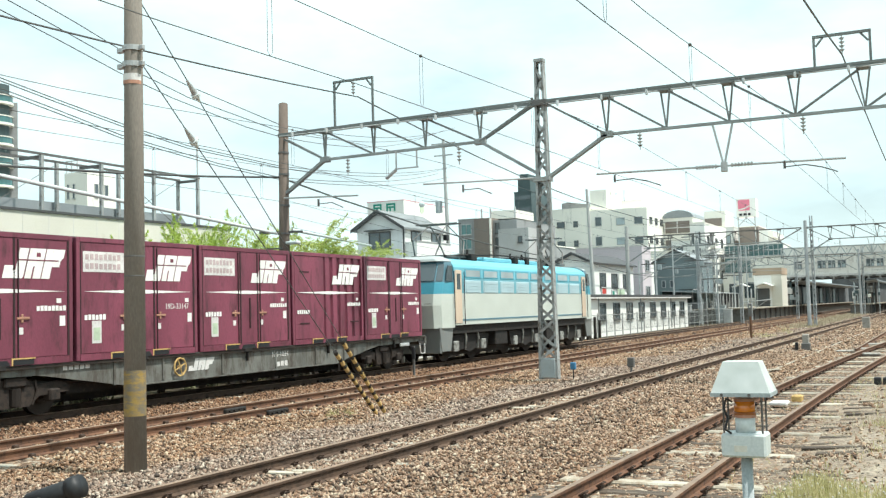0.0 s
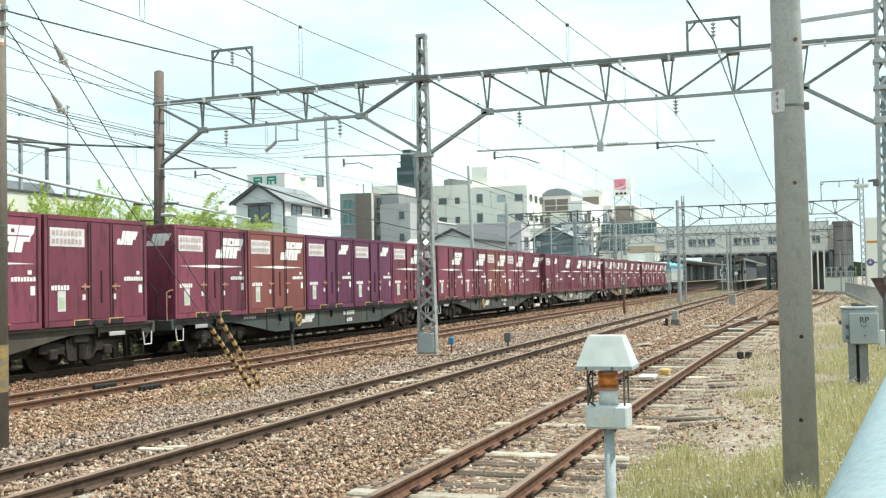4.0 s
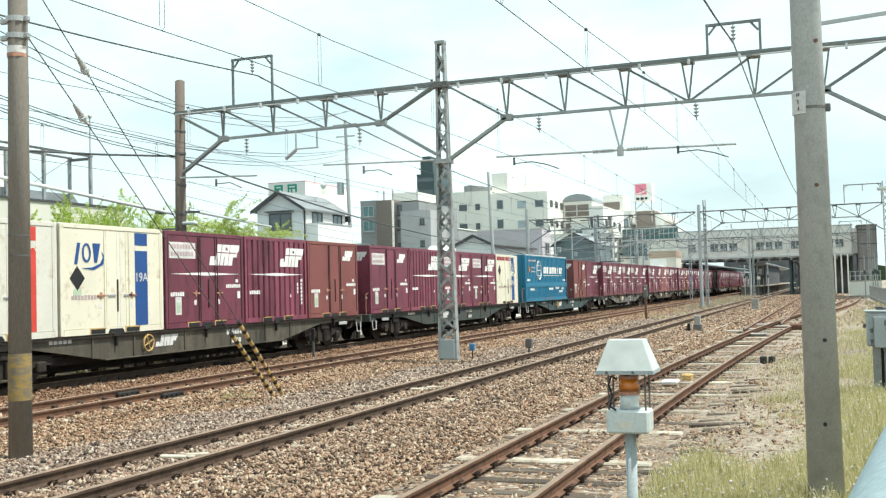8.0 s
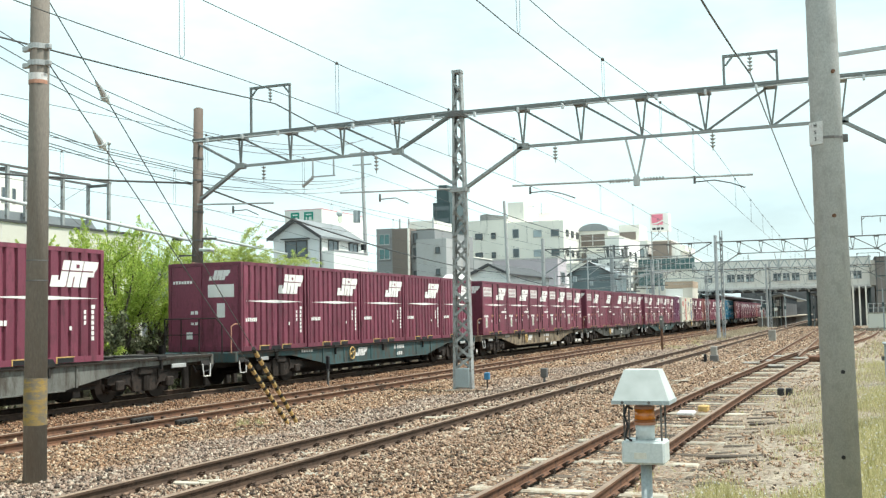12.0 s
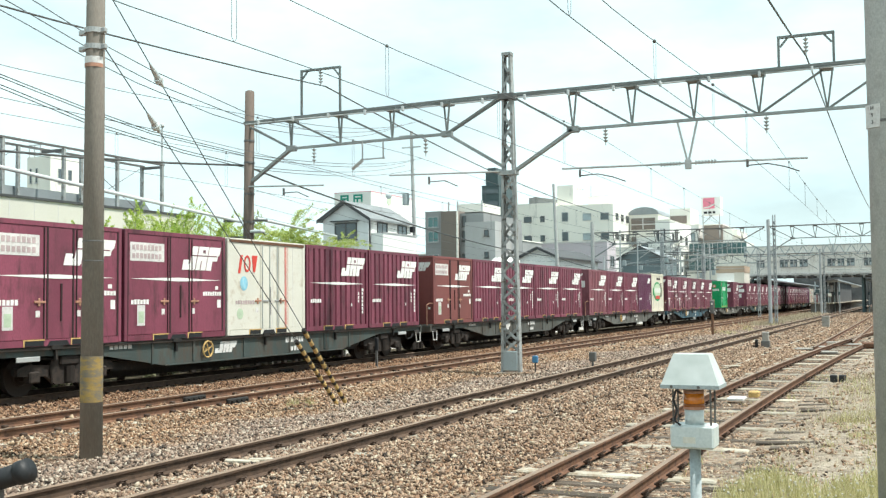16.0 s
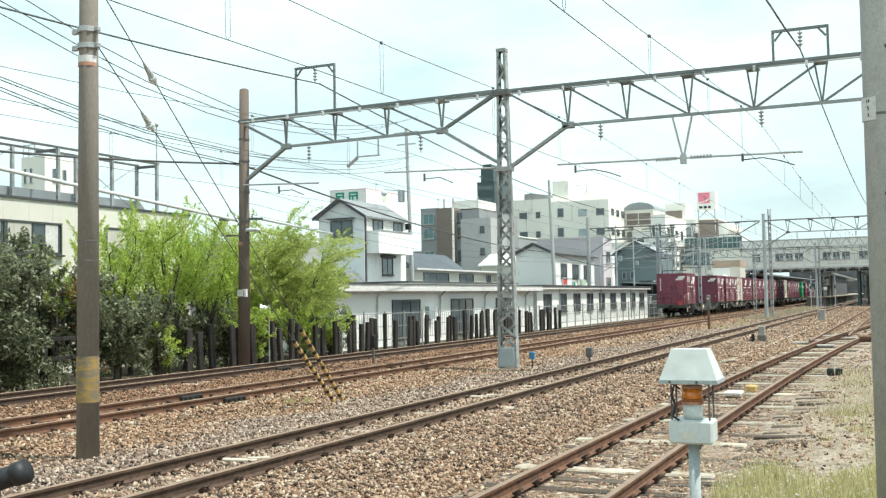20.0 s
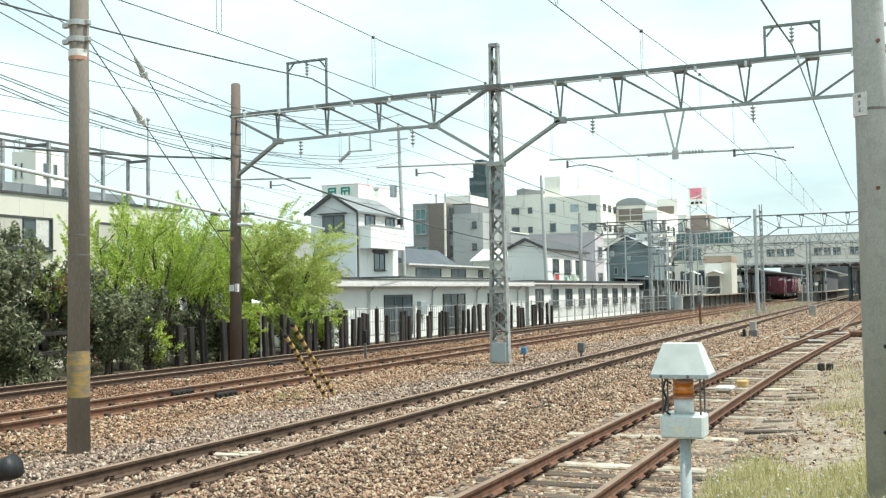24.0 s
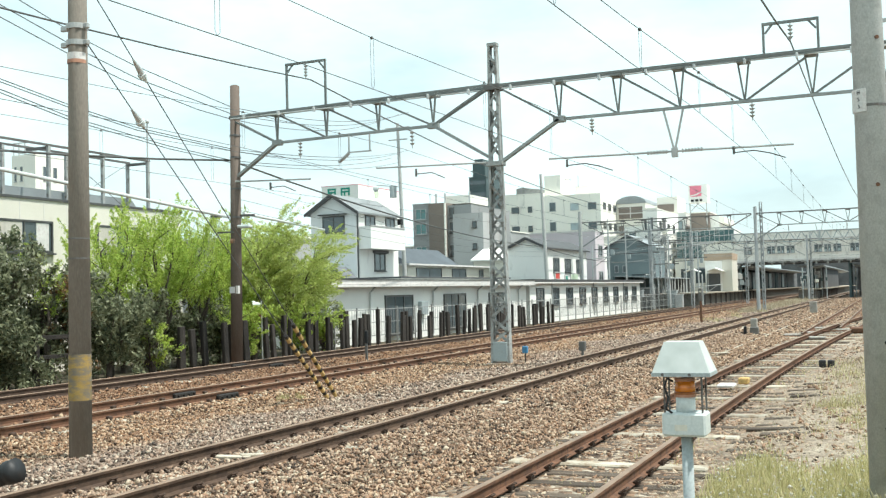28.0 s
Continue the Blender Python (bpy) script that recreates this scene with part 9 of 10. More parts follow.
        part("tower_rib", Mesh().box(x, y - 1.26, 2.3, x + 0.07, y - 1.2, 8.8), M["fence"] if i % 2 else M["walldark"], t)
    for z in (4.4, 6.3, 8.2):
        part("tower_band", Mesh().box(3.46, y - 1.30, z, 5.94, y - 1.2, z + 0.12), M["walldark"], t)
    part("tower_roof", Mesh().box(3.4, y - 1.4, 8.8, 6.0, y + 9.2, 8.95), M["steel"], t)
    for x in (3.6, 4.4, 5.1, 5.8, 0.6, 1.4, 2.2):
        part("column", Mesh().box(x - 0.10, y - 0.8, -0.2, x + 0.10, y - 0.55, 5.1 if x < 3 else 2.4), M["walllight"] if x < 3 else M["fence"], t)
    part("low_wall", Mesh().soft(2.0, y - 22.0, -0.2, 5.4, y - 21.6, 1.45, 0.03), M["walllight"], t, "pale low concrete wall closing the siding")
    part("low_wall_coping", Mesh().soft(1.95, y - 22.05, 1.45, 5.45, y - 21.55, 1.57, 0.03), M["pcsleeper"], t)
    for i in range(7):
        part("railing_post", Mesh().tube((2.1 + i * 0.53, y - 21.8, 1.55), (2.1 + i * 0.53, y - 21.8, 2.6), 0.035, n=6), M["galvlight"], t)
    for z in (2.1, 2.6):
        part("railing_bar", Mesh().tube((2.0, y - 21.8, z), (5.4, y - 21.8, z), 0.03, n=6), M["galvlight"], t)
    # platforms
    for name, x0, x1, y0, y1 in (("platform_1", -25.5, -18.9, 115, 260), ("platform_2", -11.6, -9.0, 147, 290)):
        p = thing(name, "concrete station platform with a pale edge", "platform", kind="structure")
        part("platform_wall", Mesh().box(x0, y0 + 0.4, -0.4, x1 - 0.35, y1, 1.06), M["platform"], p)
        part("platform_edge", Mesh().box(x0 - 0.02, y0 - 0.05, 1.05, x1 + 0.20, y1, 1.18), M["pcsleeper"], p)
        for i in range(14):
            part("wall_pier", Mesh().box(x1 - 0.35, y0 + 2 + i * 4.0, -0.4, x1 - 0.15, y0 + 2.3 + i * 4.0, 1.05), M["steel"], p)
    for lab, x0, x1, y0, y1, zc in (("left", -25.6, -17.9, 152, 250, 4.45), ("mid", -12.0, -8.8, 152, 250, 4.3), ("right", -5.0, -1.2, 158, 240, 4.3)):
        c = thing("platform_canopy", "grey platform canopy on slim steel columns", "canopy", group="platform canopies")
        part("roof", Mesh().prism([(x0, zc), ((x0 + x1) / 2, zc - 0.25), (x1, zc), (x1, zc + 0.18), ((x0 + x1) / 2, zc - 0.05), (x0, zc + 0.18)], "y", y0, y1), M["metalroof"], c)
        yy = y0 + 1
        while yy < y0 + 40:
            part("column", Mesh().tube(((x0 + x1) / 2, yy, 0.0), ((x0 + x1) / 2, yy, zc - 0.1), 0.1, n=8), M["galvlight"], c)
            yy += 5
        # dark wall paints the shade beneath the canopy
        part("back_wall", Mesh().box(x0 + 0.2, y0 + 14, 0.8, x0 + 0.35, y1, zc - 0.1), M["dark"], c)
        for k in range(3):
            part("notice_board", Mesh().soft((x0 + x1) / 2 - 0.5, y0 + 0.5 + k * 7, 2.6, (x0 + x1) / 2 + 0.5, y0 + 0.6 + k * 7, 3.2, 0.02), M["plate"], c)
    w = thing("station_hall", "stairwells and end wall behind the bridge, shade put into their dark colour", "station")
    # shops coloured dark for the shade of the canopy over them
    part("platform_shop", Mesh().box(-25.0, 159.6, 1.1, -20.6, 258, 4.4), M["dark"], w, "shop fronts and stairs on the near platform, darkened for canopy shade")
    for i in range(12):
        yy = 161 + i * 6.0
        part("shop_bay", Mesh().box(-20.6, yy, 1.3, -20.52, yy + 3.6, 3.9), M[("walldark", "steel", "boxgrey", "dark")[i % 4]], w)
        part("shop_pier", Mesh().box(-20.6, yy + 4.2, 1.1, -20.45, yy + 4.7, 4.4), M[("wallgrey", "walldark")[i % 2]], w)
    # end wall added as a dark backdrop behind the bridge
    for x0, x1, z0 in ((-28, -19.4, -0.3), (-14.7, 9, -0.3), (-19.4, -14.7, 5.6)):
        part("end_wall", Mesh().box(x0, 300, z0, x1, 301, 8.3), M["dark"], w)
    # stair blocks painted dark in place of the shade below the bridge
    for x0, x1, y0, y1 in ((-25.4, -20.6, 158, 200), (-11.3, -9.3, 165, 210), (-4.6, -1.6, 168, 210), (-0.8, 2.6, 153, 158)):
        part("stair_block", Mesh().box(x0, y0, -0.2, x1, y1, 4.7), M["dark"], w, "stairwell block with the shade under the bridge in its colour")
    g = random.Random(52)
    for i in range(26):
        x = g.choice((-20.4, -19.6, -19.4, -11.2, -10.8, -10.4, -9.8, -9.4)) + g.uniform(-0.3, 0.3)
        yy = g.uniform(147, 158)
        k = thing("platform_item", "small sign, post or vending case on the station platform", "platform furniture", (x, yy, 1.1), group="platform furniture under the bridge")
        hh = g.uniform(1.2, 2.7)
        part("post", Mesh().tube((0, 0, -0.1), (0, 0, hh), 0.05, n=6), M[g.choice(("galvlight", "boxgrey", "steel"))], k)
        part("panel", Mesh().soft(-g.uniform(0.15, 0.35), -0.08, hh - g.uniform(0.4, 0.9), g.uniform(0.15, 0.35), 0.08, hh, 0.02), M[g.choice(("plate", "boxgrey", "walllight", "steel", "handle", "walldark"))], k)
    # invented slope, added to keep the opening below the bridge dark
    f = thing("far_woods", "added dark green backdrop closing the line far beyond the station", "woods", kind="structure")
    part("slope", Mesh().prism([(-60, -1), (40, -1), (36, 9), (12, 13), (-14, 11), (-40, 14), (-58, 8)], "y", 740, 800), mat("backdrop_dark_green", (0.045, 0.065, 0.03), 0.95, 0, 0.3, 0.4, 0.6), f)
    # hut and awnings on the near platform
    k = thing("platform_hut", "white and cream platform building with a tan band and white awnings", "hut")
    part("wall", Mesh().box(-22.4, 138, 1.16, -20.2, 143, 5.2), M["wallwhite"], k)
    part("wall", Mesh().box(-20.2, 137.9, 1.16, -18.95, 143, 5.25), M["wallcream"], k, "cream rendered wall")
    part("band", Mesh().box(-22.5, 137.86, 5.25, -18.9, 143.1, 6.1), mat("tan_band", (0.46, 0.35, 0.26), 0.85, 0, 2, 0.1, 0.1), k, "tan roof band")
    # the doorway's inner shade is a dark sheet on the wall
    part("doorway", Mesh().box(-22.2, 137.93, 1.16, -20.5, 138, 3.5), M["dark"], k)
    for x0 in (-24.9, -21.9):
        part("awning", Mesh().prism([(x0, 3.75), (x0 + 1.0, 4.25), (x0 + 2.0, 3.85), (x0 + 2.0, 3.75), (x0 + 1.0, 4.1)], "y", 135.5, 138), M["wallwhite"], k)
        part("awning_post", Mesh().tube((x0 + 0.2, 135.7, 1.1), (x0 + 0.2, 135.7, 3.8), 0.05, n=6), M["galv"], k)
    c = thing("cycle_shelter", "dark open shelter crowded with posts and parked things by the fence", "shelter")
    part("roof", Mesh().prism([(-30.0, 3.3), (-24.0, 2.9), (-24.0, 3.0), (-30.0, 3.4)], "y", 120, 136), M["metalroof"], c)
    part("back_wall", Mesh().box(-30.0, 135.6, -0.4, -24.0, 136, 3.0), M["dark"], c)
    part("side_wall", Mesh().box(-30.2, 120, -0.4, -30.0, 136, 3.3), M["walldark"], c)
    g = random.Random(77)
    for i in range(9):
        part("post", Mesh().tube((-24.1, 120.5 + i * 1.9, -0.4), (-24.1, 120.5 + i * 1.9, 2.95), 0.06, n=6), M["galvlight"], c)
    for i in range(26):
        x, yy = g.uniform(-29, -22.5), g.uniform(112, 134)
        h = g.uniform(0.7, 2.4)
        w = g.uniform(0.15, 0.6)
        o = thing("lineside_item", "small piece of lineside equipment by the station fence", "equipment", (x, yy, -0.5), group="lineside equipment by the fence")
        part("body", Mesh().soft(-w / 2, -0.2, 0, w / 2, 0.2, h, 0.03), M[g.choice(("dark", "steel", "boxgrey", "walldark", "plate", "galv"))], o)
        part("post", Mesh().tube((w * 0.6, 0, 0), (w * 0.6, 0, h + g.uniform(0.3, 2.2)), 0.05, n=6), M["galv"], o)
    # catenary gear in front of the station
    gear = ((-25.0, 98, 8.6, 0), (-22.2, 104, 9.0, 1), (-19.9, 118, 8.0, 0), (-16.5, 94.5, 6.9, 1), (-18.6, 112.5, 3.2, 0), (-24.0, 112, 8.6, 1), (-22.0, 122, 7.8, 0), (-21.2, 108, 7.2, 0), (-23.3, 117, 7.4, 1), (-27.6, 116, 8.7, 0), (-25.4, 124, 9.4, 1), (-14.3, 115, 7.0, 1), (-28.8, 106, 6.4, 0))
    for x, yy, h, braced in gear:
        m = thing("mast", "slender grey steel mast by the station throat", "mast", group="masts before the station")
        if braced:
            lattice(m, x, yy, -0.3, h, 0.28, 0.22, 0.55, M["mastlight"], "shaft", bar=0.045, flange=0.05, joined=True)
        else:
            part("shaft", Mesh().tube((x, yy, -0.3), (x, yy, h), 0.095, 0.07, n=8), M["galvlight"], m)
        part("arm", Mesh().tube((x - 1.1, yy, h - 1.4), (x + 2.0, yy, h - 1.2), 0.05, n=6).tube((x, yy, h - 2.3), (x + 1.6, yy, h - 1.25), 0.04, n=6), M["galv"], m)
        part("insulator", insulator(Mesh(), (x + 1.9, yy, h - 1.2), 0.4, 0.10), M["insul"], m)
        if h > 7:
            for a, b, dz in ((-1.6, 1.8, 0.5), (-1.4, 1.0, 2.9)):
                part("cross_beam", Mesh().bar((x + a, yy, h - dz), (x + b, yy, h - dz), 0.10, 0.08), M["steel"], m)
            part("transformer", Mesh().soft(x + 0.2, yy - 0.2, h - 3.5, x + 0.55, yy + 0.2, h - 2.95, 0.06), M["boxgrey"], m)
    g = random.Random(31)
    for i in range(12):
        a = (-31 + g.uniform(0, 3), 96 + g.uniform(0, 22), g.uniform(4.5, 8.6))
        b = (-17.5 + g.uniform(0, 3), 96 + g.uniform(0, 26), g.uniform(4.5, 8.4))
        t2 = thing("span_wire", "thin grey span wire hung between the masts by the station", "overhead wires", group="span wires by the station")
        part("wire", Mesh().path(sag(a, b, g.uniform(0.2, 1.0), 8), 0.018, 4), M["galv"], t2)
    # low clutter between the fence and the platform
    for x, yy, w, h, key in ((-26.6, 108, 1.2, 1.7, "boxgrey"), (-24.9, 110, 0.9, 2.0, "wallgrey"), (-23.6, 107, 1.4, 1.3, "dark"), (-27.9, 112, 1.6, 2.4, "walldark"), (-22.3, 115, 1.0, 1.9, "boxgrey"), (-25.6, 117, 1.8, 2.2, "dark"), (-21.0, 112, 0.8, 1.4, "galvlight"), (-28.9, 120, 2.2, 3.0, "wallbrown")):
        c = thing("equipment_cabinet", "weathered equipment cabinet beside the station throat", "cabinet", (x, yy, -0.4), group="cabinets before the station")
        part("body", Mesh().soft(-w / 2, -0.4, 0, w / 2, 0.4, h, 0.03), M[key], c)
        part("lid", Mesh().soft(-w / 2 - 0.06, -0.46, h, w / 2 + 0.06, 0.46, h + 0.08, 0.02), M["galv"], c)
        part("door", Mesh().soft(-w / 2 + 0.08, -0.43, 0.15, w / 2 - 0.08, -0.40, h - 0.15, 0.01), M[key], c)
    for x, yy in ((-10.6, 141), (-7.7, 141.5), (-11.2, 150), (-8.9, 152), (-4.6, 155), (3.2, 112), (3.72, 100), (4.6, 118), (4.4, 124)):
        m = thing("platform_post", "thin white post at the platform end", "post", group="platform posts")
        part("shaft", Mesh().tube((x, yy, -0.2), (x, yy, 4.0), 0.055, n=8), M["boxgrey"], m)
        part("tag", Mesh().soft(x - 0.14, yy - 0.09, 2.2, x + 0.10, yy - 0.05, 2.6, 0.01), M["walldark"], m)
    r = thing("platform_ramp_rail", "low rusty railing at the platform end", "railing")
    for i in range(6):
        part("post", Mesh().box(-11.3 + i * 0.5, 143, -0.2, -11.22 + i * 0.5, 143.08, 0.75), M["steel"], r)
    part("rail", Mesh().box(-11.4, 143.0, 0.62, -8.6, 143.06, 0.72).box(-11.4, 143.0, 0.25, -8.6, 143.06, 0.33), M["steel"], r)


def build_right_side():
    t = thing("office_tower", "tall pale grey tower with a red-brown edge beyond the yard", "building")
    part("wall", Mesh().box(9.85, 110, 0, 24, 130, 21.5), M["wallgrey"], t)
    part("edge_strip", Mesh().box(8.95, 109.9, 0, 9.65, 112.5, 21.45), M["wallbrown"], t)
    part("seam", Mesh().box(9.65, 109.95, 0, 9.85, 130, 21.45), M["walllight"], t)
    part("side_strip", Mesh().box(7.5, 110.2, 0, 8.95, 112.5, 21.3), M["wallblue"], t)
    for i in range(17):
        part("stair_window", Mesh().box(7.75, 110.12, 1.4 + i * 1.15, 8.0, 110.2, 1.95 + i * 1.15), M["glasslight"], t)
        part("floor_line", Mesh().box(8.3, 110.13, 1.2 + i * 1.15, 8.8, 110.2, 1.3 + i * 1.15), M["walldark"], t)
    t = thing("glazed_hall", "low white hall with greenish ribbon windows", "building")
    part("wall", Mesh().box(8.0, 100, 0, 30, 108, 6.2), M["wallwhite"], t)
    for i in range(6):
        win(t, "y", 100, 8.3 + i * 1.3, 9.5 + i * 1.3, 4.3, 5.9, "glassgreen", "frame_light", 2, 0.08)
    part("canopy", Mesh().box(7.5, 98.6, 3.72, 30, 100, 3.98), M["plate"], t)
    # dark sheets paint the shade inside the shopfronts
    for i in range(4):
        part("shopfront", Mesh().box(8.2 + i * 1.6, 99.9, 0.3, 9.6 + i * 1.6, 100, 3.2), M["dark"], t)
    t = thing("hut", "pale building with a thin orange band beside the yard", "hut")
    part("wall", Mesh().box(5.0, 98, 0, 7.35, 101, 6.75), M["walllight"], t)
    part("band", Mesh().box(4.98, 97.97, 4.52, 7.37, 98, 4.70), M["markorange"], t)
    f = thing("yard_fence", "grey steel bar fence along the yard", "fence")
    part("top_rail", Mesh().box(2.98, 30, 1.12, 3.04, 95, 1.18).box(2.98, 30, 0.28, 3.04, 95, 0.34), M["fence"], f)
    bm = Mesh()
    for i in range(93):
        bm.box(2.995, 29.99 + i * 0.70, 0.05, 3.025, 30.01 + i * 0.70, 1.15)
    tagged(part("infill", bm, M["fence"], f), kind="stuff")
    c = thing("parked_van", "white van parked behind the yard fence", "van")
    part("body", Mesh().soft(4.2, 37, 0.45, 6.0, 41.5, 1.55, 0.15), M["white"], c)
    part("cabin", Mesh().soft(4.3, 37.6, 1.55, 5.9, 41.0, 2.0, 0.15), M["glass"], c)
    for yy in (37.9, 40.6):
        part("wheel", Mesh().tube((4.18, yy, 0.35), (4.38, yy, 0.35), 0.31, n=16), M["black"], c)
        part("wheel", Mesh().tube((5.82, yy, 0.35), (6.02, yy, 0.35), 0.31, n=16), M["black"], c)
    for y0, y1, w, z1 in ((-60, -15, "wallgrey", 5), (-12, 18, "walllight", 4), (45, 90, "wallbeige", 5)):
        b = thing("town_building", "plain low building behind the yard", "building", group="buildings behind the yard")
        flatroof(b, 11, 22, y0, y1, 0, z1, w)



# ---------------------------------------------------------------- trees, fence and small things
def leaf_cloud(name, clumps, n, size, material, parent, seed, droop=0.0):
    """Many small pointed leaves round a set of clumps (x, y, z, radius)."""
    g = np.random.default_rng(seed)
    w = np.array([c[3] ** 2 for c in clumps])
    which = g.choice(len(clumps), n, p=w / w.sum())
    c = np.array(clumps)[which]
    d = g.normal(size=(n, 3))
    d /= np.linalg.norm(d, axis=1)[:, None]
    r = c[:, 3] * g.uniform(0.25, 1.0, n) ** 0.6
    p = c[:, :3] + d * r[:, None] * np.array([0.85, 0.85, 1.0])
    u = g.normal(size=(n, 3)) + np.array([0, 0, -droop])
    u /= np.linalg.norm(u, axis=1)[:, None]
    v = np.cross(u, g.normal(size=(n, 3)))
    v /= np.linalg.norm(v, axis=1)[:, None]
    s = g.uniform(size * 0.6, size * 1.4, n)[:, None]
    quad = np.stack([p - u * s, p + v * s * 0.36, p + u * s, p - v * s * 0.36], 1)
    me = bpy.data.meshes.new(name)
    me.vertices.add(n * 4)
    me.vertices.foreach_set("co", quad.astype(np.float32).ravel())
    me.loops.add(n * 4)
    me.loops.foreach_set("vertex_index", np.arange(n * 4, dtype=np.int32))
    me.polygons.add(n)
    me.polygons.foreach_set("loop_start", (np.arange(n) * 4).astype(np.int32))
    me.materials.append(material)
    me.update(calc_edges=True)
    return part(name, me, None, parent)


def tree(x, y, h, spread, label, material, seed, n, leaf, stems=6, dense=1.0, base=-0.45, droop=0.4, low=0.12):
    g = random.Random(seed)
    t = thing("tree", label, "tree", (x, y, base))
    part("trunk", Mesh().tube((0, 0, -0.1), (0.05, 0.0, h * 0.22), 0.10, 0.075, n=8), M["bark"], t)
    clumps = []
    for i in range(stems):
        a = 6.28318 * i / stems + g.uniform(-0.4, 0.4)
        lean = spread * g.uniform(0.25, 0.95)
        top = h * g.uniform(0.72, 1.0)
        p = Vector((0.05, 0, h * 0.18))
        limb = Mesh()
        for k in range(1, 6):
            f = k / 5
            q = Vector((math.cos(a) * lean * f ** 1.2 + g.uniform(-0.08, 0.08), math.sin(a) * lean * f ** 1.2 + g.uniform(-0.08, 0.08), h * 0.18 + (top - h * 0.18) * f))
            limb.tube(p, q, 0.05 * (1.1 - f) + 0.012, 0.05 * (0.9 - f * 0.8) + 0.008, n=6)
            if k >= 1:
                for _ in range(3):
                    b = g.uniform(0, 6.283)
                    e = q + Vector((math.cos(b), math.sin(b), g.uniform(-0.15, 0.6))) * g.uniform(0.25, 0.6) * spread * 0.55
                    limb.tube(q, e, 0.014, 0.006, n=4)
                    clumps.append((e.x, e.y, e.z, g.uniform(0.20, 0.42) * dense * spread * 0.55))
            clumps.append((q.x, q.y, q.z, g.uniform(0.22, 0.42) * dense * spread * 0.5))
            p = q
        # a feathery shoot above the crown
        for _ in range(3):
            e = p + Vector((g.uniform(-0.35, 0.35), g.uniform(-0.35, 0.35), g.uniform(0.1, 0.6)))
            limb.tube(p, e, 0.010, 0.004, n=4)
            for f in (0.4, 0.7, 1.0):
                q = p.lerp(e, f)
                clumps.append((q.x, q.y, q.z, 0.13))
        part("limb", limb, M["bark"], t)
    for _ in range(int(stems * 2.5)):
        a, r = g.uniform(0, 6.283), spread * g.uniform(0.3, 1.0)
        clumps.append((math.cos(a) * r, math.sin(a) * r, h * g.uniform(low, 0.55), g.uniform(0.25, 0.45) * dense * spread * 0.5))
    leaf_cloud("crown", clumps, n, leaf, material, t, seed, droop)
    return t


def shoots(name, spots, per, leaf, material, parent, seed, fuzz=0.07):
    """Narrow leaves set along curved shoots; spots: (start, direction, length, droop)."""
    g = np.random.default_rng(seed)
    a = np.array([[*p, *d, le, dr] for p, d, le, dr in spots])
    k = np.repeat(np.arange(len(a)), per)
    n = len(k)
    q = a[k]
    f = g.uniform(0.05, 1.0, n)[:, None] ** 0.85
    p = q[:, :3] + q[:, 3:6] * q[:, 6:7] * f
    p[:, 2] -= (q[:, 7:8] * q[:, 6:7] * f * f)[:, 0]
    p += g.normal(size=(n, 3)) * fuzz * (1.25 - f)
    u = q[:, 3:6] + g.normal(size=(n, 3)) * 0.75
    u[:, 2] -= q[:, 7] * f[:, 0]
    u /= np.linalg.norm(u, axis=1)[:, None]
    v = np.cross(u, g.normal(size=(n, 3)))
    v /= np.linalg.norm(v, axis=1)[:, None]
    s = g.uniform(leaf * 0.6, leaf * 1.4, n)[:, None]
    quad = np.stack([p - u * s, p + v * s * 0.30, p + u * s, p - v * s * 0.30], 1)
    me = bpy.data.meshes.new(name)
    me.vertices.add(n * 4)
    me.vertices.foreach_set("co", quad.astype(np.float32).ravel())
    me.loops.add(n * 4)
    me.loops.foreach_set("vertex_index", np.arange(n * 4, dtype=np.int32))
    me.polygons.add(n)
    me.polygons.foreach_set("loop_start", (np.arange(n) * 4).astype(np.int32))
    me.materials.append(material)
    me.update(calc_edges=True)
    return part(name, me, None, parent)


def willow(x, y, h, spread, label, material, seed, whips, per, upright, low=0.25, base=-0.45):
    """Several leaning limbs from the ground, side branches, and long shoots that carry the leaves."""
    g = random.Random(seed)
    t = thing("tree", label, "tree", (x, y, base))
    part("trunk", Mesh().tube((0, 0, -0.1), (0.04, 0.02, h * 0.16), 0.12, 0.10, n=8), M["bark"], t)
    forks = []
    for i in range(7):
        a = 6.28318 * i / 7 + g.uniform(-0.35, 0.35)
        r, top = spread * g.uniform(0.35, 0.72), h * g.uniform(0.58, 0.82)
        limb, p = Mesh(), Vector((0.04, 0.02, h * 0.13))
        for k in range(1, 7):
            f = k / 6
            q = Vector((math.cos(a) * r * f ** 1.25 + g.uniform(-0.09, 0.09), math.sin(a) * r * f ** 1.25 + g.uniform(-0.09, 0.09), h * 0.13 + (top - h * 0.13) * f))
            limb.tube(p, q, 0.058 * (1.12 - f) + 0.012, 0.058 * (0.95 - f * 0.8) + 0.010, n=6)
            if f > low:
                forks.append((q, a))
            if k > 1 and f > low:
                b = a + g.uniform(-1.6, 1.6)
                e = q + Vector((math.cos(b), math.sin(b), g.uniform(0.2, 0.9))) * spread * g.uniform(0.25, 0.45)
                limb.tube(q, e, 0.020, 0.010, n=5)
                forks.append((e, b))
            p = q
        part("limb", limb, M["bark"], t)
    spots, twigs = [], Mesh()
    for i in range(whips):
        q, a = forks[i % len(forks)]
        b = a + g.gauss(0, 0.9)
        up = g.uniform(0.25, 1.0) + upright * g.uniform(0.3, 1.2)
        d = Vector((math.cos(b), math.sin(b), up)).normalized()
        le = spread * g.uniform(0.35, 0.75) * (1.15 if g.random() < 0.15 else 1.0)
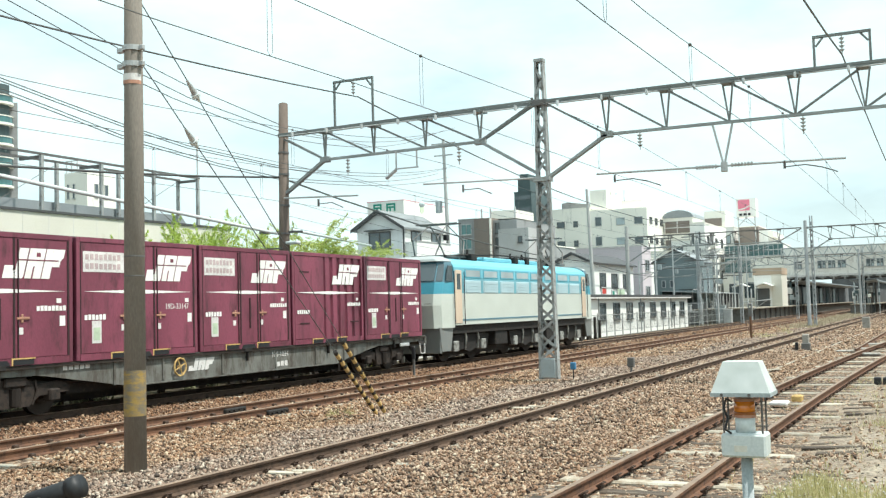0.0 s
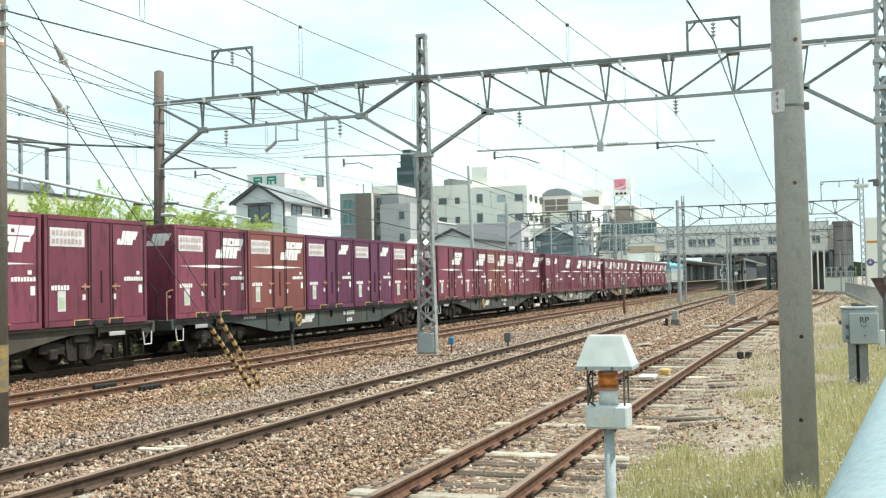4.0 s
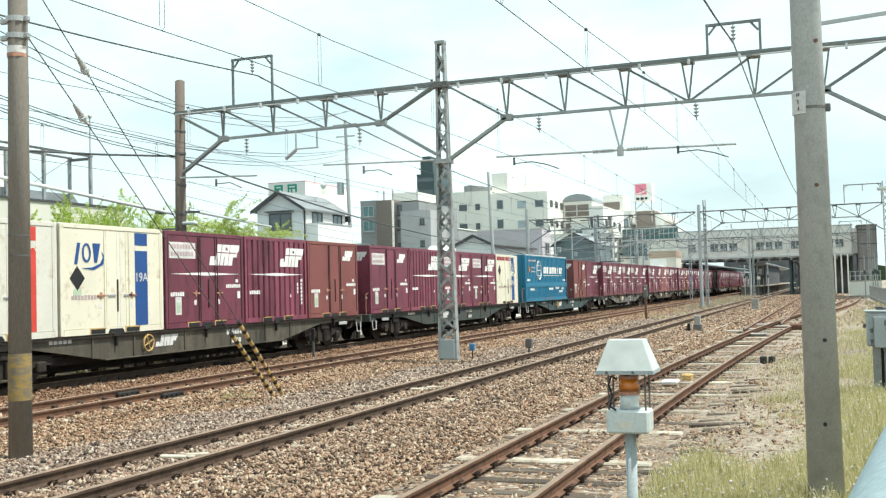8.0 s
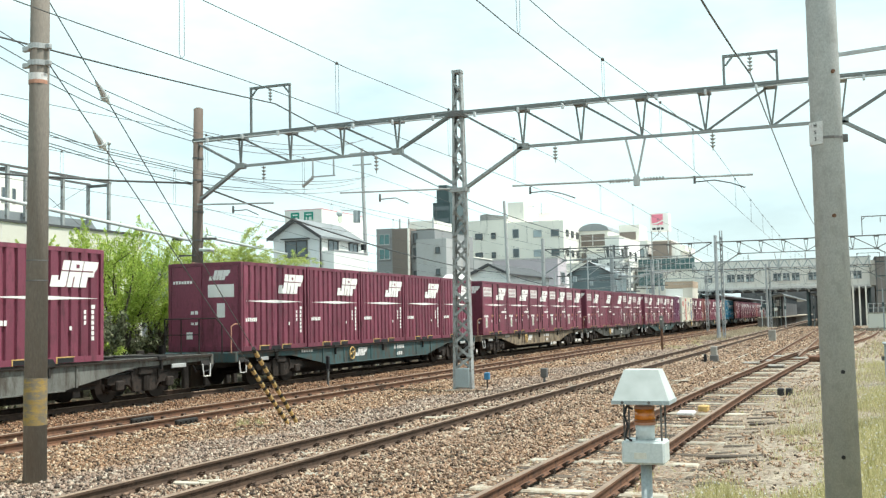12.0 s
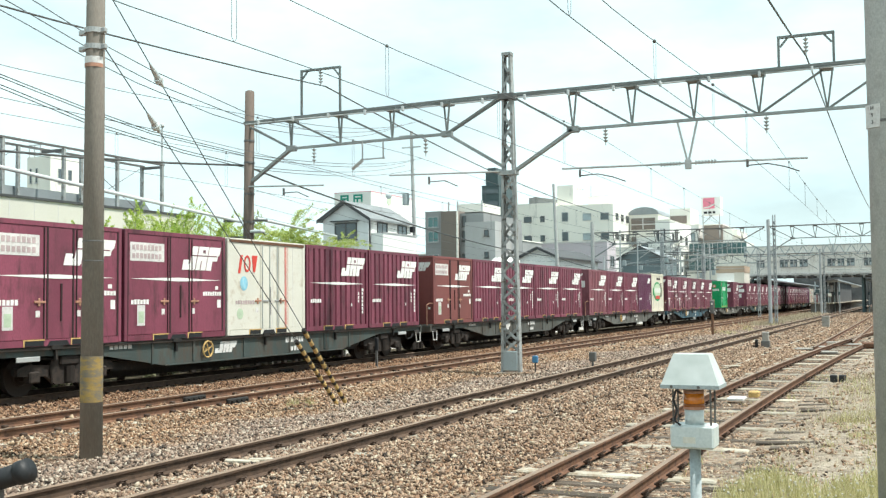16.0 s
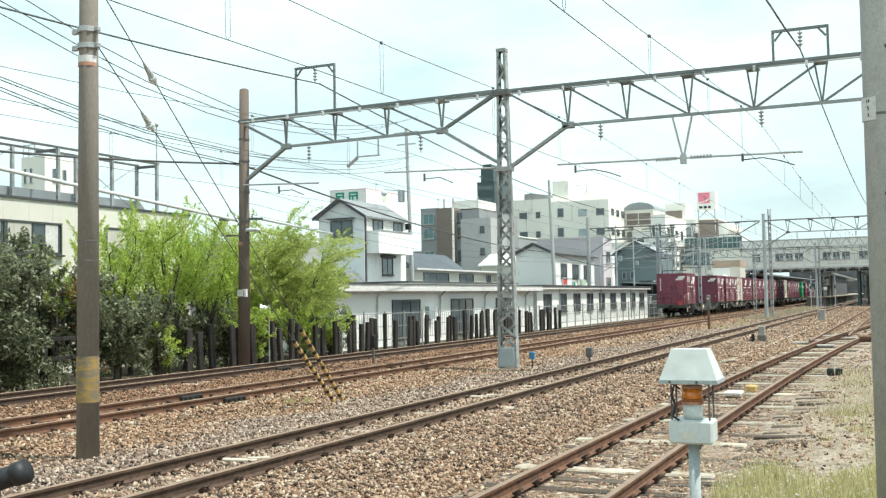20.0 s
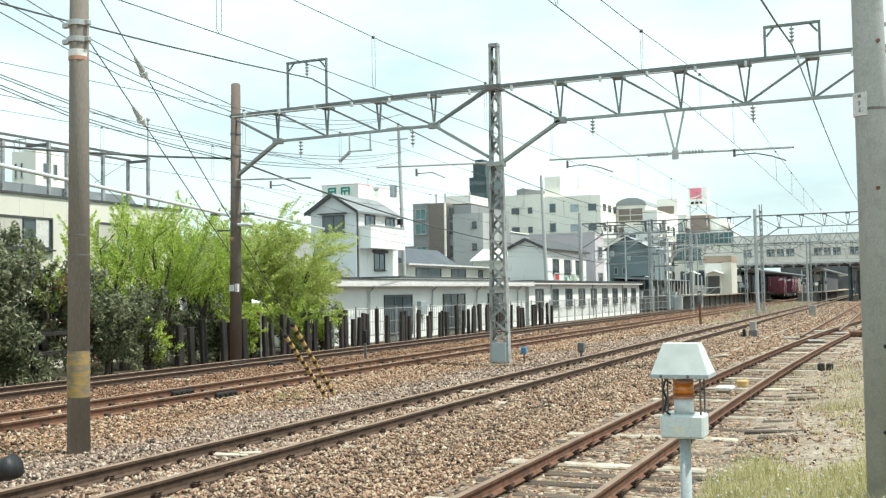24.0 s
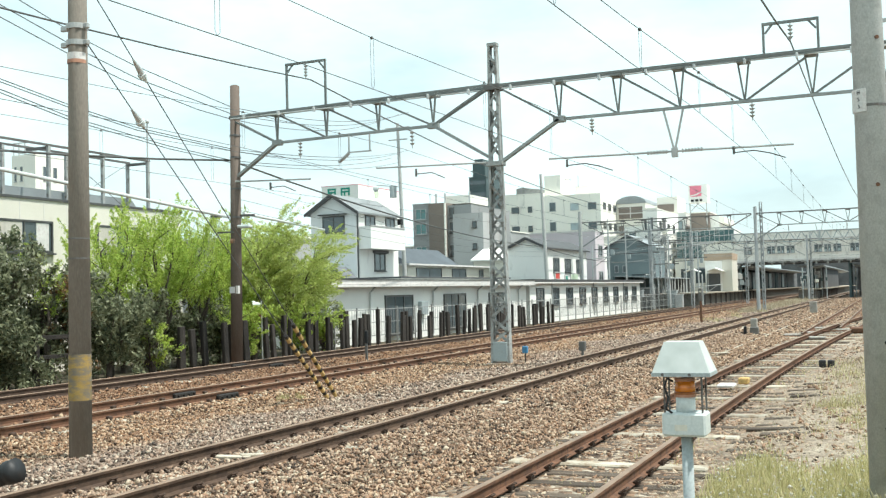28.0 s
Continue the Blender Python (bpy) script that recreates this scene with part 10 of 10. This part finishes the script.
        st = q + Vector((g.gauss(0, 0.12), g.gauss(0, 0.12), g.gauss(0, 0.14)))
        dr = g.uniform(0.05, 0.35) * (1.6 - upright)
        spots.append((tuple(st), tuple(d), le, dr))
        if i % 3 == 0:
            pts = [st + d * le * f - Vector((0, 0, dr * le * f * f)) for f in (0.0, 0.35, 0.7, 0.95)]
            twigs.path(pts, 0.006, 3)
    tagged(part("twigs", twigs, M["bark"], t), kind="stuff")
    shoots("crown", spots, per, 0.042, material, t, seed)
    return t


def build_trees():
    lab = "bright yellow-green willowy tree with feathery upright shoots by the fence"
    rnd_lab = "olive-green spreading tree with arching leafy branches by the fence"
    for x, y, h, s, sd, n, up in ((-22.0, 25.0, 5.6, 1.35, 1, 165, 1.5), (-21.7, 27.0, 5.7, 1.5, 2, 250, 1.5), (-22.0, 29.4, 5.0, 1.5, 3, 210, 1.3), (-24.0, 28.6, 4.4, 1.5, 8, 60, 1.0), (-22.2, 31.2, 4.3, 1.4, 9, 150, 0.7)):
        willow(x, y, h, s, lab, M["leaf"], sd, n, 110, up, low=0.34)
    for x, y, h, s, sd, n, up in ((-21.8, 32.5, 5.9, 2.0, 4, 470, 0.4), (-21.5, 34.6, 5.5, 2.0, 5, 500, 0.25), (-22.4, 36.4, 4.1, 1.5, 6, 220, 0.2)):
        willow(x, y, h, s, rnd_lab, M["leaffresh"], sd, n, 115, up)
    for x, y, h, s, sd, n in ((-20.75, 30.3, 2.3, 0.95, 11, 90), (-20.8, 33.6, 2.2, 0.9, 12, 80), (-20.9, 36.0, 2.0, 0.9, 13, 70), (-20.6, 25.2, 1.6, 0.7, 14, 40)):
        willow(x, y, h, s, "low fresh-green bush of young shoots at the foot of the fence", M["leaf"], sd, n, 90, 0.5, low=0.05)
    dk = "dark evergreen tree behind the far track, gloss highlights in its leaf colour"
    for x, y, h, s, sd, n in ((-20.6, 16.4, 4.1, 1.6, 21, 16000), (-20.4, 18.9, 3.9, 1.6, 22, 16000), (-20.8, 21.2, 2.9, 1.3, 23, 11000), (-20.3, 23.0, 2.5, 1.1, 24, 9000), (-20.9, 24.9, 2.2, 1.1, 25, 8000), (-20.8, 13.6, 4.0, 1.6, 26, 12000), (-21.2, 10.8, 4.2, 1.7, 27, 10000), (-22.6, 20.0, 3.6, 1.6, 28, 10000), (-22.8, 26.5, 2.0, 1.3, 29, 7000), (-22.6, 33.5, 1.9, 1.2, 30, 7000), (-22.6, 36.5, 1.8, 1.2, 31, 7000), (-22.4, 28.8, 1.9, 1.3, 32, 8000), (-22.5, 31.2, 1.8, 1.2, 33, 7000), (-22.6, 39.0, 1.6, 1.1, 34, 5000), (-20.3, 11.6, 1.7, 1.2, 35, 7000), (-20.4, 13.4, 1.8, 1.2, 36, 7000), (-20.3, 15.2, 1.6, 1.2, 37, 7000), (-20.3, 17.2, 1.7, 1.2, 38, 7000), (-20.3, 19.3, 1.5, 1.1, 39, 6000)):
        tree(x, y, h, s, dk, M["leafdark"], sd, n, 0.07, 7, 1.15, droop=0.1, low=0.04)
    tree(-20.2, 21.6, 3.0, 0.7, "small shrub with reddish new leaves", leaf_mat("red_leaf", (0.12, 0.06, 0.025), (0.30, 0.17, 0.07)), 41, 2600, 0.05, 5)
    willow(-20.5, 21.0, 4.3, 0.5, "slender pale green sapling rising out of the evergreens", M["leaf"], 42, 40, 60, 1.4, low=0.6)


def build_fence():
    g = random.Random(9)
    f = thing("sleeper_fence", "row of dark old sleepers set upright as an uneven fence", "fence")
    for y, h in ((26.05, 1.38), (26.65, 1.28), (27.25, 1.5), (28.35, 1.42)):
        part("post", Mesh().soft(-0.07, -0.115, -0.3, 0.07, 0.115, h, 0.02), M["oldpost"], f, at=pose(-20.12, y, -0.35, g.uniform(-3, 3), g.uniform(-2, 2), g.uniform(-15, 15)))
    y = 28.9
    while y < 66:
        if g.random() < 0.80:
            h = g.uniform(1.15, 1.6)
            w = g.uniform(0.09, 0.13)
            x = -20.15 - 0.012 * (y - 26) + g.uniform(-0.12, 0.12)
            m = Mesh().soft(-0.07, -w, -0.3, 0.07, w, h, 0.02)
            part("post", m, M["oldpost"], f, at=pose(x, y, -0.35, g.uniform(-3, 3), g.uniform(-2, 2), g.uniform(-15, 15)))
        y += g.choice((0.30, 0.34, 0.38, 0.45, 0.6, 0.9))
    n = thing("wire_fence", "thin grey steel fence in front of the white sheds", "fence")
    part("rail", Mesh().box(-21.52, 34, 1.18, -21.48, 123, 1.22).box(-21.52, 34, 0.0, -21.48, 123, 0.04).box(-21.52, 34, 0.6, -21.48, 123, 0.63), M["fence"], n)
    ps = Mesh().box(-0.03, -0.03, -0.5, 0.03, 0.03, 1.3).data("post", M["fence"])
    for i in range(45):
        part("post", ps, None, n, at=(-21.5, 34 + i * 2.0, 0))
    bm = Mesh()
    for i in range(348):
        y = 34.2 + i * 0.255
        bm.box(-21.507, y - 0.006, 0.0, -21.493, y + 0.006, 1.2)
    tagged(part("infill", bm, M["fence"], n), kind="stuff")
    o = thing("timber_rail", "weathered dark timber post with two short rails among the evergreens", "fence")
    part("post", Mesh().soft(-19.97, 19.86, -0.45, -19.83, 20.0, 1.06, 0.015), M["oldpost"], o)
    for z in (0.42, 0.92):
        part("rail", Mesh().soft(-19.93, 20.0, z, -19.87, 21.6, z + 0.11, 0.01), M["oldpost"], o)
    # dark lineside debris
    d = thing("lineside_timber", "stack of old grey timbers lying by the fence", "timber")
    for i in range(5):
        part("timber", Mesh().soft(-1.1, -0.11, 0, 1.1, 0.11, 0.14, 0.02), M["oldpost"], d, at=pose(-19.75 + 0.1 * i, 45 + i * 0.6, -0.38, 0, 0, 80 + 6 * i))


def build_warning_lamp():
    t = thing("warning_lamp", "white hooded amber warning beacon on a grey post beside the siding", "warning lamp", (-1.11, 6.0, 0))
    part("post", Mesh().tube((0, 0, -0.2), (0, 0, 0.98), 0.032, n=14), M["boxgrey"], t, smooth=True)
    bx = part("housing", Mesh().soft(-0.122, -0.09, 0.972, 0.122, 0.09, 1.105, 0.012), M["lampwhite"], t, "white plastic junction box")
    part("name_plate", Mesh().box(-0.05, -0.093, 1.005, 0.02, -0.089, 1.04), M["white"], bx)
    part("neck", Mesh().tube((0, 0, 1.105), (0, 0, 1.195), 0.055, n=16), M["lampwhite"], t, smooth=True)
    ln = part("lens", Mesh().tube((0, 0, 1.195), (0, 0, 1.285), 0.060, 0.056, n=18), M["amber"], t, "amber lens", smooth=True)
    part("lens_ring", Mesh().tube((0, 0, 1.19), (0, 0, 1.205), 0.062, n=18).tube((0, 0, 1.28), (0, 0, 1.296), 0.058, n=18), M["handle"], ln)
    part("lens_base", Mesh().tube((0, 0, 1.196), (0, 0, 1.222), 0.0615, n=18), mat("dark_amber", (0.26, 0.075, 0.01), 0.3, 0, 10, 0.15, 0.0), ln, "darker amber lens foot", smooth=True)
    hood = Mesh()
    a, b = 0.160, 0.098
    lo, hi = 1.335, 1.505
    v = [(-a, -a * 0.8, lo), (a, -a * 0.8, lo), (a, a * 0.8, lo), (-a, a * 0.8, lo), (-b, -b * 0.75, hi), (b, -b * 0.75, hi), (b, b * 0.75, hi), (-b, b * 0.75, hi)]
    hood.add(v, [(0, 1, 5, 4), (1, 2, 6, 5), (2, 3, 7, 6), (3, 0, 4, 7), (4, 5, 6, 7), (3, 2, 1, 0)])
    hd = part("hood", hood, M["lamphood"], t, "frosted white trapezoid hood")
    part("hood_rim", Mesh().box(-a - 0.004, -a * 0.8 - 0.004, lo - 0.022, a + 0.004, a * 0.8 + 0.004, lo), M["boxgrey"], hd)
    for i in (-0.10, 0.05):
        part("bolt", Mesh().tube((i, -0.136, lo - 0.011), (i, -0.130, lo - 0.011), 0.009, n=8), M["steel"], hd)
    for x in (-0.105, 0.105):
        for y in (-0.07, 0.07):
            part("rod", Mesh().tube((x, y, 1.10), (x, y, 1.32), 0.006, n=6), M["steel"], t)
    part("cable", Mesh().path([(-0.06, -0.05, 1.28), (-0.085, -0.08, 1.30), (-0.10, -0.09, 1.25), (-0.08, -0.09, 1.19), (-0.095, -0.095, 1.13), (-0.06, -0.09, 1.105)], 0.007, 6), M["black"], t)


def build_small():
    # relay cabinet
    t = thing("relay_cabinet", "grey steel lineside cabinet on channel legs in the grass", "cabinet", (0.775, 17.0, 0))
    b = part("body", Mesh().soft(-0.295, -0.06, 0.79, 0.19, 0.20, 1.30, 0.015), M["boxgrey"], t)
    part("roof", Mesh().soft(-0.32, -0.10, 1.30, 0.215, 0.24, 1.335, 0.012), M["boxgrey"], t)
    part("vent", Mesh().soft(-0.15, 0.02, 1.335, 0.06, 0.12, 1.375, 0.01).soft(-0.17, 0.0, 1.37, -0.05, 0.14, 1.39, 0.006), M["steel"], t)
    dr = part("door", Mesh().soft(-0.19, -0.185, 0.77, 0.215, -0.06, 1.235, 0.014), M["boxgrey"], t, "grey front box with black letters")
    part("door_rim", Mesh().box(-0.196, -0.183, 1.215, 0.221, -0.06, 1.238), M["galvlight"], dr)
    words("RP", 0.125, dr, M["black"], pose(0.015, -0.186, 1.13) @ FACE_Y, 0.003)
    part("latch", Mesh().path([(-0.03, -0.19, 1.07), (-0.015, -0.21, 1.035), (0.03, -0.21, 1.035), (0.045, -0.19, 1.07)], 0.007, 5), M["steel"], dr)
    part("lock", Mesh().tube((0.015, -0.185, 0.90), (0.015, -0.20, 0.90), 0.014, n=8), M["steel"], dr)
    for x, y, z in ((-0.32, 0.05, 1.06), (-0.225, -0.12, 1.0), (-0.225, -0.12, 0.84)):
        part("hinge", Mesh().tube((x, y, z), (x, y, z + 0.06), 0.022, n=8), M["steel"], t)
    for x, w in ((-0.165, 0.055), (0.0, 0.062)):
        part("leg", Mesh().box(x - w, -0.06, -0.15, x + w, -0.045, 0.79).box(x - w, -0.045, -0.15, x - w + 0.012, 0.05, 0.79).box(x + w - 0.012, -0.045, -0.15, x + w, 0.05, 0.79), M["cabinetleg"], t)
    # black box added to paint the dark gap between the legs
    part("cable_bundle", Mesh().soft(-0.105, -0.035, -0.15, -0.065, 0.06, 0.77, 0.015), M["black"], t, "black box added for the dark gap between the legs")
    # signs on the right mast
    t = thing("triangle_sign", "faded dark red triangular sign on a post by the mast", "sign", (1.62, 26.0, 0))
    part("panel", Mesh().prism([(-0.23, 1.72), (0.23, 1.73), (0.02, 1.23)], "y", -0.02, 0.02), mat("faded_red_sign", (0.085, 0.045, 0.042), 0.7, 0, 10, 0.3, 0.1, (0.2, 0.16, 0.15), 0.66), t)
    part("rim", Mesh().bar((-0.23, -0.022, 1.72), (0.23, -0.022, 1.73), 0.012, 0.018).bar((-0.23, -0.022, 1.72), (0.02, -0.022, 1.23), 0.012, 0.018).bar((0.23, -0.022, 1.73), (0.02, -0.022, 1.23), 0.012, 0.018), M["steel"], t)
    part("bracket", Mesh().soft(0.05, -0.06, 1.55, 0.2, 0.05, 1.78, 0.02), M["steel"], t)
    part("post", Mesh().tube((0.06, 0.06, -0.2), (0.06, 0.06, 1.7), 0.042, n=10), M["steel"], t)
    t = thing("round_sign", "small round purple and white sign on the mast", "sign", (1.44, 26.8, 0))
    part("disc", Mesh().tube((0, 0, 2.1), (0, 0.02, 2.1), 0.088, n=20), mat("purple_sign", (0.14, 0.12, 0.30), 0.6, 0, 10, 0.1, 0.05), t)
    part("symbol", Mesh().box(-0.035, -0.006, 2.085, 0.035, -0.001, 2.105).box(-0.012, -0.006, 2.06, 0.008, -0.001, 2.15), M["lampwhite"], t, "small pale mark")
    part("strap", Mesh().bar((0, 0.03, 2.1), (0.16, 0.10, 2.1), 0.03, 0.02), M["steel"], t)
    t = thing("service_box", "pair of white conduit boxes on a post by the mast", "box", (1.66, 25.6, 0))
    for x in (-0.085, 0.085):
        part("body", Mesh().soft(x - 0.055, -0.05, 0.14, x + 0.055, 0.05, 0.54, 0.012), M["lampwhite"], t)
        part("pipe", Mesh().tube((x, 0, -0.15), (x, 0, 0.14), 0.026, n=8), M["steel"], t)
    part("post", Mesh().tube((0, 0.03, -0.15), (0, 0.03, 0.95), 0.03, n=8), M["steel"], t)
    t = thing("old_stump", "dark weathered stump in the grass by the mast", "stump", (1.42, 25.3, -0.05))
    part("wood", Mesh().tube((0, 0, 0), (0.01, 0, 0.20), 0.11, 0.09, n=10).tube((0.01, 0, 0.20), (0.01, 0, 0.22), 0.09, 0.06, n=10), M["wood"], t)
    t = thing("mast_lamp", "white lamp arm on a lattice mast", "lamp", (1.72, 26.85, 0))
    part("head", Mesh().soft(-0.60, -0.08, 3.91, -0.26, 0.08, 4.0, 0.03), M["lampwhite"], t)
    part("fixture", Mesh().tube((-0.27, 0, 4.06), (-0.06, 0.0, 4.08), 0.028, n=8).soft(-0.16, -0.05, 3.93, -0.03, 0.05, 4.1, 0.02), M["steel"], t, "dark lamp bracket")
    # guard pipe close to the eye
    t = thing("guard_pipe", "large pale painted guard pipe on posts beside the path", "guard rail")
    p = part("pipe", Mesh().tube((0.085, 1.15, 1.39), (0.825, 7.9, 1.42), 0.155, n=32), M["pipepaint"], t, smooth=True)
    part("end_collar", Mesh().tube((0.814, 7.8, 1.42), (0.833, 7.98, 1.42), 0.163, n=32), M["pipepaint"], t, smooth=True)
    for k in (0.03, 0.5, 0.96):
        x, y = 0.085 + 0.74 * k, 1.15 + 6.75 * k
        part("post", Mesh().tube((x, y, -0.1), (x, y, 1.3), 0.05, n=12), M["galv"], t)
    # black trackside lamp near the lower left
    t = thing("trackside_lamp", "black cylindrical shunting lamp on a short post", "lamp", (-5.30, 4.95, 0))
    part("barrel", Mesh().tube((-0.18, -0.05, 0.66), (0.17, 0.0, 0.77), 0.068, n=20), M["black"], t, smooth=True)
    part("hood", Mesh().tube((0.13, -0.006, 0.757), (0.20, 0.005, 0.78), 0.078, n=20), M["black"], t, smooth=True)
    part("clip", Mesh().soft(-0.06, -0.13, 0.66, -0.02, -0.10, 0.71, 0.01), M["galvlight"], t)
    part("post", Mesh().tube((-0.05, 0, -0.2), (-0.05, 0, 0.64), 0.03, n=10), M["steel"], t)
    # point rodding boxes and blocks
    t = thing("marker_box", "small yellow marker block between the rails", "marker", (-2.78, 21.3, -0.13))
    part("body", Mesh().soft(-0.10, -0.14, 0, 0.10, 0.14, 0.12, 0.02), M["guardyellow"], t)
    t = thing("rail_bond_box", "small white box beside the siding rail", "box", (-3.02, 20.6, -0.14))
    part("body", Mesh().soft(-0.16, -0.22, 0, 0.16, 0.22, 0.07, 0.02), M["plate"], t)
    for x, y in ((-2.55, 39.5), (-3.6, 41.8), (-3.0, 43.6), (-1.9, 46.0), (-2.9, 48.0)):
        t = thing("point_cover", "weathered white cover plate at the turnout", "cover plate", (x, y, -0.15), group="turnout cover plates")
        part("plate", Mesh().soft(-0.30, -0.28, 0, 0.30, 0.28, 0.07, 0.02), M["block"], t)
    for x, y, a, le in ((-7.55, 10.75, 25, 0.42), (-7.40, 10.95, 50, 0.30), (-7.70, 19.05, 40, 0.50), (-7.50, 19.35, 20, 0.30), (-4.6, 31.0, 84, 2.4)):
        t = thing("broken_plank", "pale broken plank lying in the ballast", "plank", group="broken planks")
        part("board", Mesh().soft(-le / 2, -0.06, -0.012, le / 2, 0.06, 0.016, 0.006), M["pcsleeper"], t, at=pose(x, y, BED + 0.065, 2, 3, a))
    t = thing("point_motor", "rusty point machine bars beside the turnout", "point machine", (-1.25, 44.0, -0.16))
    part("case", Mesh().soft(-0.35, -0.5, 0, 0.35, 0.5, 0.22, 0.04), M["rust"], t)
    part("rod", Mesh().tube((-2.2, 0, 0.06), (-0.3, 0, 0.08), 0.03, n=6), M["rust"], t)
    t = thing("twin_block", "pair of small black lineside blocks", "block", (-1.5, 26.2, -0.12))
    for x in (-0.13, 0.13):
        part("block", Mesh().soft(x * 0.75 - 0.08, -0.08, -0.06, x * 0.75 + 0.08, 0.08, 0.12, 0.02), M["black"], t)
    t = thing("concrete_marker", "short pale concrete stub between the tracks", "marker post", (-5.28, 44.2, -0.2))
    part("stub", Mesh().soft(-0.13, -0.12, 0.2, 0.13, 0.12, 0.66, 0.03), M["block"], t)
    part("lower_box", Mesh().soft(-0.17, -0.16, 0.0, 0.17, 0.16, 0.3, 0.02), M["steel"], t)
    part("side_block", Mesh().soft(-0.42, -0.08, 0.02, -0.30, 0.08, 0.34, 0.02), M["black"], t)
    t = thing("concrete_marker", "short pale concrete stub between the tracks", "marker post", (-5.0, 75.0, -0.2))
    part("stub", Mesh().soft(-0.24, -0.2, 0, 0.24, 0.2, 0.8, 0.03), M["block"], t)
    t = thing("blue_marker", "small blue marker on a thin stake", "marker post", (-9.45, 27.4, -0.2))
    part("stake", Mesh().tube((0, 0, 0), (0, 0, 0.32), 0.02, n=6), M["black"], t)
    part("head", Mesh().soft(-0.08, -0.05, 0.30, 0.08, 0.05, 0.50, 0.02), mat("blue_paint", (0.06, 0.20, 0.36), 0.6, 0, 10, 0.1, 0.05), t)
    t = thing("junction_post", "small dark lineside junction post", "post", (-8.6, 30.2, -0.2))
    part("head", Mesh().soft(-0.1, -0.08, 0.2, 0.1, 0.08, 0.48, 0.02), M["steel"], t)
    part("stake", Mesh().tube((0, 0, 0), (0, 0, 0.2), 0.04, n=8), M["steel"], t)
    t = thing("distance_post", "thin dark post between the far tracks", "post", (-14.9, 28.3, -0.2))
    part("stake", Mesh().box(-0.03, -0.03, 0, 0.03, 0.03, 0.62), M["steel"], t)
    part("head", Mesh().soft(-0.06, -0.04, 0.55, 0.06, 0.04, 0.95, 0.02), M["black"], t)
    t = thing("signal_post", "slim signal post with a small head between the tracks", "signal", (-9.95, 59.4, -0.2))
    part("post", Mesh().tube((0, 0, 0), (0, 0, 1.25), 0.07, n=8), M["rust"], t)
    part("head", Mesh().soft(-0.11, -0.1, 1.2, 0.11, 0.1, 1.95, 0.04), M["steel"], t)
    part("lamp", Mesh().tube((0, -0.11, 1.75), (0, -0.1, 1.75), 0.06, n=10), M["white"], t)
    t = thing("horn_speaker_post", "thin post with a white horn loudspeaker and small boxes", "loudspeaker", (-20.2, 30.6, -0.4))
    part("post", Mesh().tube((0, 0, 0), (0, 0, 2.15), 0.025, n=8), M["galv"], t)
    part("horn", Mesh().tube((-0.28, -0.1, 2.0), (-0.02, 0.05, 2.02), 0.16, 0.04, n=14), M["lampwhite"], t)
    part("box", Mesh().soft(-0.12, -0.1, 1.45, 0.0, 0.0, 1.68, 0.01), M["rust"], t)
    part("meter", Mesh().soft(-0.16, -0.12, 1.16, -0.06, -0.02, 1.30, 0.01), M["lampwhite"], t)
    # utility poles in the street behind
    for x, y, h in ((-30.2, 62.6, 13.8), (-24.2, 75.0, 11.1)):
        t = thing("utility_pole", "grey concrete utility pole with wires and fittings", "pole", (x, y, -0.4))
        part("shaft", Mesh().tube((0.35, 0, 0), (0, 0, h), 0.17, 0.10, n=12), M["conc"], t)
        if h > 12:
            for w, dz in ((0.9, 0.3), (0.7, 1.1)):
                part("cross_arm", Mesh().bar((-w, 0, h - dz), (w, 0, h - dz), 0.08, 0.08), M["galv"], t)
            part("lamp_arm", Mesh().tube((0, 0, h - 4.3), (-1.6, -0.3, h - 4.1), 0.03, n=6), M["galv"], t)
            part("transformer", Mesh().tube((-0.45, 0, h - 5.0), (-0.45, 0, h - 4.2), 0.24, n=12), M["boxgrey"], t)
            part("lamp", Mesh().ball((-1.6, -0.3, h - 4.35), 0.22, 10, 6), M["lampwhite"], t)
            part("camera_box", Mesh().soft(-0.1, -0.5, h - 6.9, 0.3, -0.1, h - 6.5, 0.03), M["black"], t)
        else:
            part("lamp_arm", Mesh().tube((0.0, 0, 5.2), (-0.5, 0, 5.5), 0.04, n=6), M["lampwhite"], t)
    # white ballast bags and a cable trough
    t = thing("cable_trough", "narrow pale concrete cable trough lids along the ballast", "cable trough", kind="structure")
    y = 24.0
    while y < 70:
        part("lid", Mesh().soft(-0.045, 0, -0.01, 0.045, 0.96, 0.035, 0.01), M["pcsleeper"], t, at=(-4.75 + 0.004 * (y - 24), y, BED + 0.0))
        y += 1.0



# ---------------------------------------------------------------- put it together
build_factory()
build_low_houses()
build_houses()
build_blocks()
build_station()
build_right_side()
build_portal()
build_poles()
build_far_portals()
build_wires()
build_trees()
build_fence()
build_warning_lamp()
build_small()
build_loco()
build_train()
build_tracks()
build_ballast()
build_grass()
motions()
